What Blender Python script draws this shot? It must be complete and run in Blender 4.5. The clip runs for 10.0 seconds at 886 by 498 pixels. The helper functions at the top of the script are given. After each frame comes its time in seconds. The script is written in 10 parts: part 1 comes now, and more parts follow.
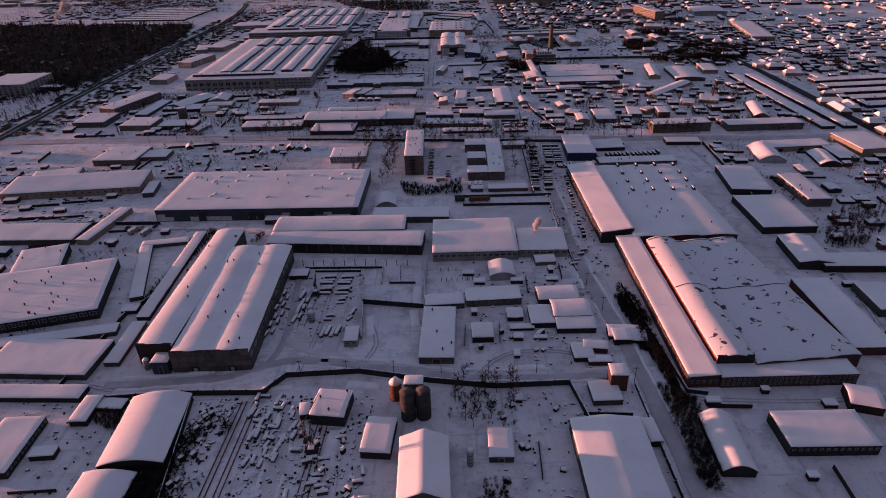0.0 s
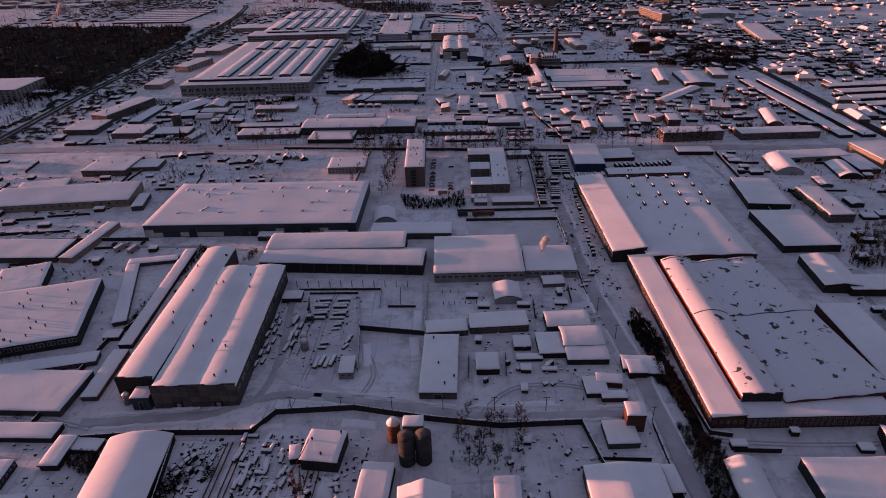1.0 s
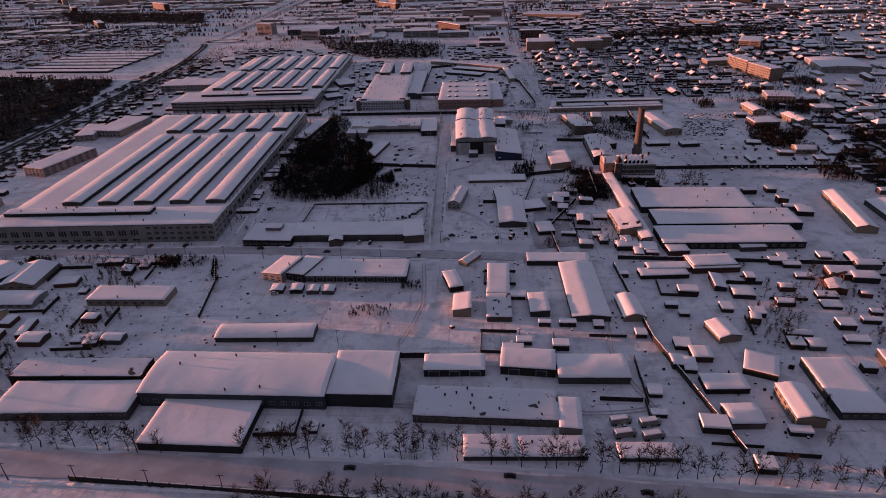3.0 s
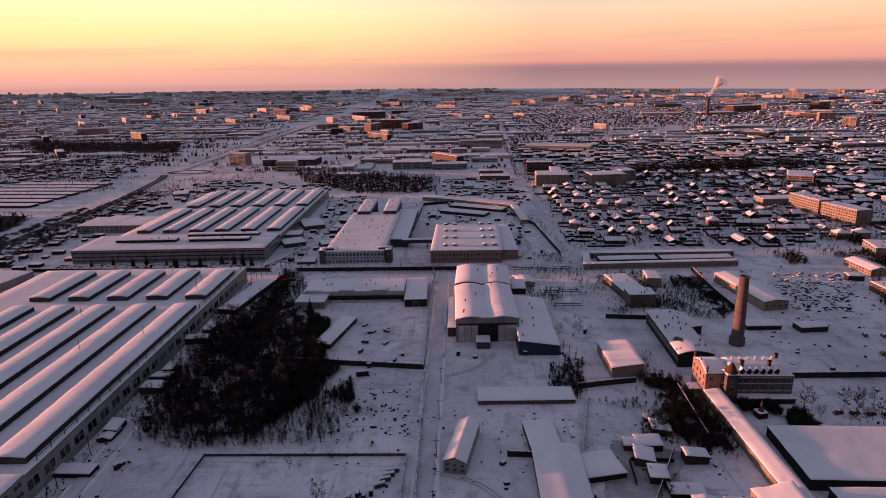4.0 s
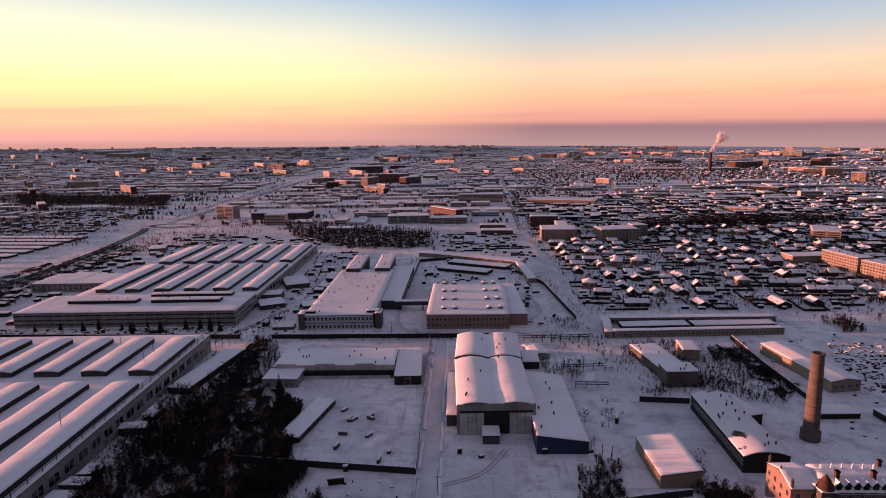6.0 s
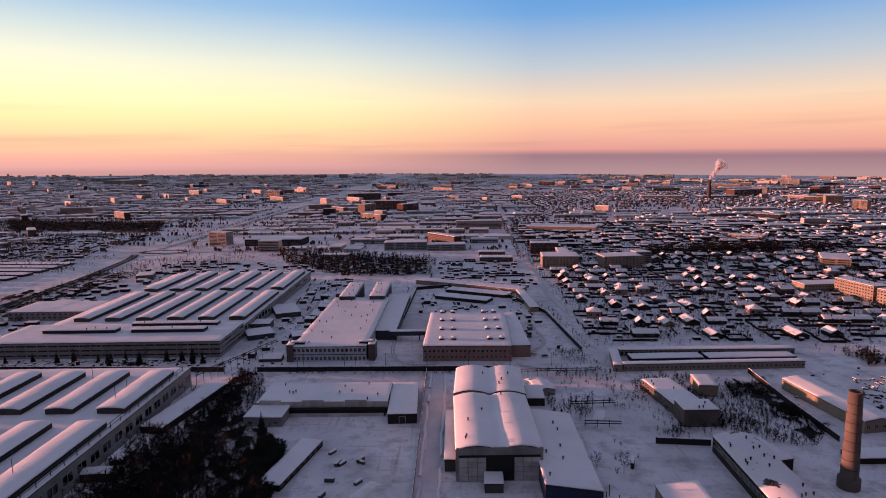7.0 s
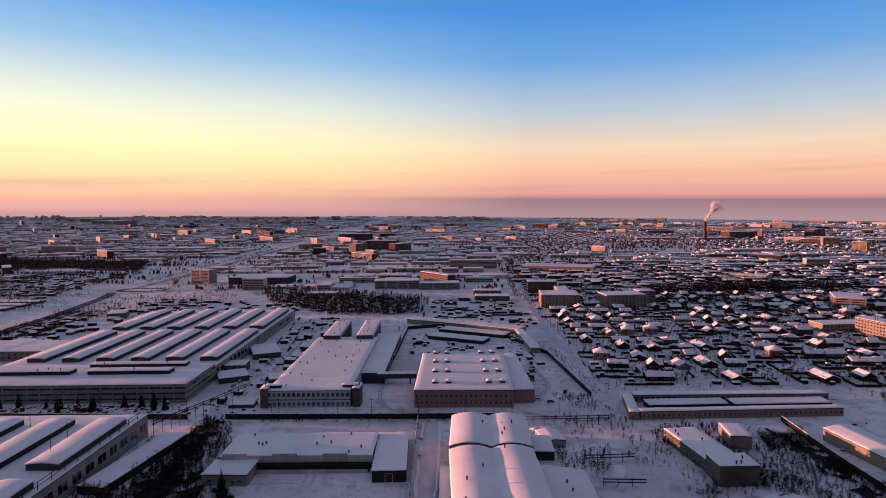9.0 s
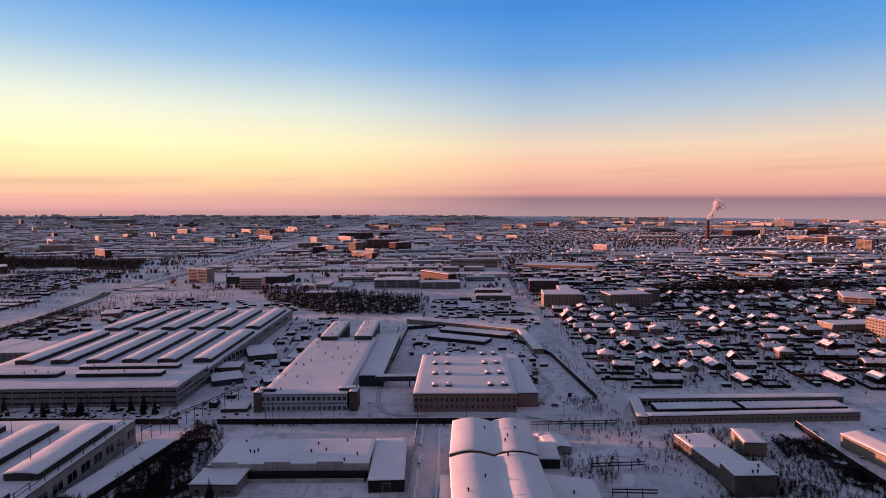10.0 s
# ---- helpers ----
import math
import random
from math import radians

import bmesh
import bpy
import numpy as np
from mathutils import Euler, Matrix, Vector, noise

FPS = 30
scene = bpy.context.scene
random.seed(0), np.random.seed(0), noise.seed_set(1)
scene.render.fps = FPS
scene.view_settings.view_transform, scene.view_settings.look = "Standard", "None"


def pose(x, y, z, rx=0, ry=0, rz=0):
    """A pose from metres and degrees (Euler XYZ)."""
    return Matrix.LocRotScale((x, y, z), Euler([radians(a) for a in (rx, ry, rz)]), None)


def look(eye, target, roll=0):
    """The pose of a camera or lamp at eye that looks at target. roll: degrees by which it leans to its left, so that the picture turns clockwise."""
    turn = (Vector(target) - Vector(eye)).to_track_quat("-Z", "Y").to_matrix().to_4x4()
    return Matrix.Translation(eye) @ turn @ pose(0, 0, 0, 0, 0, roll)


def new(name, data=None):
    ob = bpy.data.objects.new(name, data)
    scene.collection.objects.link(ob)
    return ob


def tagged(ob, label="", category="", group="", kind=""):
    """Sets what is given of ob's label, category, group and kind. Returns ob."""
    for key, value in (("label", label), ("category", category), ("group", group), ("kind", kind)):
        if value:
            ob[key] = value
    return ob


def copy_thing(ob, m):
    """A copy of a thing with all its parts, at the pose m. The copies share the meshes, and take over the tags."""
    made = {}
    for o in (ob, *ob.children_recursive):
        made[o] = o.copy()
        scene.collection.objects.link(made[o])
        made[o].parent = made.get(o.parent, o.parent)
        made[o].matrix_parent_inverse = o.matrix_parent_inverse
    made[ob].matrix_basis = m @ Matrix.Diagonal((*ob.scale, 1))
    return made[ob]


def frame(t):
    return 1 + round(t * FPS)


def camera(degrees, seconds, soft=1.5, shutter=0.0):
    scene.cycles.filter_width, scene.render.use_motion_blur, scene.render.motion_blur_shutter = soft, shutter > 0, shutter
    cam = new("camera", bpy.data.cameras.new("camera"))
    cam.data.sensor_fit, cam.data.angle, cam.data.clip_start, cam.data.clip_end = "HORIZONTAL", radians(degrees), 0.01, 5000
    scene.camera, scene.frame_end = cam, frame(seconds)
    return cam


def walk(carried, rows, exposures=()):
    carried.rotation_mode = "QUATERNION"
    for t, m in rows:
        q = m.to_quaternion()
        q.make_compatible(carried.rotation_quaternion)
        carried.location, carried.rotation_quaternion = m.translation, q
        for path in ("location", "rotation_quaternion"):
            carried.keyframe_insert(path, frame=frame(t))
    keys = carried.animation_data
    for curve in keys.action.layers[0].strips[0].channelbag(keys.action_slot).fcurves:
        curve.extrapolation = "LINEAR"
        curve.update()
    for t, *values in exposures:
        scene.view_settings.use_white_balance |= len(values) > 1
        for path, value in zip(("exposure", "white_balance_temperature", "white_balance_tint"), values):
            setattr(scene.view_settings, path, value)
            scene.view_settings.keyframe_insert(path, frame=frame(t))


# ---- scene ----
cam = camera(72.4, 10.0, soft=1.0)
PATH = [
    (0.0, 0.000, 0.000, 31.282, 60.737, 1.584, -0.000),
    (0.5, -0.047, 1.889, 31.278, 60.763, 1.548, 0.070),
    (1.0, -0.005, 3.923, 31.313, 60.763, 1.623, 0.200),
    (1.5, -0.281, 17.128, 31.353, 60.755, 1.660, 0.540),
    (2.0, -0.492, 33.811, 31.377, 60.799, 1.641, 0.922),
    (2.2, -0.500, 40.194, 31.359, 60.850, 1.790, 1.052),
    (3.3, -0.877, 75.286, 28.764, 64.512, 1.631, 1.179),
    (3.5, -1.032, 81.725, 27.910, 67.441, 1.488, 1.057),
    (4.0, -1.378, 98.780, 25.031, 74.004, 1.275, 0.750),
    (4.5, -1.446, 103.310, 24.241, 76.000, 1.200, 0.706),
    (5.0, -1.527, 105.405, 23.832, 77.066, 1.137, 0.672),
    (5.5, -1.544, 107.396, 23.406, 78.107, 1.104, 0.673),
    (7.0, -1.605, 113.282, 22.173, 81.870, 0.917, 0.443),
    (7.5, -1.655, 114.980, 21.684, 83.317, 0.858, 0.358),
    (8.0, -1.685, 116.632, 21.162, 84.860, 0.781, 0.204),
    (8.5, -1.800, 118.137, 20.684, 85.953, 0.645, -0.039),
    (9.0, -1.855, 119.667, 20.078, 85.991, 0.609, -0.244),
    (9.5, -1.849, 120.761, 19.968, 85.912, 0.625, -0.217),
    (10.0, -1.795, 121.885, 19.853, 85.892, 0.646, -0.176),
]
walk(cam, [(t, pose(x, y, z, rx, ry, rz)) for t, x, y, z, rx, ry, rz in PATH], 
     [(0.0, 0.74, 6250, 11), (2.2, 0.76, 6400, 11), (3.3, 0.82, 6650, 11), (4.5, 0.96, 6850, 12), (5.5, 0.99, 6850, 12), (7.0, 0.88, 6350, 11), (8.5, 0.87, 6150, 9), (10.0, 0.83, 6050, 8)])

# ---------------------------------------------------------------- light
SUN_AZ, SUN_EL = 80.0, 2.8     # degrees to the left of north (+y), degrees above the horizon
world = bpy.data.worlds.new("sky")
scene.world = world
world.use_nodes = True
wn, wl = world.node_tree.nodes, world.node_tree.links
wn.clear()
w_out = wn.new("ShaderNodeOutputWorld")
w_bg = wn.new("ShaderNodeBackground")
w_tc = wn.new("ShaderNodeTexCoord")
w_sep = wn.new("ShaderNodeSeparateXYZ")
wl.new(w_tc.outputs["Generated"], w_sep.inputs[0])


def ramp(nodes, stops, interp="LINEAR"):
    r = nodes.new("ShaderNodeValToRGB")
    r.color_ramp.interpolation = interp
    e = r.color_ramp.elements
    while len(e) > 1:
        e.remove(e[-1])
    e[0].position, e[0].color = stops[0][0], (*stops[0][1], 1)
    for p, c in stops[1:]:
        n = e.new(p)
        n.color = (*c, 1)
    return r


def wmath(op, a, b=None):
    n = wn.new("ShaderNodeMath")
    n.operation = op
    for k, v in enumerate((a, b)):
        if v is None:
            continue
        if isinstance(v, (int, float)):
            n.inputs[k].default_value = v
        else:
            wl.new(v, n.inputs[k])
    return n.outputs[0]


# height above the horizon (sine of the elevation) drives two ramps: towards the sun and away from it
LAND_FALL = 0.016      # the land tilts by this much against the level horizon
w_el = wmath("MULTIPLY_ADD", w_sep.outputs[0], LAND_FALL)
wl.new(w_sep.outputs[2], w_el.node.inputs[2])
w_el = wmath("ADD", w_el, 0.1)
WARM = [(0.0, (0.30, 0.20, 0.22)), (0.086, (0.74, 0.37, 0.34)), (0.092, (0.94, 0.46, 0.42)), (0.103, (1.08, 0.52, 0.40)), (0.13, (1.20, 0.73, 0.41)), (0.162, (1.30, 0.98, 0.47)), (0.196, (1.30, 1.13, 0.62)),
        (0.25, (1.04, 1.02, 0.79)), (0.325, (0.42, 0.63, 0.85)), (0.40, (0.12, 0.38, 0.84)), (0.50, (0.19, 0.20, 0.31)), (0.62, (0.172, 0.172, 0.266)), (1.0, (0.172, 0.172, 0.266))]
COOL = [(0.0, (0.20, 0.16, 0.22)), (0.084, (0.52, 0.32, 0.33)), (0.100, (0.45, 0.26, 0.285)), (0.112, (0.38, 0.215, 0.26)), (0.121, (0.88, 0.39, 0.33)), (0.162, (1.12, 0.62, 0.40)), (0.196, (1.04, 0.75, 0.53)),
        (0.25, (0.59, 0.65, 0.71)), (0.325, (0.19, 0.42, 0.78)), (0.40, (0.08, 0.30, 0.77)), (0.50, (0.18, 0.19, 0.30)), (0.62, (0.172, 0.172, 0.266)), (1.0, (0.172, 0.172, 0.266))]
MIX = [(0.0, (0, 0, 0)), (0.34, (0, 0, 0)), (0.62, (0.72, 0.72, 0.72)), (0.86, (1, 1, 1)), (1.0, (1, 1, 1))]
warm, cool = ramp(wn, WARM), ramp(wn, COOL)
wl.new(w_el, warm.inputs[0])
wl.new(w_el, cool.inputs[0])
sx, sy = -math.sin(radians(SUN_AZ)), math.cos(radians(SUN_AZ))
gx_, gy_ = -math.sin(radians(62)), math.cos(radians(62))
w_dot = wmath("ADD", wmath("MULTIPLY", w_sep.outputs[0], gx_), wmath("MULTIPLY", w_sep.outputs[1], gy_))
w_mix = ramp(wn, MIX)
wl.new(w_dot, w_mix.inputs[0])
w_col = wn.new("ShaderNodeMix")
w_col.data_type = "RGBA"
wl.new(w_mix.outputs[0], w_col.inputs[0])
wl.new(cool.outputs[0], w_col.inputs[6])
wl.new(warm.outputs[0], w_col.inputs[7])
# the half of the sky opposite the glow is dusky to the horizon
dusk = ramp(wn, [(0.0, (0.05, 0.045, 0.06)), (0.1, (0.055, 0.048, 0.068)), (0.16, (0.06, 0.053, 0.075)), (0.30, (0.075, 0.067, 0.095)), (0.55, (0.14, 0.125, 0.175)), (0.8, (0.172, 0.172, 0.266)), (1.0, (0.172, 0.172, 0.266))])
wl.new(w_el, dusk.inputs[0])
w_back = ramp(wn, [(0.0, (1, 1, 1)), (0.36, (1, 1, 1)), (0.62, (0, 0, 0)), (1.0, (0, 0, 0))])
wl.new(wmath("ADD", wmath("MULTIPLY", wmath("ADD", wmath("MULTIPLY", w_sep.outputs[0], -0.34), wmath("MULTIPLY", w_sep.outputs[1], 0.94)), 0.5), 0.5), w_back.inputs[0])
w_col2 = wn.new("ShaderNodeMix")
w_col2.data_type = "RGBA"
wl.new(w_back.outputs[0], w_col2.inputs[0])
wl.new(w_col.outputs[2], w_col2.inputs[6])
wl.new(dusk.outputs[0], w_col2.inputs[7])
# thin streaks of cloud low over the horizon
w_map = wn.new("ShaderNodeMapping")
w_map.inputs["Scale"].default_value = (1.2, 1.2, 26)
wl.new(w_tc.outputs["Generated"], w_map.inputs[0])
w_noise = wn.new("ShaderNodeTexNoise")
w_noise.inputs["Scale"].default_value = 2.2
w_noise.inputs["Detail"].default_value = 4
wl.new(w_map.outputs[0], w_noise.inputs[0])
w_band = ramp(wn, [(0.0, (0, 0, 0)), (0.1, (0, 0, 0)), (0.112, (1, 1, 1)), (0.16, (0.6, 0.6, 0.6)), (0.22, (0, 0, 0))])
wl.new(w_el, w_band.inputs[0])
w_st = ramp(wn, [(0.0, (0, 0, 0)), (0.5, (0, 0, 0)), (0.72, (1, 1, 1))])
wl.new(w_noise.outputs[0], w_st.inputs[0])
w_f = wmath("MULTIPLY", wmath("MULTIPLY", w_band.outputs[0], w_st.outputs[0]), 0.35)
w_cl = wn.new("ShaderNodeMix")
w_cl.data_type = "RGBA"
wl.new(w_f, w_cl.inputs[0])
wl.new(w_col2.outputs[2], w_cl.inputs[6])
w_cl.inputs[7].default_value = (0.50, 0.28, 0.30, 1)
# a share of physical sky for the upper dome
w_sky = wn.new("ShaderNodeTexSky")
w_sky.sky_type, w_sky.sun_disc = "NISHITA", False
w_sky.sun_elevation, w_sky.sun_rotation = radians(SUN_EL), radians(-SUN_AZ)
w_add = wn.new("ShaderNodeMix")
w_add.data_type, w_add.blend_type = "RGBA", "ADD"
w_add.inputs[0].default_value = 0.01
wl.new(w_cl.outputs[2], w_add.inputs[6])
wl.new(w_sky.outputs[0], w_add.inputs[7])
wl.new(w_add.outputs[2], w_bg.inputs[0])
w_bg.inputs[1].default_value = 0.5
wl.new(w_bg.outputs[0], w_out.inputs[0])

sun = new("sun", bpy.data.lights.new("sun", "SUN"))
sun.data.energy, sun.data.angle, sun.data.color = 5.0, radians(1.0), (1.0, 0.36, 0.25)
sun.matrix_world = look((sx * 100, sy * 100, 100 * math.tan(radians(SUN_EL))), (0, 0, 0))

# ---------------------------------------------------------------- materials
MATS = {}


def material(name, base, rough=0.8, metal=0.0, grain=6.0, spread=0.25, second=None, blotch=0.6, bump=0.15, spec=0.3, per_object=0.0, lo=0.3, hi=0.7):
    """A surface with variation at two scales: fine grain and broad blotches towards a second colour."""
    m = bpy.data.materials.new(name)
    m.use_nodes = True
    nt = m.node_tree
    n, l = nt.nodes, nt.links
    b = n["Principled BSDF"]
    b.inputs["Roughness"].default_value, b.inputs["Metallic"].default_value = rough, metal
    b.inputs["Specular IOR Level"].default_value = spec
    tc = n.new("ShaderNodeNewGeometry")
    fine, broad = n.new("ShaderNodeTexNoise"), n.new("ShaderNodeTexNoise")
    fine.inputs["Scale"].default_value, fine.inputs["Detail"].default_value = grain, 6
    broad.inputs["Scale"].default_value, broad.inputs["Detail"].default_value = blotch, 4
    l.new(tc.outputs["Position"], fine.inputs[0])
    l.new(tc.outputs["Position"], broad.inputs[0])
    second = second or tuple(c * (1 - spread) for c in base)
    r1 = ramp(n, [(lo, second), (hi, base)])
    l.new(broad.outputs[0], r1.inputs[0])
    mul = n.new("ShaderNodeMix")
    mul.data_type, mul.blend_type = "RGBA", "MULTIPLY"
    mul.inputs[0].default_value = spread
    r2 = ramp(n, [(0.3, (0.55, 0.55, 0.55)), (0.7, (1, 1, 1))])
    l.new(fine.outputs[0], r2.inputs[0])
    l.new(r1.outputs[0], mul.inputs[6])
    l.new(r2.outputs[0], mul.inputs[7])
    out = mul.outputs[2]
    if per_object:
        oi = n.new("ShaderNodeObjectInfo")
        hsv = n.new("ShaderNodeHueSaturation")
        mr = n.new("ShaderNodeMapRange")
        mr.inputs["To Min"].default_value, mr.inputs["To Max"].default_value = 1 - per_object, 1 + per_object
        l.new(oi.outputs["Random"], mr.inputs[0])
        l.new(mr.outputs[0], hsv.inputs["Value"])
        l.new(out, hsv.inputs["Color"])
        out = hsv.outputs[0]
    l.new(out, b.inputs["Base Color"])
    if bump:
        bp = n.new("ShaderNodeBump")
        bp.inputs["Strength"].default_value, bp.inputs["Distance"].default_value = bump, 0.05
        l.new(fine.outputs[0], bp.inputs["Height"])
        l.new(bp.outputs[0], b.inputs["Normal"])
    MATS[name] = m
    return m


def snow_roof():
    """Snow on roofs: wind-packed, mottled, with grey thin places, drift ripples and specks; each roof differs."""
    m = bpy.data.materials.new("snow_roof")
    m.use_nodes = True
    n, l = m.node_tree.nodes, m.node_tree.links
    b = n["Principled BSDF"]
    b.inputs["Roughness"].default_value, b.inputs["Specular IOR Level"].default_value = 0.7, 0.2
    geo, info, shift = n.new("ShaderNodeNewGeometry"), n.new("ShaderNodeObjectInfo"), n.new("ShaderNodeVectorMath")
    shift.operation = "MULTIPLY_ADD"
    l.new(info.outputs["Random"], shift.inputs[0])
    shift.inputs[1].default_value = (37, 23, 11)
    l.new(geo.outputs["Position"], shift.inputs[2])

    def tex(scale, detail, rough, warp=0.0):
        t = n.new("ShaderNodeTexNoise")
        t.inputs["Scale"].default_value, t.inputs["Detail"].default_value, t.inputs["Roughness"].default_value, t.inputs["Distortion"].default_value = scale, detail, rough, warp
        l.new(shift.outputs[0], t.inputs[0])
        return t
    broad, mid, fine = tex(0.22, 5, 0.6), tex(1.1, 7, 0.68, 0.6), tex(6.0, 4, 0.6)
    c = ramp(n, [(0.28, (0.82, 0.815, 0.84)), (0.60, (0.94, 0.935, 0.955))])
    l.new(broad.outputs[0], c.inputs[0])
    out = c.outputs[0]
    for t, stops, colour in ((mid, [(0.56, (0, 0, 0)), (0.78, (0.35, 0.35, 0.35))], (0.60, 0.59, 0.61)), (fine, [(0.69, (0, 0, 0)), (0.80, (0.7, 0.7, 0.7))], (0.25, 0.23, 0.225))):
        k = ramp(n, stops)
        l.new(t.outputs[0], k.inputs[0])
        mx = n.new("ShaderNodeMix")
        mx.data_type = "RGBA"
        l.new(k.outputs[0], mx.inputs[0])
        l.new(out, mx.inputs[6])
        mx.inputs[7].default_value = (*colour, 1)
        out = mx.outputs[2]
    l.new(out, b.inputs["Base Color"])
    b1, b2 = n.new("ShaderNodeBump"), n.new("ShaderNodeBump")
    b1.inputs["Strength"].default_value, b1.inputs["Distance"].default_value = 0.22, 0.08
    b2.inputs["Strength"].default_value, b2.inputs["Distance"].default_value = 0.10, 0.02
    l.new(mid.outputs[0], b1.inputs["Height"])
    l.new(fine.outputs[0], b2.inputs["Height"])
    l.new(b1.outputs[0], b2.inputs["Normal"])
    l.new(b2.outputs[0], b.inputs["Normal"])
    MATS["snow_roof"] = m
    return m


SNOW = snow_roof()
SNOW_PATCHY = material("snow_thin", (0.78, 0.78, 0.82), 0.7, grain=3.0, spread=0.12, second=(0.06, 0.055, 0.055), blotch=1.1, bump=0.35, lo=0.345, hi=0.375)
CONCRETE = material("concrete", (0.095, 0.090, 0.087), 0.9, grain=5, spread=0.35, second=(0.05, 0.048, 0.047), blotch=0.9, per_object=0.1)
CONCRETE_DARK = material("concrete_dark", (0.032, 0.031, 0.032), 0.9, grain=5, spread=0.3, blotch=0.9, per_object=0.1)
BRICK = material("brick_red", (0.11, 0.048, 0.036), 0.9, grain=9, spread=0.35, second=(0.07, 0.038, 0.03), blotch=0.7, per_object=0.12)
BRICK_LIGHT = material("brick_pale", (0.15, 0.122, 0.107), 0.9, grain=9, spread=0.3, second=(0.085, 0.07, 0.062), blotch=0.7, per_object=0.12)
PINK = material("plaster_pink", (0.32, 0.205, 0.175), 0.85, grain=6, spread=0.15, blotch=0.6)
OCHRE = material("plaster_ochre", (0.30, 0.24, 0.185), 0.85, grain=6, spread=0.2, blotch=0.6)
WHITE = material("panel_white", (0.32, 0.31, 0.30), 0.7, grain=5, spread=0.25, second=(0.20, 0.195, 0.19), blotch=0.8, per_object=0.06)
BLUE = material("cladding_blue", (0.022, 0.035, 0.085), 0.5, grain=5, spread=0.25, blotch=0.6)
SLATE = material("cladding_slate", (0.045, 0.058, 0.078), 0.5, grain=5, spread=0.25, blotch=0.6)
TIMBER = material("timber_dark", (0.032, 0.023, 0.019), 0.85, grain=9, spread=0.4, blotch=1.5, per_object=0.35)
METAL = material("metal_dark", (0.04, 0.04, 0.043), 0.55, metal=0.3, grain=8, spread=0.3, blotch=1.0)
GALV = material("metal_pale", (0.42, 0.42, 0.43), 0.4, metal=0.6, grain=6, spread=0.2, blotch=1.0)
RUST = material("rusty_steel", (0.24, 0.10, 0.05), 0.85, metal=0.2, grain=8, spread=0.4, second=(0.12, 0.06, 0.04), blotch=1.5)
BUFF_STEEL = material("buff_painted_steel", (0.26, 0.19, 0.12), 0.8, metal=0.1, grain=8, spread=0.4, second=(0.13, 0.08, 0.05), blotch=1.5)
# deep black of roof edges, also painted in where openings lie in shade
DEEP_BLACK = material("roof_edge_and_shade", (0.022, 0.021, 0.023), 0.8, grain=6, spread=0.3, blotch=1.0)
GLASS = material("window_glass", (0.012, 0.014, 0.018), 0.08, grain=2, spread=0.2, blotch=0.5, bump=0, spec=0.6, per_object=0.5)
FRAME = material("window_frame", (0.35, 0.345, 0.34), 0.6, grain=6, spread=0.15)
BARK = material("bark", (0.032, 0.025, 0.022), 0.95, grain=9, spread=0.4, blotch=2.0, per_object=0.35)
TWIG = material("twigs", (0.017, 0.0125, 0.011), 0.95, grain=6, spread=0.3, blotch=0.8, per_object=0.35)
SPRUCE = material("spruce_needles", (0.018, 0.024, 0.016), 0.9, grain=6, spread=0.4, blotch=1.5, per_object=0.2)
# bare-tree brown, lightened to stand in for haze over distant trees
HAZE_WOODS = material("far_woods_haze_lifted", (0.15, 0.105, 0.09), 0.95, grain=3, spread=0.4, second=(0.08, 0.055, 0.048), blotch=0.04)
RUBBER = material("rubber", (0.02, 0.02, 0.02), 0.9, bump=0)
CARS = [material("paint_" + k, c, 0.35, grain=3, spread=0.1, bump=0, spec=0.5) for k, c in
        (("black", (0.02, 0.02, 0.022)), ("silver", (0.35, 0.35, 0.36)), ("white", (0.65, 0.65, 0.65)), ("red", (0.22, 0.02, 0.02)), ("navy", (0.02, 0.03, 0.08)))]
# dull black glazing, also used for the shade in the loading bay
SOOT_AND_SHADE = material("sooty_glazing_and_shade", (0.010, 0.010, 0.011), 0.45, grain=4, spread=0.3, blotch=1.0, bump=0.05, spec=0.25)
# tan for sunlit walls, the sunlight included in the colour
LIT = material("sunlit_tan", (0.55, 0.38, 0.24), 0.8, grain=5, spread=0.2)
# far walls made paler than near ones; the haze is put into the colour
HAZE_WALL = material("far_panels_haze_lifted", (0.66, 0.53, 0.46), 0.85, grain=2, spread=0.2, second=(0.50, 0.40, 0.35), blotch=0.2)
PALE_BLUE = material("pale_blue_panels", (0.50, 0.56, 0.62), 0.6, grain=5, spread=0.15, second=(0.40, 0.45, 0.50), blotch=0.8)
PANEL_LIGHT = material("whitewashed_panels", (0.62, 0.60, 0.58), 0.7, grain=6, spread=0.3, second=(0.40, 0.385, 0.37), blotch=1.2, per_object=0.12)
PANEL_GREY = material("weathered_panels", (0.15, 0.135, 0.125), 0.9, grain=6, spread=0.35, second=(0.09, 0.08, 0.075), blotch=1.2, per_object=0.3)
# brick of the nave wall with low sunlight put into its red
SUNLIT_BRICK = material("sunlit_red_brick", (0.42, 0.11, 0.07), 0.8, grain=6, spread=0.3, second=(0.25, 0.06, 0.04), blotch=0.8)
STEAM = material("steam", (0.92, 0.90, 0.92), 1.0, grain=1.0, spread=0.05, bump=0.1)
STEAM.node_tree.nodes["Principled BSDF"].inputs["Alpha"].default_value = 0.16


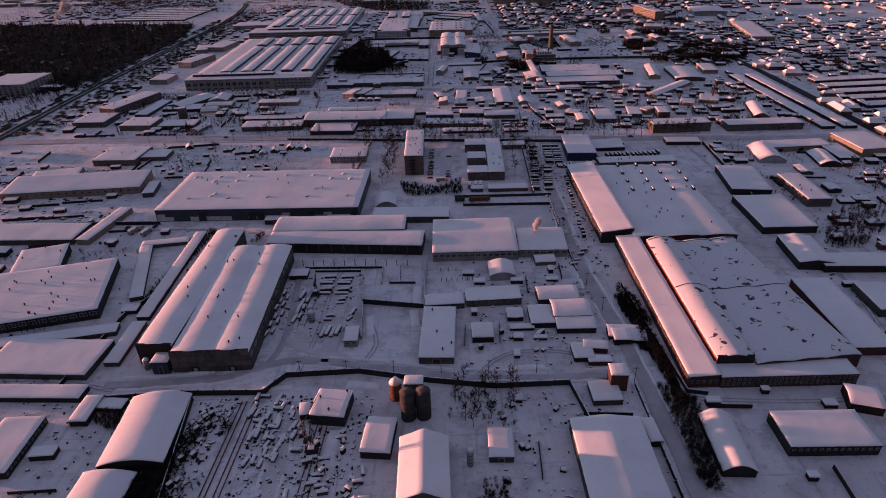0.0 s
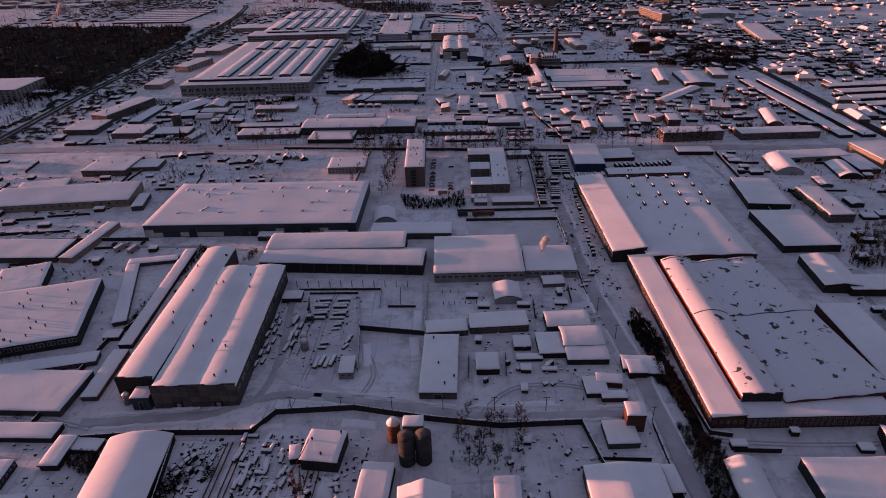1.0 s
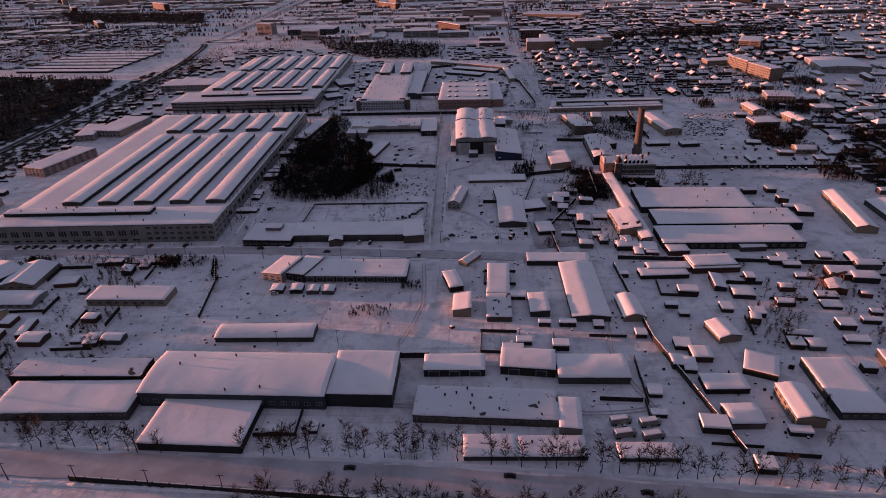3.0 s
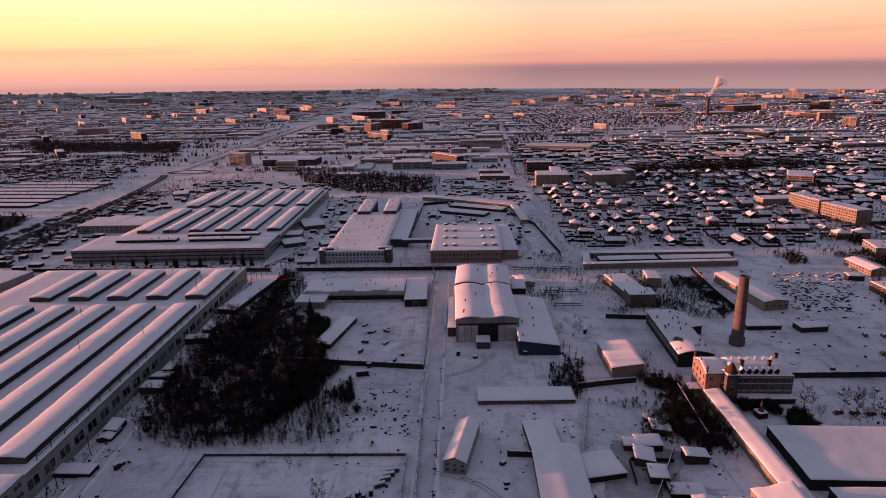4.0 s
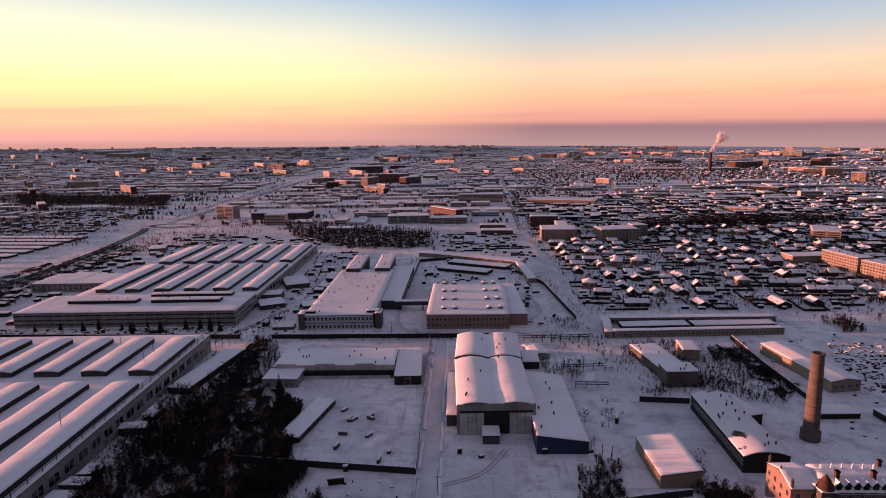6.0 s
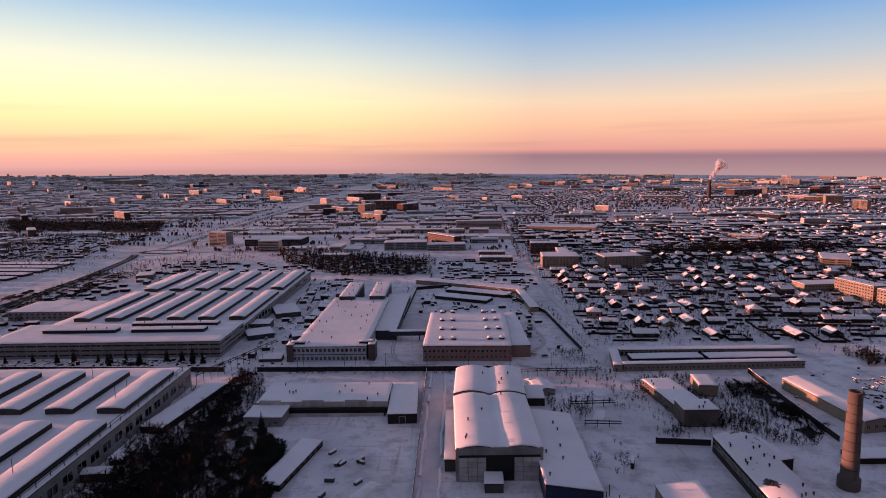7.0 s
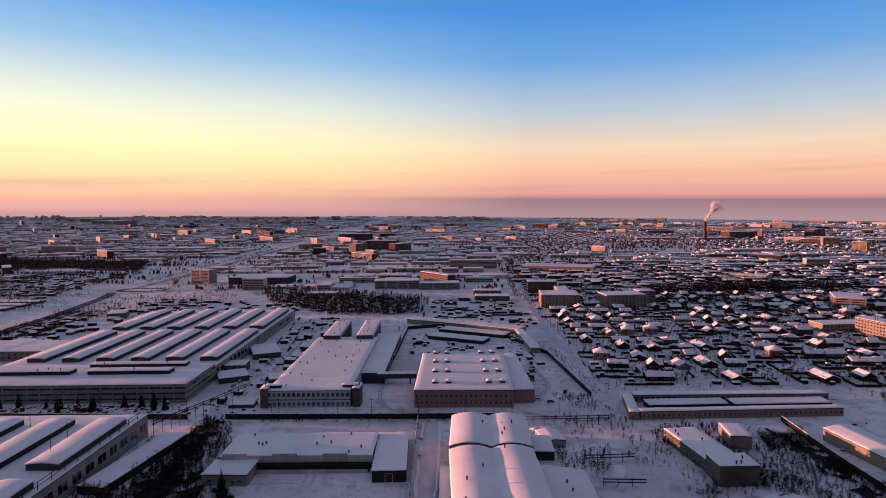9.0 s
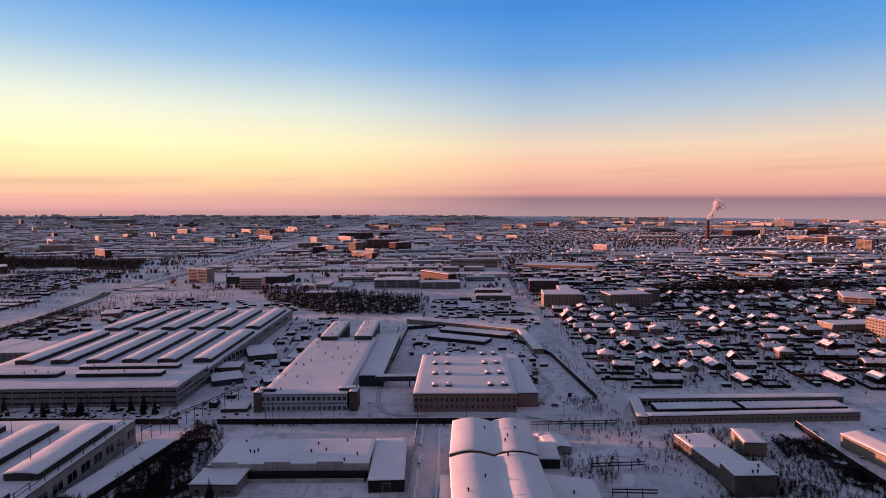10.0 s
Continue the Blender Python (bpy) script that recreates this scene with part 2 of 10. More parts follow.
def snow_ground():
    """Snow-covered ground: drifts, trodden grey patches, wheel tracks and scattered dark bits."""
    m = bpy.data.materials.new("snow_ground")
    m.use_nodes = True
    n, l = m.node_tree.nodes, m.node_tree.links
    b = n["Principled BSDF"]
    b.inputs["Roughness"].default_value, b.inputs["Specular IOR Level"].default_value = 0.75, 0.2
    geo = n.new("ShaderNodeNewGeometry")

    def tex(scale, detail, stretch=None, rough=0.55):
        t = n.new("ShaderNodeTexNoise")
        t.inputs["Scale"].default_value, t.inputs["Detail"].default_value, t.inputs["Roughness"].default_value = scale, detail, rough
        if stretch:
            mp = n.new("ShaderNodeMapping")
            mp.inputs["Scale"].default_value, mp.inputs["Rotation"].default_value = stretch[0], (0, 0, radians(stretch[1]))
            l.new(geo.outputs["Position"], mp.inputs[0])
            l.new(mp.outputs[0], t.inputs[0])
        else:
            l.new(geo.outputs["Position"], t.inputs[0])
        return t
    broad, mid, fine = tex(0.10, 5), tex(0.55, 7, None, 0.65), tex(4.5, 5)
    tracks_x, tracks_y = tex(1.0, 3, ((0.12, 2.4, 1), 6)), tex(1.0, 3, ((2.4, 0.12, 1), -4))
    c0 = ramp(n, [(0.32, (0.66, 0.65, 0.68)), (0.60, (0.91, 0.905, 0.93))])
    l.new(broad.outputs[0], c0.inputs[0])

    def over(below, t, stops, colour):
        r = ramp(n, stops)
        l.new(t.outputs[0], r.inputs[0])
        mx = n.new("ShaderNodeMix")
        mx.data_type = "RGBA"
        l.new(r.outputs[0], mx.inputs[0])
        l.new(below, mx.inputs[6])
        mx.inputs[7].default_value = (*colour, 1)
        return mx.outputs[2]
    c = over(c0.outputs[0], mid, [(0.49, (0, 0, 0)), (0.68, (0.72, 0.72, 0.72))], (0.40, 0.38, 0.39))
    c = over(c, tex(1.6, 6, None, 0.7), [(0.56, (0, 0, 0)), (0.72, (0.6, 0.6, 0.6))], (0.30, 0.28, 0.28))
    c = over(c, tracks_x, [(0.60, (0, 0, 0)), (0.70, (0.40, 0.40, 0.40))], (0.36, 0.33, 0.33))
    c = over(c, tracks_y, [(0.60, (0, 0, 0)), (0.70, (0.40, 0.40, 0.40))], (0.36, 0.33, 0.33))
    c = over(c, fine, [(0.66, (0, 0, 0)), (0.74, (0.7, 0.7, 0.7))], (0.20, 0.18, 0.17))
    l.new(c, b.inputs["Base Color"])
    bp = n.new("ShaderNodeBump")
    bp.inputs["Strength"].default_value, bp.inputs["Distance"].default_value = 0.7, 0.18
    l.new(mid.outputs[0], bp.inputs["Height"])
    bp2 = n.new("ShaderNodeBump")
    bp2.inputs["Strength"].default_value, bp2.inputs["Distance"].default_value = 0.3, 0.03
    l.new(fine.outputs[0], bp2.inputs["Height"])
    l.new(bp.outputs[0], bp2.inputs["Normal"])
    l.new(bp2.outputs[0], b.inputs["Normal"])
    return m


GROUND = snow_ground()
ROAD = material("packed_snow_road", (0.64, 0.62, 0.65), 0.8, grain=2.5, spread=0.25, second=(0.44, 0.41, 0.42), blotch=0.5, bump=0.2)

SLUSH = material("dark_slush", (0.66, 0.64, 0.66), 0.7, grain=2.5, spread=0.35, second=(0.26, 0.24, 0.24), blotch=0.45, bump=0.2)
LANE = material("packed_snow_lane", (0.78, 0.77, 0.80), 0.8, grain=2.5, spread=0.15, second=(0.62, 0.60, 0.62), blotch=0.5, bump=0.2)

# ---------------------------------------------------------------- mesh helpers


def part(name, bm, mat, parent=None, label="", at=None):
    """Links a bmesh as one mesh object under a thing or a part."""
    me = bpy.data.meshes.new(name)
    bm.to_mesh(me)
    bm.free()
    for k in (mat if isinstance(mat, (list, tuple)) else (mat,)):
        me.materials.append(k)
    ob = new(name, me)
    ob.parent = parent
    if at is not None:
        ob.matrix_basis = at
    if label:
        ob["label"] = label
    return ob


def again(name, ob, parent, at):
    """One more object on the mesh of ob."""
    o = new(name, ob.data)
    o.parent, o.matrix_basis = parent, at
    return o


def base(name, label, category, x, y, rot=0, z=0, group="", kind=""):
    e = new(name)
    e.matrix_basis = pose(x, y, z, 0, 0, rot)
    e.empty_display_size = 0.2
    return tagged(e, label, category, group, kind)


def box(bm, x0, x1, y0, y1, z0, z1, mat=0, taper=0.0):
    t = taper
    vs = [bm.verts.new(p) for p in ((x0, y0, z0), (x1, y0, z0), (x1, y1, z0), (x0, y1, z0), (x0 + t, y0 + t, z1), (x1 - t, y0 + t, z1), (x1 - t, y1 - t, z1), (x0 + t, y1 - t, z1))]
    for q in ((3, 2, 1, 0), (4, 5, 6, 7), (0, 1, 5, 4), (1, 2, 6, 5), (2, 3, 7, 6), (3, 0, 4, 7)):
        f = bm.faces.new([vs[k] for k in q])
        f.material_index = mat
    return vs


def tube(bm, p, q, r0, r1, sides=6, mat=0, caps=True):
    p, q = Vector(p), Vector(q)
    d = (q - p).normalized()
    u = d.orthogonal().normalized()
    v = d.cross(u)
    rings = []
    for c, r in ((p, r0), (q, r1)):
        rings.append([bm.verts.new(c + (u * math.cos(a) + v * math.sin(a)) * r) for a in (2 * math.pi * k / sides for k in range(sides))])
    for k in range(sides):
        f = bm.faces.new((rings[0][k], rings[0][(k + 1) % sides], rings[1][(k + 1) % sides], rings[1][k]))
        f.material_index = mat
        f.smooth = sides > 6
    if caps:
        f = bm.faces.new(rings[0][::-1])
        f.material_index = mat
        f = bm.faces.new(rings[1])
        f.material_index = mat


def sheet(bm, w, d, nx, ny, top, bottom, mat=0, smooth=False, xs=None, ys=None):
    """A solid over the rectangle w x d between the heights top(x, y) and bottom(x, y)."""
    xs = xs or [-w / 2 + w * i / nx for i in range(nx + 1)]
    ys = ys or [-d / 2 + d * j / ny for j in range(ny + 1)]
    nx, ny = len(xs) - 1, len(ys) - 1
    a = [[bm.verts.new((x, y, top(x, y))) for y in ys] for x in xs]
    for i in range(nx):
        for j in range(ny):
            f = bm.faces.new((a[i][j], a[i + 1][j], a[i + 1][j + 1], a[i][j + 1]))
            f.material_index, f.smooth = mat, smooth
    rim = [(i, 0) for i in range(nx)] + [(nx, j) for j in range(ny)] + [(i, ny) for i in range(nx, 0, -1)] + [(0, j) for j in range(ny, 0, -1)]
    lower = [bm.verts.new((xs[i], ys[j], bottom(xs[i], ys[j]))) for i, j in rim]
    n = len(rim)
    for k in range(n):
        (i0, j0), (i1, j1) = rim[k], rim[(k + 1) % n]
        f = bm.faces.new((lower[k], lower[(k + 1) % n], a[i1][j1], a[i0][j0]))
        f.material_index = mat


def roof_shape(kind, w, d, rise, n=1):
    """Height of the roof over its eaves."""
    def flat(x, y): return 0.0
    def gable_y(x, y): return rise * max(0.0, 1 - abs(2 * x / w))
    def gable_x(x, y): return rise * max(0.0, 1 - abs(2 * y / d))
    def barrel_y(x, y): return rise * max(0.0, 1 - (2 * x / w) ** 2)
    def barrel_x(x, y): return rise * max(0.0, 1 - (2 * y / d) ** 2)
    def shed_x(x, y): return rise * min(1.0, max(0.0, x / w + 0.5))
    def shed_l(x, y): return rise * min(1.0, max(0.0, 0.5 - x / w))
    def shed_y(x, y): return rise * min(1.0, max(0.0, y / d + 0.5))
    def waves_y(x, y): return rise * (1 - (2 * (((x / w + 0.5) * n) % 1.0) - 1) ** 2) if abs(x) < w / 2 - 1e-6 else 0.0
    def hip(x, y): return rise * max(0.0, min(1.0, min(w / 2 - abs(x), d / 2 - abs(y)) / (min(w, d) / 2)))
    return {"flat": flat, "gable_y": gable_y, "gable_x": gable_x, "barrel_y": barrel_y, "barrel_x": barrel_x, "shed_x": shed_x, "shed_l": shed_l, "shed_y": shed_y, "waves_y": waves_y, "hip": hip}[kind]


def steps(a, b, kind, axis, n):
    """Grid lines across the roof, with lines where its shape breaks."""
    k = {"gable_y": (8, 1), "gable_x": (1, 8), "barrel_y": (12, 1), "barrel_x": (1, 12), "waves_y": (10 * n, 1), "hip": (8, 8)}.get(kind, (1, 1))[axis]
    return [a + (b - a) * i / k for i in range(k + 1)]


def snow_cap(parent, w, d, z, shape, kind, n=1, thick=0.07, seed=0, mat=None, name="snow_cover", over=0.03, bumps=0.03):
    """The snow that lies on a roof: uneven, rounded at its rim."""
    bm = bmesh.new()
    w2, d2 = w + 2 * over, d + 2 * over
    cell = max(0.35, math.sqrt(w2 * d2 / 500))
    base_x, base_y = steps(-w2 / 2, w2 / 2, kind, 0, n), steps(-d2 / 2, d2 / 2, kind, 1, n)

    def fine(vals):
        out = []
        for a, b in zip(vals, vals[1:]):
            k = max(1, int((b - a) / cell))
            out += [a + (b - a) * i / k for i in range(k)]
        out.append(vals[-1])
        e = min(0.09, (out[-1] - out[0]) * 0.1)
        out = [out[0], out[0] + e] + [v for v in out if out[0] + e * 1.6 < v < out[-1] - e * 1.6] + [out[-1] - e, out[-1]]
        return out
    xs, ys = fine(base_x), fine(base_y)

    def clampx(x): return max(-w / 2 + 1e-4, min(w / 2 - 1e-4, x))
    def clampy(y): return max(-d / 2 + 1e-4, min(d / 2 - 1e-4, y))

    def top(x, y):
        rim = min(w2 / 2 - abs(x), d2 / 2 - abs(y))
        edge = 0.0 if rim > 0.05 else -0.55 * thick
        nz = noise.noise((x * 0.35 + seed * 7.3, y * 0.35 - seed * 3.1, seed)) * bumps + noise.noise((x * 1.7 + seed, y * 1.7, seed * 2)) * bumps * 0.5
        return z + thick + shape(clampx(x), clampy(y)) + nz + edge

    def under(x, y): return z + 0.012 + shape(clampx(x), clampy(y))
    sheet(bm, w2, d2, 1, 1, top, under, smooth=True, xs=xs, ys=ys)
    for v in bm.verts:
        px_, py_ = v.co.x, v.co.y
        if w2 / 2 - abs(px_) < 1e-4:
            v.co.x += math.copysign(0.045 * noise.noise((py_ * 1.9, seed, px_)), px_)
        if d2 / 2 - abs(py_) < 1e-4:
            v.co.y += math.copysign(0.045 * noise.noise((px_ * 1.9, seed + 5, py_)), py_)
    return part(name, bm, mat or SNOW, parent)


def window_mesh(w, h, bars=1):
    """A glazed window: frame with panes set back in it; it stands 12 mm off the wall."""
    bm = bmesh.new()
    f = min(w, h) * 0.09
    box(bm, -w / 2, w / 2, -0.012, 0.02, -h / 2, h / 2, 1)
    for i in range(bars + 1):
        x0, x1 = -w / 2 + f + (w - f) * i / (bars + 1), -w / 2 + (w - f) * (i + 1) / (bars + 1)
        box(bm, x0, x1, -0.016, 0.0, -h / 2 + f, h / 2 - f, 0)
    return bm


WINDOWS = {}


def window(parent, w, h, at, bars=1, frame_mat=None):
    key = (round(w, 3), round(h, 3), bars, (frame_mat or FRAME).name)
    if key not in WINDOWS:
        ob = part("window", window_mesh(w, h, bars), (GLASS, frame_mat or FRAME), parent, at=at)
        WINDOWS[key] = ob
    else:
        ob = again("window", WINDOWS[key], parent, at)
    return ob


ROWS_MADE = {}


def facade(parent, side, w, d, z0, z1, rows, cols, share=0.5, tall=0.55, x0=0.0, x1=1.0, bars=1, single=False):
    """Rows of windows on one side of a block (f south, b, l west, r east): large ones singly, tiny ones together."""
    length = w if side in "fb" else d
    pitch, high = length * (x1 - x0) / cols, (z1 - z0) / rows
    mid = -length / 2 + length * (x0 + x1) / 2

    def at(s, z):
        return {"f": pose(s, -d / 2, z), "b": pose(-s, d / 2, z, 0, 0, 180), "l": pose(-w / 2, -s, z, 0, 0, -90), "r": pose(w / 2, s, z, 0, 0, 90)}[side]
    if single:
        for r in range(rows):
            for c in range(cols):
                window(parent, pitch * share, high * tall, at(-length / 2 + length * x0 + pitch * (c + 0.5), z0 + high * (r + 0.5)), bars)
        return
    key = (round(pitch, 3), round(high, 3), cols, rows, share, tall, bars)
    m = at(mid, z0)
    if key in ROWS_MADE:
        tagged(again("glazing", ROWS_MADE[key], parent, m), kind="stuff")
        return
    bm = bmesh.new()
    ww, hh = pitch * share, high * tall
    f = min(ww, hh) * 0.09
    for k in range(rows):
        zc = high * (k + 0.5)
        for c in range(cols):
            s = pitch * (c + 0.5 - cols / 2)
            box(bm, s - ww / 2, s + ww / 2, -0.012, 0.02, zc - hh / 2, zc + hh / 2, 1)
            for i in range(bars + 1):
                xa, xb = s - ww / 2 + f + (ww - f) * i / (bars + 1), s - ww / 2 + (ww - f) * (i + 1) / (bars + 1)
                box(bm, xa, xb, -0.016, 0.0, zc - hh / 2 + f, zc + hh / 2 - f, 0)
    ROWS_MADE[key] = tagged(part("glazing", bm, (GLASS, FRAME), parent, at=m), kind="stuff")


COUNT = [0]


def building(name, label, category, x, y, w, d, rot, h, kind="flat", rise=0.0, n=1, wall=None, wins=(), vents=0, group="", snow=None, thick=0.07, over=0.03, plinth=True, door=0, door_side="f", bumps=0.03, eave=True, seams=()):
    """A block with walls, a dark roof edge, the snow on it, windows, doors and roof vents."""
    COUNT[0] += 1
    seed = COUNT[0]
    rnd = random.Random(seed)
    FOOT.append((x, y, w / 2, d / 2, math.cos(radians(rot)), math.sin(radians(rot))))
    e = base(name, label, category, x, y, rot, land(x, y), group)
    shape = roof_shape(kind, w, d, rise, n)
    bm = bmesh.new()
    sheet(bm, w, d, 1, 1, lambda a, b: h + shape(a, b), lambda a, b: -0.05, xs=steps(-w / 2, w / 2, kind, 0, n), ys=steps(-d / 2, d / 2, kind, 1, n))
    part("wall", bm, wall or CONCRETE, e)
    bm = bmesh.new()
    ov = 0.035
    if eave: sheet(bm, w, d, 1, 1, lambda a, b: h + 0.012 + shape(max(-w / 2, min(w / 2, a)), max(-d / 2, min(d / 2, b))), lambda a, b: h - 0.05 + shape(max(-w / 2, min(w / 2, a)), max(-d / 2, min(d / 2, b))),
          xs=steps(-w / 2 - ov, w / 2 + ov, kind, 0, n), ys=steps(-d / 2 - ov, d / 2 + ov, kind, 1, n))
    if eave:
        part("roof", bm, DEEP_BLACK, e)
    snow_cap(e, w, d, h, shape, kind, n, thick, seed, snow, over=over, bumps=bumps)
    for k in seams:
        bm = bmesh.new()
        sheet(bm, w, 0.07, 1, 1, lambda a, b: h + thick + 0.035 + shape(a, k * d + b) + 0.02 * noise.noise((a * 2, k, seed)), lambda a, b: h, xs=[w * (i / 24 - 0.5) for i in range(25)], ys=[-0.035, 0.035])
        part("roof_seam", bm, DEEP_BLACK, e, "dark seam across the snow", at=pose(0, k * d, 0))
    for s in wins:
        facade(e, s[0], w, d, *s[1:3], *s[3:5], **(s[5] if len(s) > 5 else {}))
    for k in range(door):
        bm = bmesh.new()
        dw, dh = min(0.75, w * 0.2), min(0.75, h * 0.7)
        box(bm, -dw / 2, dw / 2, -0.02, 0.02, 0, dh, 0)
        box(bm, -dw / 2 - 0.04, dw / 2 + 0.04, -0.012, 0.012, 0, dh + 0.04, 1)
        s = (k + 0.5) / door - 0.5
        m = {"f": pose(s * w, -d / 2, 0), "l": pose(-w / 2, s * d, 0, 0, 0, -90), "r": pose(w / 2, s * d, 0, 0, 0, 90)}[door_side]
        part("gate", bm, (METAL, GALV), e, at=m)
    first = None
    for k in range(vents):
        u, v = rnd.uniform(-0.42, 0.42) * w, rnd.uniform(-0.45, 0.45) * d
        m = pose(u, v, h + shape(u, v) + thick * 0.4, 0, 0, rnd.uniform(0, 90))
        if first is None:
            bm = bmesh.new()
            tube(bm, (0, 0, 0), (0, 0, 0.2), 0.05, 0.05, 8)
            tube(bm, (0, 0, 0.2), (0, 0, 0.27), 0.085, 0.05, 8)
            first = part("vent", bm, METAL, e, at=m)
        else:
            again("vent", first, e, m)
    return e

# ---------------------------------------------------------------- ground
def land(x, y):
    """Height of the far land: beyond the works it rises a little to the west and falls to the east."""
    k = min(1.0, max(0.0, (math.hypot(x, y - 100) - 260) / 420))
    return -LAND_FALL * x * k * k * (3 - 2 * k)


def axis(near, step, far):
    v, out, s = near, [], step
    out = [-near + step * i for i in range(int(2 * near / step) + 1)]
    while v < far:
        s *= 1.22
        v += s
        out = [-min(v, far)] + out + [min(v, far)]
    return out


bm = bmesh.new()
gx, gy = axis(60, 1.2, 4900), [125 + v for v in axis(130, 1.3, 4700)]
grid = [[bm.verts.new((x, y, noise.noise((x * 0.12, y * 0.12, 0)) * 0.05 - 0.03 + land(x, y))) for y in gy] for x in gx]
for i in range(len(gx) - 1):
    for j in range(len(gy) - 1):
        bm.faces.new((grid[i][j], grid[i + 1][j], grid[i + 1][j + 1], grid[i][j + 1])).smooth = True
ground = tagged(part("ground", bm, GROUND), "snow-covered ground with drifts and wheel tracks", "ground", kind="structure")


# ---------------------------------------------------------------- free ground
FOOT = []      # footprints of the blocks: centre, half sizes, turn


def is_free(x, y, margin=0.2):
    for cx, cy, a, b, c, s in FOOT:
        dx, dy = x - cx, y - cy
        if abs(dx * c + dy * s) < a + margin and abs(-dx * s + dy * c) < b + margin:
            return False
    return True


def inside(poly, x, y):
    odd = False
    for (x0, y0), (x1, y1) in zip(poly, poly[1:] + poly[:1]):
        if (y0 > y) != (y1 > y) and x < (x1 - x0) * (y - y0) / (y1 - y0) + x0:
            odd = not odd
    return odd


def spots(poly, count, seed, margin=0.2, clear=True, clump=None):
    """Random free places in a polygon, in clumps if a threshold is given."""
    rnd = random.Random(seed)
    xs, ys = [p[0] for p in poly], [p[1] for p in poly]
    out, tries = [], 0
    while len(out) < count and tries < count * 30:
        tries += 1
        x, y = rnd.uniform(min(xs), max(xs)), rnd.uniform(min(ys), max(ys))
        if inside(poly, x, y) and (clump is None or noise.noise((x * 0.22, y * 0.22, seed * 0.37)) > clump) and (not clear or is_free(x, y, margin)):
            out.append((x, y))
    return out


def along(pts, step):
    """Places and headings at even steps along a line."""
    out = []
    for (x0, y0), (x1, y1) in zip(pts, pts[1:]):
        n = max(1, int(math.hypot(x1 - x0, y1 - y0) / step))
        a = math.degrees(math.atan2(y1 - y0, x1 - x0))
        out += [(x0 + (x1 - x0) * k / n, y0 + (y1 - y0) * k / n, a, math.hypot(x1 - x0, y1 - y0) / n) for k in range(n)]
    return out


# ---------------------------------------------------------------- roads, fences
def road(pts, width, label, z=0.05, mat=None, name="road", twin=0.0):
    """A packed road that follows its line in smooth bends; with twin, a pair of wheel ruts that far apart."""
    bm = bmesh.new()
    dense = []
    ends = [pts[0]] + list(pts) + [pts[-1]]
    for p0, p1, p2, p3 in zip(ends, ends[1:], ends[2:], ends[3:]):
        n = max(3, min(14, int(math.hypot(p2[0] - p1[0], p2[1] - p1[1]) / 0.8)))
        for k in range(n):
            t = k / n
            dense.append(tuple(0.5 * (2 * b + (c - a) * t + (2 * a - 5 * b + 4 * c - d) * t * t + (3 * b - a - 3 * c + d) * t ** 3) for a, b, c, d in zip(p0, p1, p2, p3)))
    dense.append(pts[-1])
    for off in ((-twin / 2, twin / 2) if twin else (0.0,)):
        rows = []
        for k, (x, y) in enumerate(dense):
            (xa, ya), (xb, yb) = dense[max(0, k - 1)], dense[min(len(dense) - 1, k + 1)]
            d = Vector((xb - xa, yb - ya)).normalized()
            nx, ny = -d.y, d.x
            j = noise.noise((x * 0.4, y * 0.4, 3)) * 0.12 * width + noise.noise((x * 1.7, y * 1.7, 5)) * 0.12 * min(width, 1.2)
            rows.append([bm.verts.new((x + nx * (off + s * (width / 2 + (j if abs(s) > 0.9 else 0))), y + ny * (off + s * (width / 2 + (j if abs(s) > 0.9 else 0))), land(x, y) + z - (0.03 if abs(s) > 0.9 else 0.0))) for s in (-1, -0.5, 0, 0.5, 1)])
        for a, b in zip(rows, rows[1:]):
            for i in range(4):
                bm.faces.new((a[i], a[i + 1], b[i + 1], b[i])).smooth = True
    bmesh.ops.recalc_face_normals(bm, faces=bm.faces)
    return tagged(part(name, bm, mat or ROAD), label, "road", kind="structure")


def snow_bank(pts, away, seed, label="lumpy bank of ploughed snow", wide=0.34, high=0.16):
    """Lumpy, broken ridges of ploughed snow on both sides of a line."""
    bm = bmesh.new()
    for side in (-1, 1):
        last = None
        for x, y, a, _ in along(pts, 0.16):
            u = radians(a)
            nx, ny = -math.sin(u) * side, math.cos(u) * side
            lump = 0.5 + 0.5 * noise.noise((x * 1.9, y * 1.9, seed)) + 0.5 * noise.noise((x * 5.1, y * 5.1, seed + 2))
            keep = noise.noise((x * 0.35, y * 0.35, seed + 6 + side)) > -0.28
            if not keep or not is_free(x + nx * away, y + ny * away, 0.1):
                last = None
                continue
            o = away + 0.12 * noise.noise((x * 0.8, y * 0.8, seed + 8))
            w = wide * (0.55 + 0.6 * max(0.0, lump))
            row = [bm.verts.new((x + nx * (o + w * f), y + ny * (o + w * f), land(x, y) + zz)) for f, zz in ((-0.5, -0.02), (-0.15, high * max(0.15, lump)), (0.2, high * max(0.1, lump) * 0.8), (0.55, -0.02))]
            if last:
                for i in range(3):
                    bm.faces.new((last[i], last[i + 1], row[i + 1], row[i])).smooth = True
            last = row
    bmesh.ops.recalc_face_normals(bm, faces=bm.faces)
    return tagged(part("snow_bank", bm, SNOW), label, "snow bank", kind="stuff")


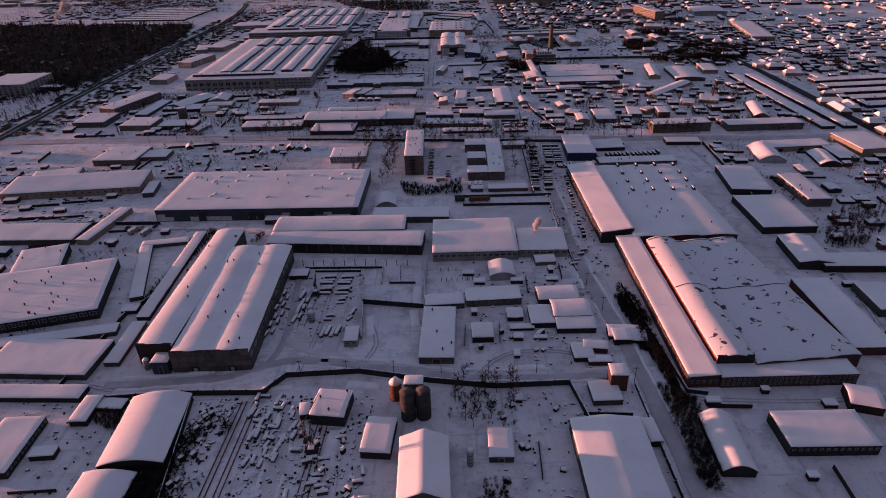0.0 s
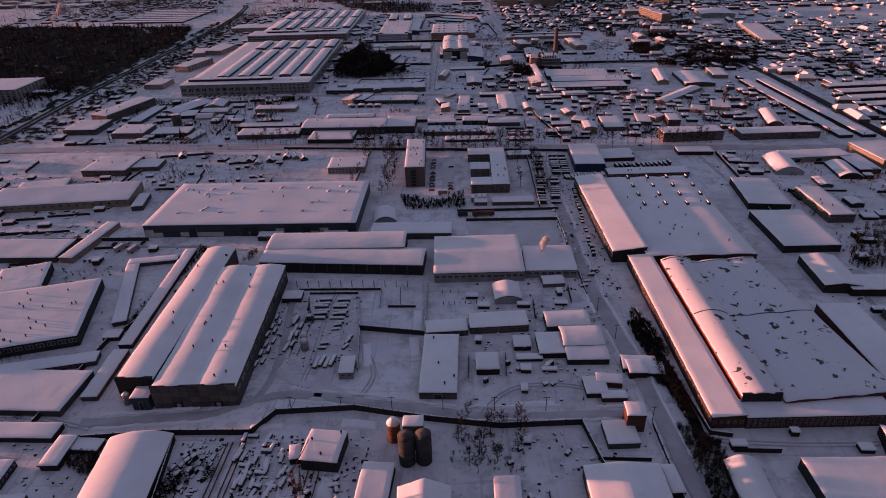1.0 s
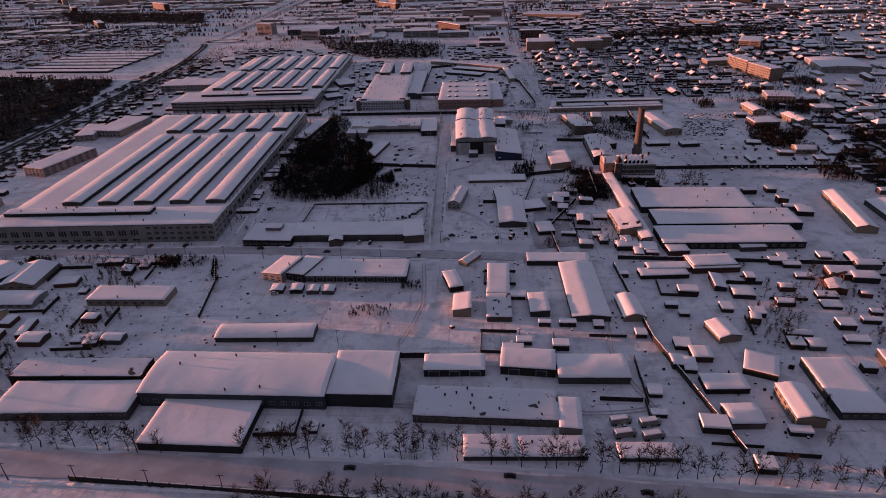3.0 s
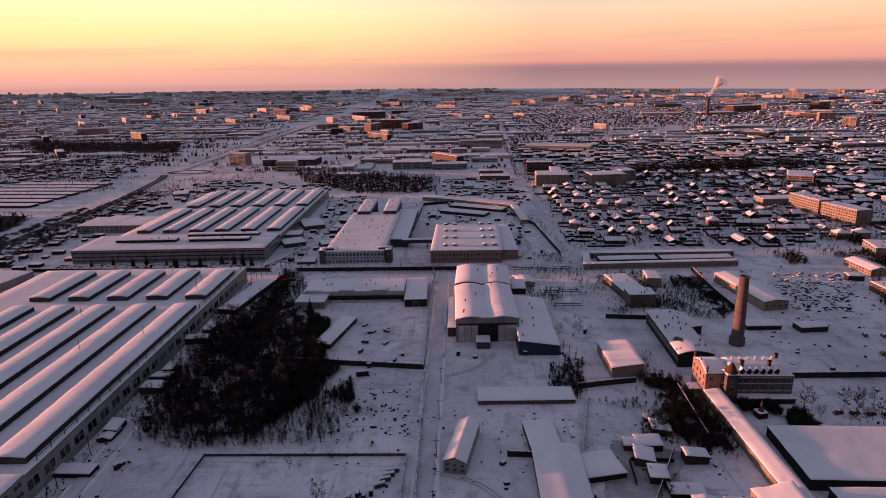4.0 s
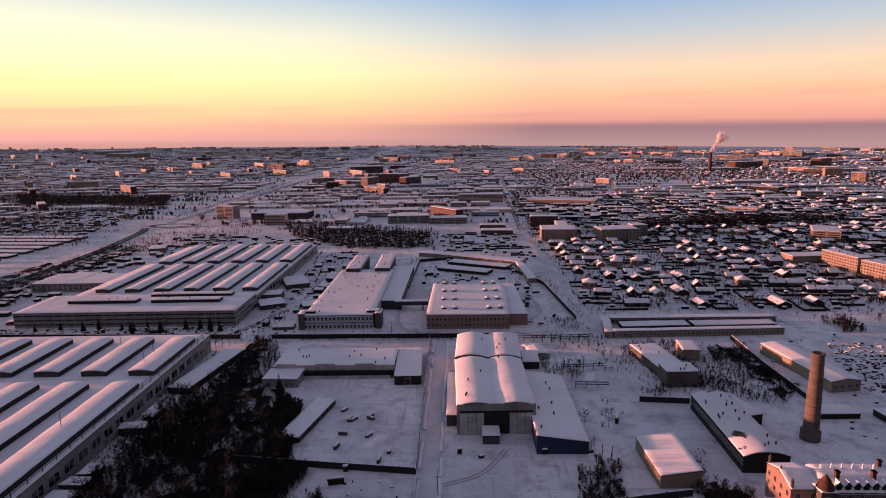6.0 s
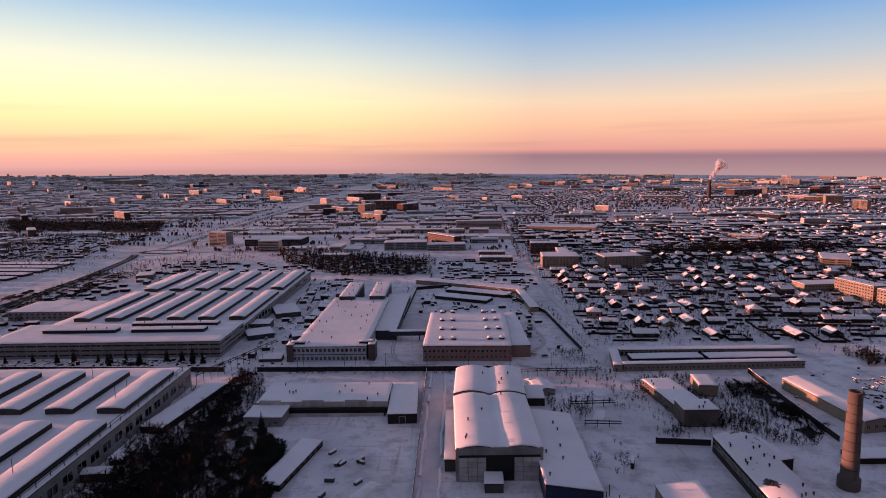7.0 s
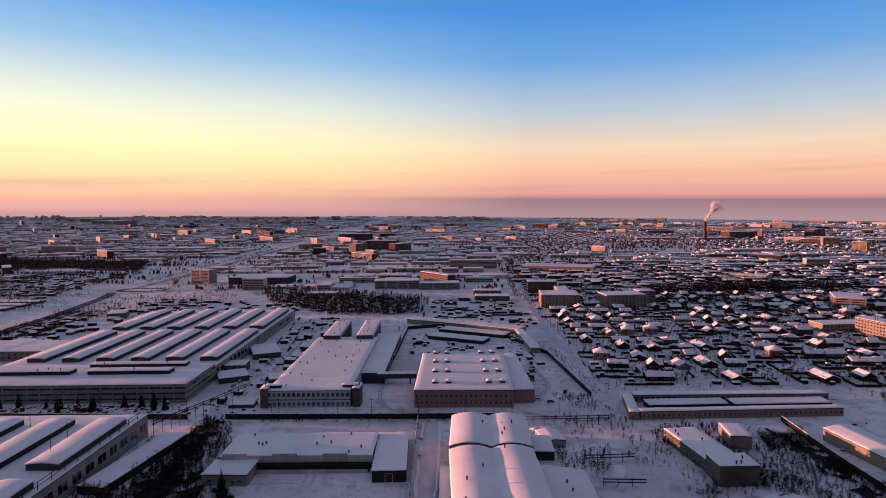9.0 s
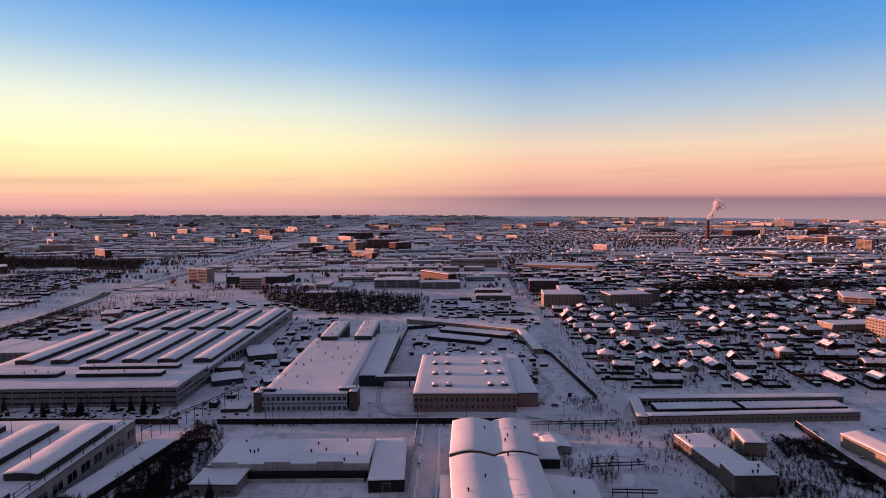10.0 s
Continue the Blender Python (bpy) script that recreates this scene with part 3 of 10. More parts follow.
def snow_mound(x, y, w, d, turn, h, seed):
    """A lumpy mound of cleared snow."""
    e = base("snow_mound", "lumpy mound of cleared snow in the yard", "snow mound", x, y, turn, group="mounds of cleared snow")
    bm = bmesh.new()
    sheet(bm, w, d, max(6, int(w / 0.12)), max(6, int(d / 0.12)), lambda a, b: -0.03 + (max(0.0, 1 - (2 * a / w) ** 2) * max(0.0, 1 - (2 * b / d) ** 2)) ** 0.6 * h * (0.75 + 0.5 * noise.noise((a * 2.2, b * 2.2, seed)) + 0.4 * noise.noise((a * 6, b * 6, seed + 3))), lambda a, b: -0.06, smooth=True)
    part("mound", bm, SNOW, e)
    return e


def post_row(pts, step, h, label):
    """A row of thin bare posts too slight to tell apart far off, in one mesh."""
    bm = bmesh.new()
    for x, y, a, _ in along(pts, step):
        box(bm, x - 0.03, x + 0.03, y - 0.03, y + 0.03, -0.05, h)
        box(bm, x - 0.032, x + 0.032, y - 0.032, y + 0.032, h, h + 0.03, 1, 0.006)
    return tagged(part("post_row", bm, (CONCRETE_DARK, SNOW)), label, "posts", kind="stuff")


PANEL = {}


def fence(pts, label="grey concrete panel fence with a rim of snow", h=0.42, step=1.1, mat=None):
    """Panels between posts, each its own part, with a rim of snow."""
    mat, h = mat or CONCRETE_DARK, h * 1.2
    e = base("fence", label, "fence", *pts[0])
    for x, y, a, length in along(pts, step):
        key = (round(length, 1), h, mat.name)
        m = pose(x - pts[0][0], y - pts[0][1], 0, 0, 0, a) @ Matrix.Diagonal((length / key[0], 1, 1, 1))
        if key not in PANEL:
            bm = bmesh.new()
            box(bm, 0.05, key[0] - 0.01, -0.02, 0.02, -0.05, h, 0)
            box(bm, 0.03, key[0], -0.028, 0.028, h, h + 0.03, 1, 0.01)
            box(bm, -0.03, 0.05, -0.035, 0.035, -0.05, h + 0.03, 0)
            PANEL[key] = part("panel", bm, (mat, SNOW), e, at=m)
        else:
            again("panel", PANEL[key], e, m)
    return e


# ---------------------------------------------------------------- trees
def bare_tree(height, seed, spread=0.33, twigs=4):
    """Trunk with limbs, and a crown of fine twigs; returns an Empty at the foot."""
    rnd = random.Random(seed)
    e = base("bare_tree", "leafless winter tree with fine dark twigs", "tree", 0, 0)
    bt, bc = bmesh.new(), bmesh.new()
    p, r = Vector((0, 0, -0.05)), height * 0.017
    joints = []
    for k in range(5):
        q = p + Vector((rnd.uniform(-1, 1) * 0.03 * height, rnd.uniform(-1, 1) * 0.03 * height, height * 0.18))
        tube(bt, p, q, r, r * 0.75, 5, caps=False)
        p, r = q, r * 0.75
        if k:
            joints.append((p.copy(), r))
    for p, r in joints:
        for _ in range(4):
            a = rnd.uniform(0, 2 * math.pi)
            up = rnd.uniform(0.5, 1.1)
            d = Vector((math.cos(a), math.sin(a), up)).normalized()
            ln = height * spread * rnd.uniform(0.6, 1.0) * (1.15 - 0.5 * p.z / height)
            q = p + d * ln
            tube(bt, p, q, r * 0.6, r * 0.2, 3, caps=False)
            for _ in range(twigs):
                s = p.lerp(q, rnd.uniform(0.25, 1.0))
                d2 = (d + Vector((rnd.uniform(-1, 1), rnd.uniform(-1, 1), rnd.uniform(-0.4, 0.9))) * 0.9).normalized()
                t = s + d2 * height * rnd.uniform(0.09, 0.2)
                tube(bc, s, t, height * 0.007, height * 0.003, 3, caps=False)
                for _ in range(2):
                    s2 = s.lerp(t, rnd.uniform(0.3, 1.0))
                    d3 = (d2 + Vector((rnd.uniform(-1, 1), rnd.uniform(-1, 1), rnd.uniform(-0.5, 0.8)))).normalized()
                    tube(bc, s2, s2 + d3 * height * rnd.uniform(0.06, 0.13), height * 0.0055, height * 0.002, 3, caps=False)
    part("trunk", bt, BARK, e)
    part("crown", bc, TWIG, e)
    return e


def spruce(height, seed):
    rnd = random.Random(seed)
    e = base("spruce", "dark spruce with drooping branches and a little snow", "tree", 0, 0)
    bt, bc = bmesh.new(), bmesh.new()
    tube(bt, (0, 0, -0.05), (0, 0, height * 0.95), height * 0.02, height * 0.004, 6, caps=False)
    for k in range(15):
        z = height * (0.08 + 0.9 * k / 15)
        reach = height * 0.24 * (1 - k / 15.5)
        for i in range(9):
            a = 2 * math.pi * (i + rnd.random() * 0.7) / 9
            ln = reach * rnd.uniform(0.75, 1.1)
            tip = Vector((math.cos(a) * ln, math.sin(a) * ln, z - ln * 0.35))
            side = Vector((-math.sin(a), math.cos(a), 0)) * ln * 0.28
            root = Vector((0, 0, z + height * 0.02))
            mid = root.lerp(tip, 0.6) + Vector((0, 0, ln * 0.1))
            v = [bc.verts.new(q) for q in (root, mid + side, tip, mid - side)]
            bc.faces.new(v)
            u = [bc.verts.new(q) for q in (root, mid + Vector((0, 0, -ln * 0.3)), tip)]
            bc.faces.new(u)
    part("trunk", bt, BARK, e)
    part("crown", bc, SPRUCE, e)
    return e


def bush(height, seed):
    rnd = random.Random(seed)
    e = base("bush", "bare thicket of thin stems in the snow", "bush", 0, 0)
    bc = bmesh.new()
    for _ in range(16):
        a, r = rnd.uniform(0, 2 * math.pi), rnd.uniform(0, 0.3) * height
        p = Vector((math.cos(a) * r, math.sin(a) * r, -0.02))
        q = p + Vector((rnd.uniform(-0.4, 0.4), rnd.uniform(-0.4, 0.4), rnd.uniform(0.6, 1.0))) * height
        tube(bc, p, q, height * 0.012, height * 0.004, 3, caps=False)
        for _ in range(5):
            s = p.lerp(q, rnd.uniform(0.3, 1))
            tube(bc, s, s + Vector((rnd.uniform(-1, 1), rnd.uniform(-1, 1), rnd.uniform(0.1, 1))) * height * 0.22, height * 0.006, height * 0.002, 3, caps=False)
    part("crown", bc, TWIG, e)
    return e


PROTO = {}


def plant(kind, x, y, scale, turn):
    """One more of a kind of plant: the first is built, the others are copies."""
    makers = {"tree_a": lambda: bare_tree(2.4, 1), "tree_b": lambda: bare_tree(2.8, 2, 0.28), "tree_c": lambda: bare_tree(2.0, 3, 0.38), "tree_d": lambda: bare_tree(2.6, 4, 0.24, 5),
              "spruce": lambda: spruce(2.4, 5), "bush_a": lambda: bush(0.7, 6), "bush_b": lambda: bush(0.55, 7)}
    m = pose(x, y, 0, 0, 0, turn)
    if kind not in PROTO:
        PROTO[kind] = makers[kind]()
        PROTO[kind].scale = (1, 1, 1)
        ob = PROTO[kind]
        ob.matrix_basis = m
    else:
        ob = copy_thing(PROTO[kind], m)
    ob.matrix_basis = m @ Matrix.Scale(scale, 4)
    return ob


def wood(poly, count, seed, kinds=("tree_a", "tree_b", "tree_c", "tree_d"), lo=0.7, hi=1.15, group="", clear=True):
    rnd = random.Random(seed)
    for x, y in spots(poly, count, seed, 0.25, clear):
        ob = plant(rnd.choice(kinds), x, y, rnd.uniform(lo, hi), rnd.uniform(0, 360))
        if group:
            ob["group"] = group


def avenue(pts, step, seed, kinds=("tree_b", "tree_d"), lo=0.6, hi=1.0, group="street trees"):
    rnd = random.Random(seed)
    for x, y, a, _ in along(pts, step):
        x, y = x + rnd.uniform(-0.3, 0.3) * step, y + rnd.uniform(-0.15, 0.15)
        if is_free(x, y, 0.15):
            plant(rnd.choice(kinds), x, y, rnd.uniform(lo, hi), rnd.uniform(0, 360))["group"] = group


def thicket(poly, count, seed, lo, hi, label, mat=None, clear=True, name="thicket", twigs=34, wide=(0.014, 0.032), low=0.10, clump=None):
    """Woodland too dense to count: thin stems with rounded crowns of fine upswept twigs, in one mesh."""
    r = random.Random(seed)
    bm = bmesh.new()
    far = sum(p[1] for p in poly) / len(poly)
    area = abs(sum(a[0] * b[1] - b[0] * a[1] for a, b in zip(poly, poly[1:] + poly[:1]))) / 2
    if far < 182 and count / area < 4 and name == "thicket":
        clump = 0.12 if clump is None else clump
    if far < 126:
        twigs, wide = int(twigs * 1.7), (wide[0] * 0.5, wide[1] * 0.5)
    for x, y in spots(poly, count, seed, 0.15, clear, clump):
        h = r.uniform(lo, hi) * (0.8 + 0.35 * noise.noise((x * 0.25, y * 0.25, seed)))
        lx, ly = r.uniform(-0.07, 0.07) * h, r.uniform(-0.07, 0.07) * h
        zl = land(x, y)
        tube(bm, (x, y, zl - 0.05), (x + lx, y + ly, zl + h * 0.9), h * 0.009, h * 0.003, 3, caps=False)
        fat = r.uniform(0.75, 1.25)
        for _ in range(twigs):
            a, f = r.uniform(0, 2 * math.pi), r.uniform(low, 0.9)
            reach = h * (0.24 if h > 1.1 else 0.40) * fat * math.sqrt(max(0.02, 1 - ((f - 0.58) / 0.48) ** 2)) * r.uniform(0.45, 1.05)
            p = Vector((x + lx * f + math.cos(a) * reach * 0.1, y + ly * f + math.sin(a) * reach * 0.1, zl + h * f * 0.92))
            q = p + Vector((math.cos(a) * reach, math.sin(a) * reach, h * r.uniform(0.04, 0.2)))
            side = Vector((-math.sin(a), math.cos(a), r.uniform(-0.9, 0.9))) * h * r.uniform(*wide)
            bm.faces.new([bm.verts.new(v) for v in (p + side, p - side, q)])
            k = p.lerp(q, r.uniform(0.3, 0.6))
            q2 = k + Vector((r.uniform(-1, 1), r.uniform(-1, 1), r.uniform(-0.2, 1.1))) * h * 0.11
            bm.faces.new([bm.verts.new(v) for v in (k + side * 0.8, k - side * 0.8, q2)])
    return tagged(part(name, bm, mat or TWIG), label, "trees", kind="stuff")


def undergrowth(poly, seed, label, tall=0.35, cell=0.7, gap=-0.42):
    """The matted floor of a wood: a low uneven sheet of dark brush with a ragged rim; in the grove its dark colour also
    paints tree shade.
    """
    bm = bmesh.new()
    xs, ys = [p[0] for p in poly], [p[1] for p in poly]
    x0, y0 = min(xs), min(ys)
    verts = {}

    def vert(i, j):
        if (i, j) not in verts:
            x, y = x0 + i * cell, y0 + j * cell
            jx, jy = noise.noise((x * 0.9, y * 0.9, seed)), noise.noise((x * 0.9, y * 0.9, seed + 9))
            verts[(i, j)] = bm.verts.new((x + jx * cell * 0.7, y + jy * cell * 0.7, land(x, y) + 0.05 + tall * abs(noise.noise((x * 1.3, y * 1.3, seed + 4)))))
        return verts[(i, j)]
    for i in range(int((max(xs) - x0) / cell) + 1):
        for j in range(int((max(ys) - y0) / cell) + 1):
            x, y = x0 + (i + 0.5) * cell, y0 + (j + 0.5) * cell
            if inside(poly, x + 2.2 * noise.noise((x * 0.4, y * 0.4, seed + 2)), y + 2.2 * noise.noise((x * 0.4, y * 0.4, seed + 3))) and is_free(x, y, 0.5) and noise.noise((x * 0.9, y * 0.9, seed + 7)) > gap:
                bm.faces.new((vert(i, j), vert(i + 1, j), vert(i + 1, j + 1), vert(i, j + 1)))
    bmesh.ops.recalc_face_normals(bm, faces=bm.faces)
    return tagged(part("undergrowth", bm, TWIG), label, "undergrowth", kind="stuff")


def gardens(poly, pitch, seed, turn, share=0.5, fence_share=0.4, big=1.0):
    """Back gardens: a grid of plots with board fences, sheds under snow and dark fruit bushes."""
    r = random.Random(seed)
    fences_, sheds = bmesh.new(), bmesh.new()
    c, s = math.cos(radians(turn)), math.sin(radians(turn))
    x0, y0 = poly[0]

    def put(vs):
        for v in vs:
            vx, vy = v.co.x, v.co.y
            v.co.x, v.co.y = x0 + vx * c - vy * s, y0 + vx * s + vy * c

    def ok(u, v, m=0.1):
        wx, wy = x0 + u * c - v * s, y0 + u * s + v * c
        return inside(poly, wx, wy) and is_free(wx, wy, m)
    for i in range(-10, 60):
        for j in range(-6, 60):
            u, v = i * pitch[0] + r.uniform(-0.3, 0.3), j * pitch[1] + r.uniform(-0.3, 0.3)
            if not ok(u, v):
                continue
            if r.random() < fence_share and ok(u + pitch[0], v):
                put(box(fences_, u, u + pitch[0], v - 0.025, v + 0.025, -0.05, r.uniform(0.2, 0.34)))
            if r.random() < fence_share and ok(u, v + pitch[1]):
                put(box(fences_, u - 0.025, u + 0.025, v, v + pitch[1], -0.05, r.uniform(0.2, 0.34)))
            for _ in range(int(r.random() + share * 1.5)):
                a, b = u + r.uniform(0.3, pitch[0] - 0.3), v + r.uniform(0.3, pitch[1] - 0.3)
                w, d, h = r.uniform(0.4, 1.1) * big, r.uniform(0.3, 0.7) * big, r.uniform(0.22, 0.42) * math.sqrt(big)
                if ok(a, b, 0.5):
                    put(box(sheds, a - w / 2, a + w / 2, b - d / 2, b + d / 2, -0.05, h, 0))
                    put(box(sheds, a - w / 2 - 0.05, a + w / 2 + 0.05, b - d / 2 - 0.05, b + d / 2 + 0.05, h, h + r.uniform(0.06, 0.12), 1, 0.04))
    tagged(part("garden_fences", fences_, TIMBER), "dark board fences between the snowy gardens", "fence", kind="stuff")
    tagged(part("garden_sheds", sheds, (TIMBER, SNOW)), "low dark garden sheds under snow", "shed", kind="stuff")


def litter(poly, count, seed, label, big=0.32, turn=0.0):
    """Snowed-up scrap too small to tell apart: little dark pieces, each with its own lid of snow."""
    r = random.Random(seed)
    bm = bmesh.new()
    for x, y in spots(poly, count, seed, 0.12):
        w, d, h = r.uniform(0.06, big) * r.uniform(0.5, 1.0), r.uniform(0.05, big * 0.5), r.uniform(0.03, 0.12)
        a = radians(turn + r.choice((0, 90)) + r.uniform(-14, 14))
        c, s = math.cos(a), math.sin(a)
        vs = box(bm, -w / 2, w / 2, -d / 2, d / 2, -0.04, h, 0)
        if r.random() < 0.65:
            vs += box(bm, -w / 2 - 0.01, w / 2 + 0.01, -d / 2 - 0.01, d / 2 + 0.01, h, h + 0.035, 1, 0.012)
        for v in vs:
            vx, vy = v.co.x, v.co.y
            v.co.x, v.co.y = x + vx * c - vy * s, y + vx * s + vy * c
    return tagged(part("yard_litter", bm, (TIMBER, SNOW)), label, "litter", kind="stuff")


# ---------------------------------------------------------------- vehicles
CAR = {}


def car(x, y, turn, paint=0, snowy=True):
    m = pose(x, y, 0.03, 0, 0, turn)
    key = (paint, snowy)
    if key in CAR:
        return copy_thing(CAR[key], m)
    shade = ("black", "silver", "white", "red", "dark blue")[paint]
    e = base("car", "parked %s car%s" % (shade, " with snow on its roof" if snowy else " standing in the snow"), "car", x, y, turn, 0.03, "parked cars")
    bm = bmesh.new()
    box(bm, -0.38, 0.38, -0.15, 0.15, 0.05, 0.16, 0, 0.015)
    part("body", bm, CARS[paint], e)
    bm = bmesh.new()
    box(bm, -0.24, 0.19, -0.135, 0.135, 0.157, 0.262, 0, 0.05)
    part("cabin", bm, GLASS, e)
    bm = bmesh.new()
    box(bm, -0.19, 0.14, -0.09, 0.09, 0.26, 0.285 if not snowy else 0.30, 0, 0.02)
    part("roof", bm, SNOW if snowy else CARS[paint], e)
    first = None
    for wx in (-0.24, 0.24):
        for wy in (-0.145, 0.145):
            if first is None:
                bm = bmesh.new()
                tube(bm, (0, -0.02, 0), (0, 0.02, 0), 0.06, 0.06, 10)
                first = part("wheel", bm, RUBBER, e, at=pose(wx, wy, 0.06))
            else:
                again("wheel", first, e, pose(wx, wy, 0.06))
    CAR[key] = e
    return e


TRUCK = {}


def truck(x, y, turn):
    m = pose(x, y, 0.03, 0, 0, turn)
    if TRUCK:
        return copy_thing(TRUCK[0], m)
    e = base("truck", "parked lorry with a white box body under snow", "truck", x, y, turn, 0.03, "parked lorries")
    bm = bmesh.new()
    box(bm, -0.75, 0.42, -0.22, 0.22, 0.14, 0.55, 0, 0.01)
    part("box_body", bm, WHITE, e)
    bm = bmesh.new()
    box(bm, 0.46, 0.74, -0.2, 0.2, 0.09, 0.42, 0, 0.03)
    part("cab", bm, CARS[1], e)
    bm = bmesh.new()
    box(bm, 0.60, 0.745, -0.16, 0.16, 0.27, 0.38, 0, 0.01)
    part("windscreen", bm, GLASS, e)
    bm = bmesh.new()
    box(bm, -0.74, 0.41, -0.21, 0.21, 0.55, 0.60, 0, 0.02)
    part("snow_cover", bm, SNOW, e)
    first = None
    for wx in (-0.6, -0.42, 0.56):
        for wy in (-0.19, 0.19):
            if first is None:
                bm = bmesh.new()
                tube(bm, (0, -0.035, 0), (0, 0.035, 0), 0.09, 0.09, 10)
                first = part("wheel", bm, RUBBER, e, at=pose(wx, wy, 0.09))
            else:
                again("wheel", first, e, pose(wx, wy, 0.09))
    TRUCK[0] = e
    return e


def car_row(pts, step, turn, seed, skip=0.15):
    rnd = random.Random(seed)
    for x, y, a, _ in along(pts, step):
        if rnd.random() > skip:
            car(x + rnd.uniform(-0.05, 0.05), y + rnd.uniform(-0.05, 0.05), turn + rnd.uniform(-5, 5) + (180 if rnd.random() < 0.5 else 0), rnd.choice((0, 0, 0, 1, 2, 3, 4)), rnd.random() < 0.6)


# ---------------------------------------------------------------- yard things
STACK = {}


def stack(kind, x, y, turn, seed):
    """A snowed-up pile of slabs, timber or boxes."""
    key = (kind, seed % 4)
    m = pose(x, y, 0, 0, 0, turn)
    if key in STACK:
        return copy_thing(STACK[key], m)
    rnd = random.Random(seed % 4 + 50)
    words = {"slab": ("slab_stack", "stacked concrete slabs with snow on top", CONCRETE), "timber": ("timber_stack", "stack of sawn timber covered with snow", TIMBER), "beam": ("beam_stack", "long concrete beams stacked in the snow", CONCRETE), "box": ("crate", "dark crate with a cap of snow", TIMBER)}[kind]
    e = base(words[0], words[1], "stack", x, y, turn, 0, "stacks in the yard")
    ln, wd, n = {"slab": (0.75, 0.24, 2), "beam": (1.3, 0.3, 2), "timber": (1.15, 0.26, 2), "box": (0.4, 0.26, 1)}[kind]
    z = -0.02
    for k in range(n + (seed % 4) % 2):
        t = {"slab": 0.09, "beam": 0.1, "timber": 0.15, "box": 0.2}[kind]
        bm = bmesh.new()
        s, o = rnd.uniform(0.85, 1.0), rnd.uniform(-0.04, 0.04)
        box(bm, -ln / 2 * s + o, ln / 2 * s + o, -wd / 2 * s, wd / 2 * s, z, z + t, 0, 0.008)
        part({"slab": "slab", "beam": "beam", "timber": "timber_layer", "box": "box_body"}[kind], bm, words[2], e)
        z += t + 0.012
    bm = bmesh.new()
    sheet(bm, ln * 0.98, wd * 0.98, 5, 3, lambda a, b: z + 0.03 + 0.05 * max(0, 1 - (2 * a / ln) ** 4) * max(0, 1 - (2 * b / wd) ** 4), lambda a, b: z - 0.006, smooth=True)
    part("snow_cover", bm, SNOW, e)
    STACK[key] = e
    return e


def stacks(poly, kind, count, seed, turn, jitter=8):
    rnd = random.Random(seed)
    for x, y in spots(poly, count, seed, 0.5):
        stack(kind, x, y, turn + rnd.uniform(-jitter, jitter) + (90 if rnd.random() < 0.25 else 0), rnd.randrange(4))


def stack_rows(p, q, kind, step, turn, seed, deep=1, gap=1.3):
    """Ordered rows of stacks."""
    rnd = random.Random(seed)
    for x, y, a, _ in along([p, q], step):
        for k in range(deep):
            u = radians(turn)
            if rnd.random() < 0.9:
                stack(kind, x + math.cos(u) * gap * k + rnd.uniform(-0.08, 0.08), y + math.sin(u) * gap * k + rnd.uniform(-0.08, 0.08), turn + rnd.uniform(-4, 4), rnd.randrange(4))


POLE = {}


def pole(x, y, h=1.5, arm=True):
    m = pose(x, y, 0)
    key = (h, arm)
    if key in POLE:
        return copy_thing(POLE[key], m)
    e = base("utility_pole", "thin grey power pole with a cross arm", "pole", x, y, 0, 0, "power poles")
    bm = bmesh.new()
    tube(bm, (0, 0, -0.05), (0, 0, h), 0.03, 0.02, 6)
    if arm:
        box(bm, -0.22, 0.22, -0.015, 0.015, h - 0.12, h - 0.09)
    part("mast", bm, CONCRETE_DARK, e)
    POLE[key] = e
    return e


def poles(pts, step, h=1.5):
    for x, y, a, _ in along(pts, step):
        if is_free(x, y, 0.05):
            pole(x, y, h)


def silo(x, y, r, h, label, mat, cone=0.25, snow=True):
    e = base("silo", label, "silo", x, y)
    bm = bmesh.new()
    tube(bm, (0, 0, -0.05), (0, 0, h), r, r, 20)
    part("drum", bm, mat, e)
    for k in range(1, 4):
        bm = bmesh.new()
        tube(bm, (0, 0, h * k / 4 - 0.02), (0, 0, h * k / 4 + 0.02), r * 1.03, r * 1.03, 20)
        part("band", bm, METAL, e)
    bm = bmesh.new()
    tube(bm, (0, 0, h), (0, 0, h + cone), r * 1.04, r * 0.25, 20)
    part("roof", bm, SNOW if snow else mat, e)
    return e


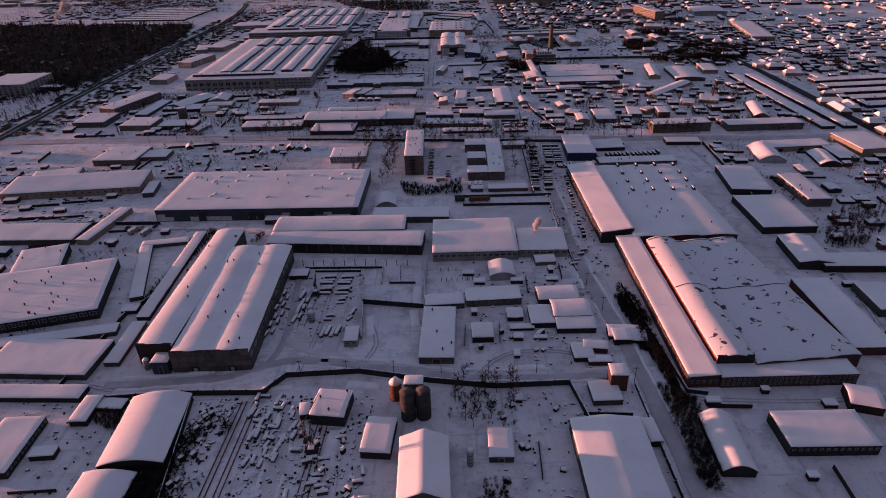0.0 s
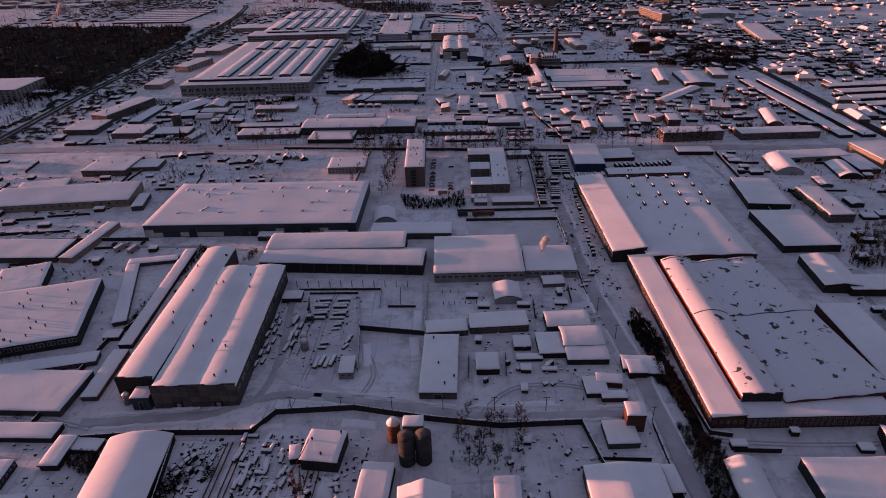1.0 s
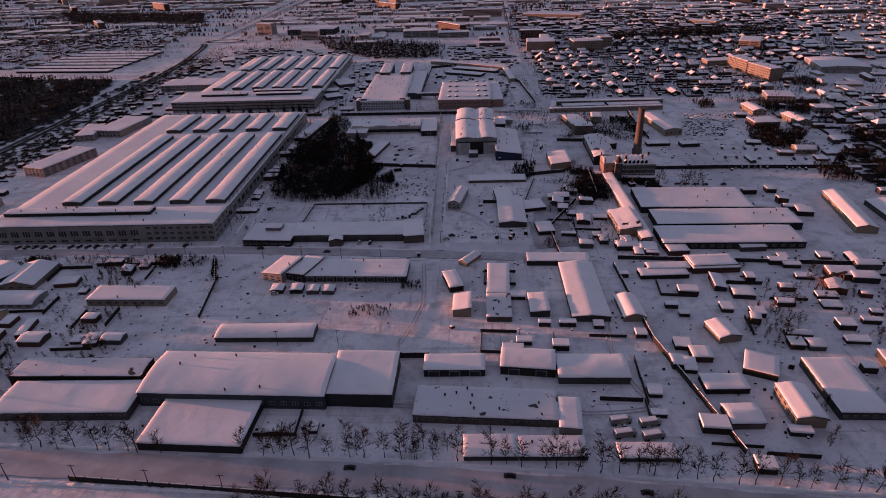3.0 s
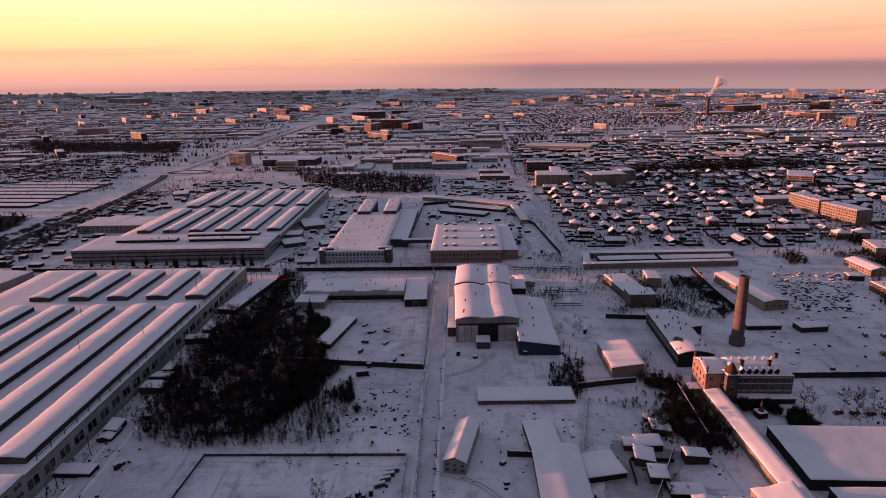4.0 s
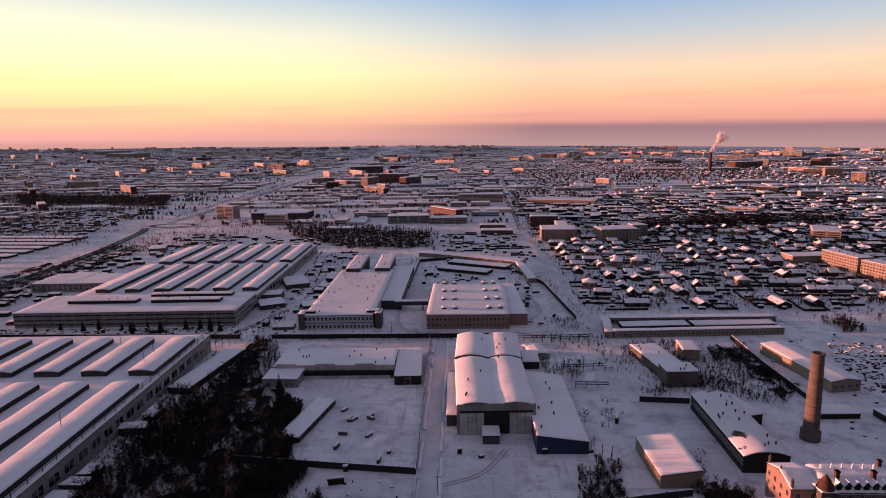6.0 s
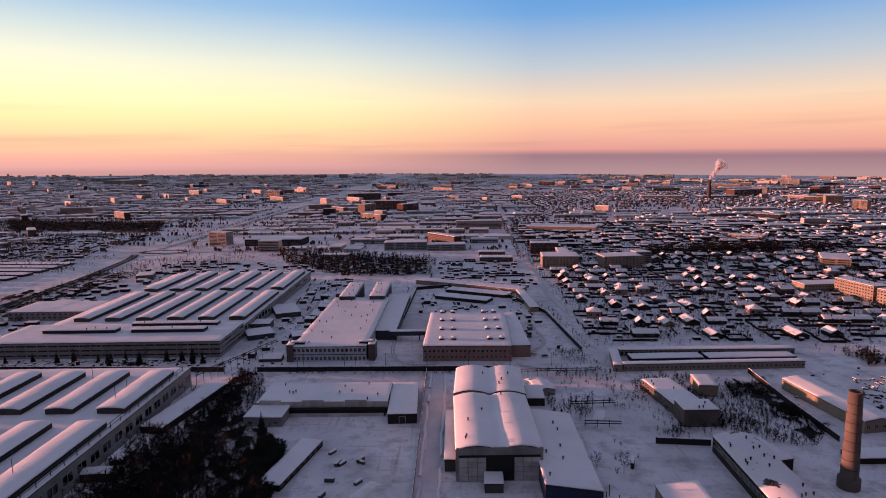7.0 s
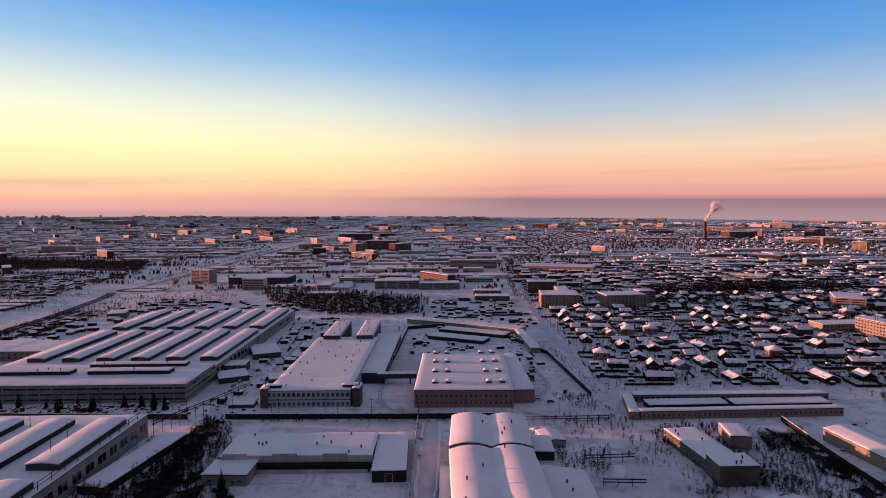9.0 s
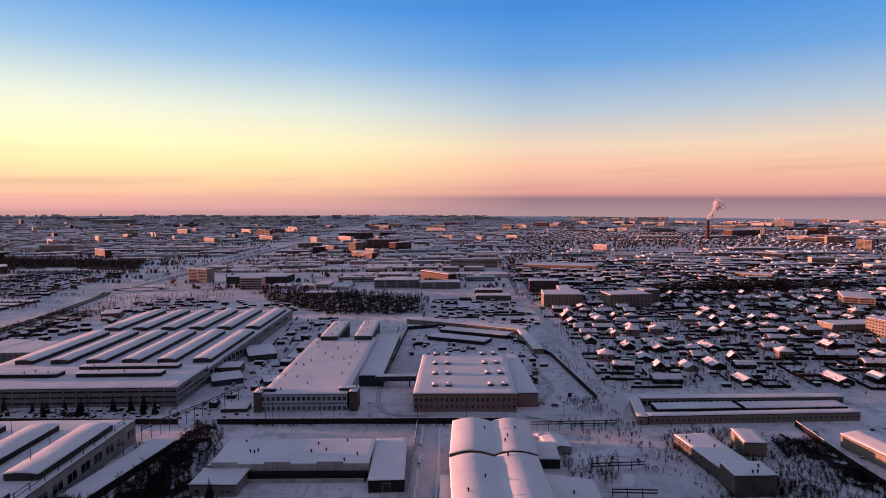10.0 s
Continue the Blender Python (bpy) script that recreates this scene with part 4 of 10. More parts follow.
def chimney(x, y, r0, r1, h, mat, label, bands=(), ladder=True):
    """A tapered stack with a plinth, hoops and a rim."""
    e = base("chimney", label, "chimney", x, y, 0, land(x, y))
    bm = bmesh.new()
    n = 12
    prof = [(r0 * 1.25, -0.05), (r0 * 1.25, h * 0.1), (r0, h * 0.11)] + [(r0 + (r1 - r0) * k / n, h * 0.11 + h * 0.87 * k / n) for k in range(1, n + 1)] + [(r1 * 1.12, h * 0.985), (r1 * 1.12, h), (r1 * 0.7, h), (r1 * 0.7, h * 0.9)]
    rings = [[bm.verts.new((math.cos(2 * math.pi * k / 24) * r, math.sin(2 * math.pi * k / 24) * r, z)) for k in range(24)] for r, z in prof]
    for a, b in zip(rings, rings[1:]):
        for k in range(24):
            bm.faces.new((a[k], a[(k + 1) % 24], b[(k + 1) % 24], b[k])).smooth = True
    part("shaft", bm, mat, e)
    for k in range(1, 9):
        z = h * (0.11 + 0.87 * k / 9)
        r = r0 + (r1 - r0) * k / 9
        bm = bmesh.new()
        tube(bm, (0, 0, z - 0.015), (0, 0, z + 0.015), r * 1.035, r * 1.035, 24)
        part("hoop", bm, METAL if not bands else bands[k % 2], e)
    if ladder:
        bm = bmesh.new()
        for s in (-0.04, 0.04):
            tube(bm, (s, -r0 * 1.08, h * 0.1), (s, -r1 * 1.1 - 0.02, h), 0.008, 0.008, 4)
        for k in range(30):
            z = h * (0.12 + 0.86 * k / 30)
            yy = -(r0 * 1.08 + (r1 - r0) * 1.0 * (z / h))
            tube(bm, (-0.04, yy, z), (0.04, yy, z), 0.005, 0.005, 4)
        part("ladder", bm, METAL, e)
    return e


def plume(x, y, z, size, lean, label="white plume of steam drifting from a stack"):
    """Steam: many small rounded puffs that widen as they drift."""
    rnd = random.Random(int(x * 10))
    bm = bmesh.new()
    for k in range(40):
        f = k / 40
        r = size * (0.06 + 0.20 * f) * rnd.uniform(0.6, 1.1)
        c = Vector((x + lean[0] * size * f + rnd.uniform(-1, 1) * size * 0.18 * f, y + rnd.uniform(-1, 1) * size * 0.15, z + lean[1] * size * f + rnd.uniform(-1, 1) * size * 0.15 * f))
        g = bmesh.ops.create_icosphere(bm, subdivisions=2, radius=r, matrix=Matrix.Translation(c))
        for v in g["verts"]:
            v.co += (v.co - c) * noise.noise(v.co * (1.6 / size)) * 0.6
    for f in bm.faces:
        f.smooth = True
    return tagged(part("steam_plume", bm, STEAM), label, "steam", kind="stuff")


def gantry(x, y, turn, span=2.6, h=1.6):
    e = base("gantry_crane", "rusty gantry crane standing over the yard", "crane", x, y, turn)
    bm = bmesh.new()
    for s in (-1, 1):
        for t in (-0.25, 0.25):
            b2 = bmesh.new()
            tube(b2, (s * span / 2, t * 1.4, 0), (s * span / 2, t * 0.5, h), 0.05, 0.05, 5)
            part("leg", b2, RUST, e)
    box(bm, -span / 2 - 0.4, span / 2 + 0.4, -0.1, -0.03, h, h + 0.16)
    box(bm, -span / 2 - 0.4, span / 2 + 0.4, 0.03, 0.1, h, h + 0.16)
    for k in range(14):
        u = -span / 2 - 0.4 + (span + 0.8) * k / 14
        box(bm, u, u + 0.03, -0.03, 0.03, h + 0.02, h + 0.1)
    part("girder", bm, RUST, e)
    bm = bmesh.new()
    box(bm, -0.15, 0.15, -0.14, 0.14, h + 0.165, h + 0.34, 0, 0.02)
    part("trolley", bm, METAL, e)
    return e


def rail_crane(x, y, turn, h, mat):
    """A small lattice tower crane on a rail carriage, its jib raised."""
    e = base("rail_crane", "slim lattice crane standing on rails in the yard", "crane", x, y, turn)
    bm = bmesh.new()
    for s in (-0.34, 0.34):
        box(bm, s - 0.06, s + 0.06, -0.45, 0.45, 0.07, 0.2, 0, 0.01)
    box(bm, -0.34, 0.34, -0.3, 0.3, 0.2, 0.3, 0, 0.02)
    part("carriage", bm, METAL, e)
    bm = bmesh.new()
    box(bm, -0.2, 0.2, -0.26, 0.12, 0.3, 0.62, 0, 0.03)
    box(bm, -0.21, 0.21, -0.27, 0.13, 0.62, 0.68, 1, 0.03)
    part("machine_house", bm, (METAL, SNOW), e)

    def lattice(p, q, w0, w1, bays):
        bm = bmesh.new()
        p, q = Vector(p), Vector(q)
        side = [(-1, -1), (1, -1), (1, 1), (-1, 1)]

        def at(k, c):
            f = k / bays
            w = w0 + (w1 - w0) * f
            o = p.lerp(q, f)
            return (o.x + c[0] * w, o.y + c[1] * w, o.z)
        for c in side:
            tube(bm, at(0, c), at(bays, c), 0.018, 0.014, 4)
        for k in range(bays):
            for i in range(4):
                tube(bm, at(k, side[i]), at(k + 1, side[(i + 1) % 4]), 0.010, 0.010, 3, caps=False)
                tube(bm, at(k, side[i]), at(k, side[(i + 1) % 4]), 0.010, 0.010, 3, caps=False)
        return bm
    part("mast", lattice((0, 0.2, 0.3), (0, 0.2, h * 0.62), 0.09, 0.09, 7), mat, e, "riveted lattice mast")
    part("jib", lattice((0, 0.24, h * 0.55), (0.1, 0.42, h), 0.06, 0.025, 7), mat, e, "raised lattice jib")
    bm = bmesh.new()
    box(bm, -0.1, 0.1, -0.12, 0.1, h * 0.5, h * 0.5 + 0.2, 0, 0.01)
    part("cab", bm, METAL, e)
    bm = bmesh.new()
    tube(bm, (0.1, 0.42, h), (0, -0.2, 0.66), 0.006, 0.006, 3)
    part("stay_cable", bm, METAL, e)
    return e


# ---------------------------------------------------------------- houses
HOUSE = {}


def house(x, y, turn, k):
    """Small house: timber or brick walls, gabled snow roof, chimney, windows."""
    m = pose(x, y, 0, 0, 0, turn)
    if k in HOUSE:
        return copy_thing(HOUSE[k], m)
    w, d, h, rise, kind, wall, name = ((1.05, 1.35, 0.42, 0.46, "gable_y", TIMBER, "dark timber house"), (1.3, 1.15, 0.42, 0.36, "hip", BRICK_LIGHT, "pale brick house"), (1.0, 1.6, 0.4, 0.42, "gable_y", OCHRE, "ochre plastered house"),
                                       (1.5, 1.2, 0.65, 0.42, "gable_x", BRICK, "red brick house"), (0.9, 1.2, 0.36, 0.4, "gable_y", WHITE, "whitewashed house"), (1.6, 1.05, 0.4, 0.34, "gable_x", TIMBER, "weathered timber house"),
                                       (1.25, 1.25, 0.75, 0.55, "hip", PINK, "tall pink house"), (2.1, 1.2, 0.42, 0.36, "gable_x", TIMBER, "long dark timber house"), (0.85, 1.0, 0.5, 0.55, "gable_y", TIMBER, "steep little timber house"))[k]
    w, d, h, rise = w * 1.5, d * 1.5, h * 1.2, rise * 1.0
    ob = building("house", name + " with a snow-covered roof", "house", x, y, w, d, turn, h, kind, rise, wall=wall, group="houses along the lanes", eave=False, thick=0.07, over=0.07,
                  wins=[("f", 0.12, h - 0.05, 1, 2)] + ([("l", 0.12, h - 0.05, 1, 2)] if k in (3, 6) else []))
    FOOT.pop()
    if k not in (4, 5, 8):
        bm = bmesh.new()
        box(bm, -0.06, 0.06, -0.06, 0.06, h, h + rise + 0.22)
        box(bm, -0.075, 0.075, -0.075, 0.075, h + rise + 0.2, h + rise + 0.25)
        part("chimney", bm, BRICK, ob, at=pose(w * 0.15, d * 0.2, 0))
    HOUSE[k] = ob
    return ob

# works yard south of the street
building('factory_hall', 'long concrete hall under two snow-covered roof waves', 'hall', -19.18, 45.56, 6.16, 17.04, 1.1, 1.75, kind='waves_y', rise=0.24, n=2, wall=CONCRETE, vents=12, door=2, wins=[('r', 0.9, 1.5, 1, 14, dict(share=0.6, single=1))])
building('factory_hall', 'long lower hall bay under snow beside the concrete hall', 'hall', -23.74, 48.04, 2.84, 19.87, -0.3, 1.75, kind='barrel_y', rise=0.24, wall=CONCRETE, vents=6)
building('warehouse', 'wide flat warehouse with slate-blue walls and snowy roof', 'warehouse', -22.6, 69.85, 24.0, 11.8, -1.2, 1.45, wall=SLATE, vents=8, wins=[('f', 0.2, 0.6, 1, 24, dict(share=0.75, single=1))])
building('storage_shed', 'long open-fronted storage shed with deep snow on top', 'shed', -11.09, 57.10, 16.45, 3.40, -4.6, 1.10, kind='barrel_x', rise=0.25, wall=METAL)
building('storage_shed', 'long shed with rounded snow roof', 'shed', -12.09, 59.80, 14.30, 3.47, -0.9, 1.40, kind='barrel_x', rise=0.2, wall=CONCRETE_DARK)
building('workshop', 'long white workshop with a row of windows', 'workshop', 2.43, 57.08, 8.69, 7.48, 0.3, 1.00, kind='gable_x', rise=0.25, wall=WHITE, wins=[('f', 0.35, 0.85, 1, 14, dict(share=0.7, single=1))])
building('workshop', 'lower white workshop wing with a row of windows', 'workshop', 9.47, 56.01, 4.92, 4.48, -1.5, 0.80, kind='shed_y', rise=0.2, wall=WHITE, wins=[('f', 0.3, 0.7, 1, 7, dict(share=0.7, single=1))])
building('store_building', 'narrow flat store building with snowy roof', 'store', -1.25, 40.81, 2.76, 6.90, -2.1, 0.60, wall=BRICK_LIGHT, vents=4, door=1)
building('yard_shed', 'low shed with snow roof', 'shed', -0.73, 45.59, 3.49, 1.66, 3.5, 0.55, wall=CONCRETE, wins=[('f', 0.15, 0.45, 1, 6, dict(single=1))])
building('yard_shed', 'long low shed with windows and snow roof', 'shed', 3.70, 46.15, 4.93, 2.05, 2.9, 0.70, wall=BRICK_LIGHT, wins=[('f', 0.25, 0.6, 1, 9, dict(single=1))])
building('arched_shed', 'small arched shed covered in snow', 'shed', 4.85, 50.77, 2.41, 2.66, 1.3, 0.50, kind='barrel_y', rise=0.35, wall=GALV, snow=SNOW)
building('yard_shed', 'shed with rounded snow roof', 'shed', 9.53, 46.20, 3.66, 2.15, 1.9, 0.60, kind='barrel_x', rise=0.2, wall=CONCRETE)
building('yard_shed', 'square shed with snow roof', 'shed', 7.67, 43.06, 2.07, 2.70, 0.8, 0.50, wall=TIMBER)
building('yard_shed', 'taller shed with rounded snow roof', 'shed', 10.29, 43.64, 3.24, 2.49, 0.7, 0.70, kind='barrel_x', rise=0.2, wall=CONCRETE_DARK)
building('yard_shed', 'lean-to shed with snow roof', 'shed', 10.36, 41.62, 3.24, 1.52, -0.7, 0.50, kind='shed_y', rise=0.12, wall=CONCRETE_DARK)
building('cabin', 'small dark timber cabin with thick snow', 'cabin', 2.45, 40.86, 1.76, 1.95, 0.4, 0.55, wall=TIMBER, thick=0.12)
building('yard_shed', 'low dark shed with snow roof', 'shed', 5.83, 41.68, 2.05, 0.64, 0.1, 0.25, wall=TIMBER)
building('boiler_hut', 'small boiler hut with snowy gable roof', 'hut', 9.39, 52.83, 2.05, 1.48, 3.5, 0.35, kind='gable_x', rise=0.2, wall=BRICK_LIGHT)
building('loading_shed', 'flat loading shed with snow roof', 'shed', -4.58, 63.49, 8.89, 2.56, -2.3, 0.75, wall=CONCRETE)
building('arched_shed', 'arched tent shed under snow', 'shed', -7.93, 67.63, 2.58, 3.21, 6.9, 0.35, kind='barrel_y', rise=0.6, wall=GALV)
building('gatehouse', 'small plastered gatehouse with snow roof', 'gatehouse', -8.49, 40.69, 1.11, 1.94, 1.4, 0.60, wall=WHITE, wins=[('f', 0.25, 0.5, 1, 2, dict(single=1))])
building('yard_shed', 'small flat shed beside the hall', 'shed', -15.06, 51.04, 1.77, 1.30, 0.8, 0.45, wall=CONCRETE_DARK)
building('mixing_plant', 'low mixing plant with snow roof and dark open front', 'plant', -8.77, 32.25, 2.45, 2.61, -7.2, 0.90, kind='barrel_x', rise=0.12, wall=CONCRETE_DARK, vents=3)
building('yard_shed', 'small shed beside the mixing plant', 'shed', -10.71, 32.14, 0.72, 1.18, 9.0, 0.50, wall=TIMBER)
building('yard_shed', 'flat-roofed shed by the silos', 'shed', -5.16, 29.46, 1.99, 3.12, -5.0, 0.60, kind='barrel_x', rise=0.15, wall=CONCRETE_DARK)
building('gabled_hall', 'long gabled hall with snow on both slopes', 'hall', -2.03, 26.23, 3.15, 4.93, 1.1, 1.10, kind='gable_y', rise=0.7, wall=CONCRETE)
building('yard_shed', 'square shed with snow roof', 'shed', 2.96, 28.66, 1.59, 2.48, -1.4, 0.50, wall=CONCRETE, door=1)
building('brick_tower', 'red brick stair tower lit by the low sun', 'tower', 12.10, 34.49, 1.23, 1.25, -3.3, 1.45, wall=BRICK)
building('yard_shed', 'low annex with snow roof', 'shed', 10.95, 33.42, 2.10, 2.07, 1.4, 0.45, wall=CONCRETE)
building('gabled_hall', 'wide hall with snow-covered roof beside the road', 'hall', 10.16, 26.85, 4.71, 6.76, 0.3, 0.90, kind='gable_y', rise=0.3, wall=CONCRETE)
building('yard_shed', 'narrow annex with snow roof', 'shed', 13.16, 29.52, 0.84, 2.08, 2.1, 0.50, wall=TIMBER)

# great factory beside the road
building('factory_wing', 'long narrow factory wing with snowy roof', 'factory', 18.36, 44.96, 2.26, 21.89, -0.1, 1.00, kind='shed_x', rise=0.16, wall=BRICK, wins=[('l', 0.3, 0.8, 1, 40, dict(share=0.55)), ('f', 0.25, 0.8, 1, 5)])
building('factory_nave', 'raised long factory nave with a rounded snow roof', 'factory', 21.18, 44.77, 2.76, 18.75, -0.5, 1.45, kind='barrel_y', rise=0.4, wall=SUNLIT_BRICK, snow=SNOW_PATCHY, seams=(0.02, 0.485))
building('factory_hall', 'broad factory hall with low waves of snow', 'factory', 25.76, 44.89, 8.18, 18.85, 5.5, 1.20, kind='waves_y', rise=0.12, n=3, wall=BRICK, vents=6, snow=SNOW_PATCHY, seams=(0.02, 0.485))
building('factory_range', 'brick factory front range with rows of windows', 'factory', 24.52, 34.81, 9.99, 1.70, 0.3, 1.00, wall=BRICK, wins=[('f', 0.12, 0.92, 2, 26, dict(share=0.6, tall=0.7))])
building('factory_wing', 'long side wing with snow roof', 'factory', 32.80, 42.23, 3.31, 10.07, -0.8, 0.80, wall=BRICK, kind='flat')
building('factory_wing', 'tall narrow wing with pale snow roof', 'factory', 17.44, 66.05, 3.39, 19.33, 0.7, 1.25, kind='shed_x', rise=0.4, wall=CONCRETE_DARK, wins=[('l', 0.4, 1.1, 1, 34, dict(share=0.6))])
building('factory_hall', 'broad hall with waves of snow and skylights', 'factory', 24.38, 65.23, 10.64, 19.77, -0.1, 1.15, kind='waves_y', rise=0.11, n=3, wall=BRICK, vents=16)
building('garage_row', 'low row of garages with snow roof', 'garage', 25.83, 78.87, 10.53, 2.14, 0.5, 0.60, wall=BRICK_LIGHT, wins=[('f', 0.15, 0.5, 1, 12, dict(single=1))], vents=3)
building('storehouse', 'dark blue storehouse with flat snowy roof', 'storehouse', 18.79, 84.13, 4.00, 7.77, -2.6, 1.15, wall=BLUE)
building('yard_shed', 'long low shed with snow', 'shed', 23.31, 85.36, 4.53, 2.93, 1.6, 0.50, wall=TIMBER)

# yards east of the factory
building('workshop', 'long workshop with a row of windows and snow roof', 'workshop', 24.24, 29.01, 5.70, 3.12, -0.5, 0.85, wall=CONCRETE_DARK, wins=[('f', 0.35, 0.75, 1, 13)])
building('arched_shed', 'long arched shed with thick snow', 'shed', 17.68, 28.34, 2.07, 4.84, -3.0, 0.50, kind='barrel_y', rise=0.5, wall=CONCRETE_DARK)
building('yard_shed', 'shed with snow roof', 'shed', 28.75, 32.05, 2.11, 2.10, -16.6, 0.70, kind='gable_x', rise=0.2, wall=TIMBER)
building('hangar', 'gabled shed with snow on its roof', 'shed', 35.33, 52.74, 3.23, 5.47, -4.4, 0.80, kind='gable_y', rise=0.25, wall=CONCRETE_DARK)
building('yard_shed', 'long low shed with snow roof', 'shed', 39.14, 50.60, 6.84, 2.49, -2.7, 0.70, wall=TIMBER)
building('workshop', 'long hall with snow roof', 'hall', 38.56, 44.19, 4.51, 4.27, -2.3, 0.80, wall=CONCRETE)
building('workshop', 'flat hall with stepped snow roof', 'hall', 36.31, 61.55, 5.73, 8.20, -0.5, 0.80, wall=CONCRETE_DARK)
building('workshop', 'flat hall with snow roof', 'hall', 37.10, 71.26, 4.64, 7.73, -7.2, 0.75, wall=CONCRETE_DARK)
building('office_block', 'two-storey brick block with snowy roof', 'office', 42.88, 67.67, 2.81, 7.66, -0.4, 0.95, wall=BRICK_LIGHT, wins=[('l', 0.15, 0.9, 2, 10, dict(single=1)), ('f', 0.15, 0.9, 2, 3, dict(single=1))], vents=3)
building('arched_shed', 'arched hangar with snow lit by the sun', 'hangar', 44.34, 80.37, 3.45, 5.73, -7.4, 0.40, kind='barrel_y', rise=0.7, wall=GALV)
building('store_hall', 'long ochre-walled store hall with snow roof', 'hall', 58.89, 82.48, 5.38, 7.14, 5.1, 1.20, wall=OCHRE)
building('garage_row', 'long pale garage row with snow roof', 'garage', 49.92, 83.29, 8.84, 2.80, 3.2, 0.70, wall=OCHRE, door=3)
building('storehouse', 'dark shed with snow roof', 'shed', 54.18, 80.18, 2.71, 5.88, -1.4, 0.60, wall=TIMBER)
building('arched_shed', 'small arched hangar with snow', 'hangar', 51.13, 78.07, 2.73, 4.87, -7.1, 0.35, kind='barrel_y', rise=0.5, wall=CONCRETE_DARK)

# yards west of the hall
building('workshop', 'flat workshop with many roof vents and a window band', 'workshop', -38.59, 47.79, 11.45, 9.53, 14.8, 1.00, wall=CONCRETE_DARK, wins=[('f', 0.35, 0.85, 1, 14, dict(share=0.75, tall=0.8, single=1))], vents=24)
building('workshop', 'flat workshop with snow roof', 'workshop', -42.65, 54.41, 4.47, 4.97, 19.0, 0.90, wall=CONCRETE_DARK, vents=3)
building('garage_row', 'curving row of low garages with snow roof', 'garage', -31.35, 52.42, 1.17, 10.72, 18.1, 0.40, wall=CONCRETE)
building('garage_row', 'low garages with snow roof', 'garage', -31.27, 58.34, 4.89, 1.09, 9.2, 0.40, wall=CONCRETE)
building('garage_row', 'long narrow row of garages beside the hall', 'garage', -27.84, 52.25, 1.12, 16.38, 1.5, 0.40, wall=CONCRETE_DARK)
building('garage_row', 'row of garages with snow roof', 'garage', -27.53, 40.62, 1.22, 5.59, 1.4, 0.40, wall=CONCRETE)
building('garage_row', 'row of low sheds with snow roof', 'garage', -34.07, 41.62, 9.97, 1.34, 11.9, 0.40, wall=CONCRETE, wins=[('f', 0.1, 0.35, 1, 10, dict(single=1))])
building('yard_shed', 'wide low shed with snow roof', 'shed', -33.03, 38.66, 8.85, 4.38, -3.1, 0.55, wall=CONCRETE)
building('yard_shed', 'long low shed with snow roof', 'shed', -32.24, 34.62, 8.70, 1.40, -2.1, 0.45, wall=CONCRETE_DARK)
building('yard_shed', 'narrow shed with snow roof', 'shed', -26.73, 32.62, 1.23, 2.56, -0.4, 0.50, wall=TIMBER)
building('canopy_shed', 'small flat canopy with snow', 'shed', -25.22, 33.25, 2.04, 1.03, -4.9, 0.35, wall=METAL)
building('store_hall', 'dark-walled store with snow roof', 'store', -30.49, 29.25, 2.85, 4.96, 2.3, 0.60, wall=CONCRETE_DARK, wins=[('r', 0.15, 0.5, 1, 12)])
building('arched_hall', 'long arched hall with smooth snow', 'hall', -21.31, 30.48, 4.23, 6.40, 3.9, 0.60, kind='barrel_y', rise=0.42, wall=CONCRETE_DARK)
building('arched_hall', 'lower arched hall end with smooth snow', 'hall', -22.18, 25.36, 3.45, 2.87, -1.2, 0.45, kind='barrel_y', rise=0.3, wall=CONCRETE_DARK)
building('store_hall', 'long ochre-plastered hall with rounded snow roof', 'hall', -49.45, 74.60, 17.67, 5.03, 4.6, 0.90, kind='shed_y', rise=0.4, wall=OCHRE, wins=[('f', 0.3, 0.75, 1, 18, dict(share=0.35, single=1))])
building('yard_shed', 'green-walled annex with snow roof', 'annex', -39.18, 73.33, 1.35, 3.99, 9.3, 0.60, wall=SLATE)
building('garage_row', 'ochre garage with snow roof', 'garage', -54.93, 79.14, 6.12, 2.97, 13.4, 0.60, wall=OCHRE, wins=[('f', 0.2, 0.5, 1, 6, dict(single=1))])
building('yard_shed', 'wide flat shed with snow roof', 'shed', -47.86, 61.14, 11.93, 4.15, -1.7, 0.60, wall=CONCRETE)
building('yard_shed', 'long angled wing with snow roof', 'shed', -40.19, 62.92, 1.50, 8.38, -8.0, 0.60, wall=OCHRE)

# street side
building('garage_row', 'long low grey shed with snow', 'shed', -55.13, 112.20, 2.35, 9.80, -4.6, 0.50, wall=SLATE)
building('gabled_hall', 'gabled hall with dark gable end and snow', 'hall', -49.08, 115.70, 3.93, 8.73, -27.0, 0.65, kind='gable_y', rise=0.35, wall=CONCRETE)
building('yard_shed', 'small dark shed with snow', 'shed', -51.47, 111.40, 3.06, 1.78, -2.9, 0.45, wall=TIMBER)
building('yard_shed', 'shed with snow roof', 'shed', -47.33, 111.53, 2.92, 3.45, 5.4, 0.55, wall=TIMBER)
building('tan_house', 'ochre gabled house with snow roof', 'house', -44.29, 117.72, 3.59, 4.52, 1.1, 0.50, kind='gable_y', rise=0.45, wall=OCHRE, wins=[('f', 0.1, 0.45, 1, 4, dict(single=1))])
building('yard_shed', 'pale shed with round windows', 'shed', -42.94, 113.34, 4.92, 2.45, -0.9, 0.45, kind='barrel_x', rise=0.2, wall=WHITE, wins=[('f', 0.12, 0.38, 1, 6, dict(single=1))])
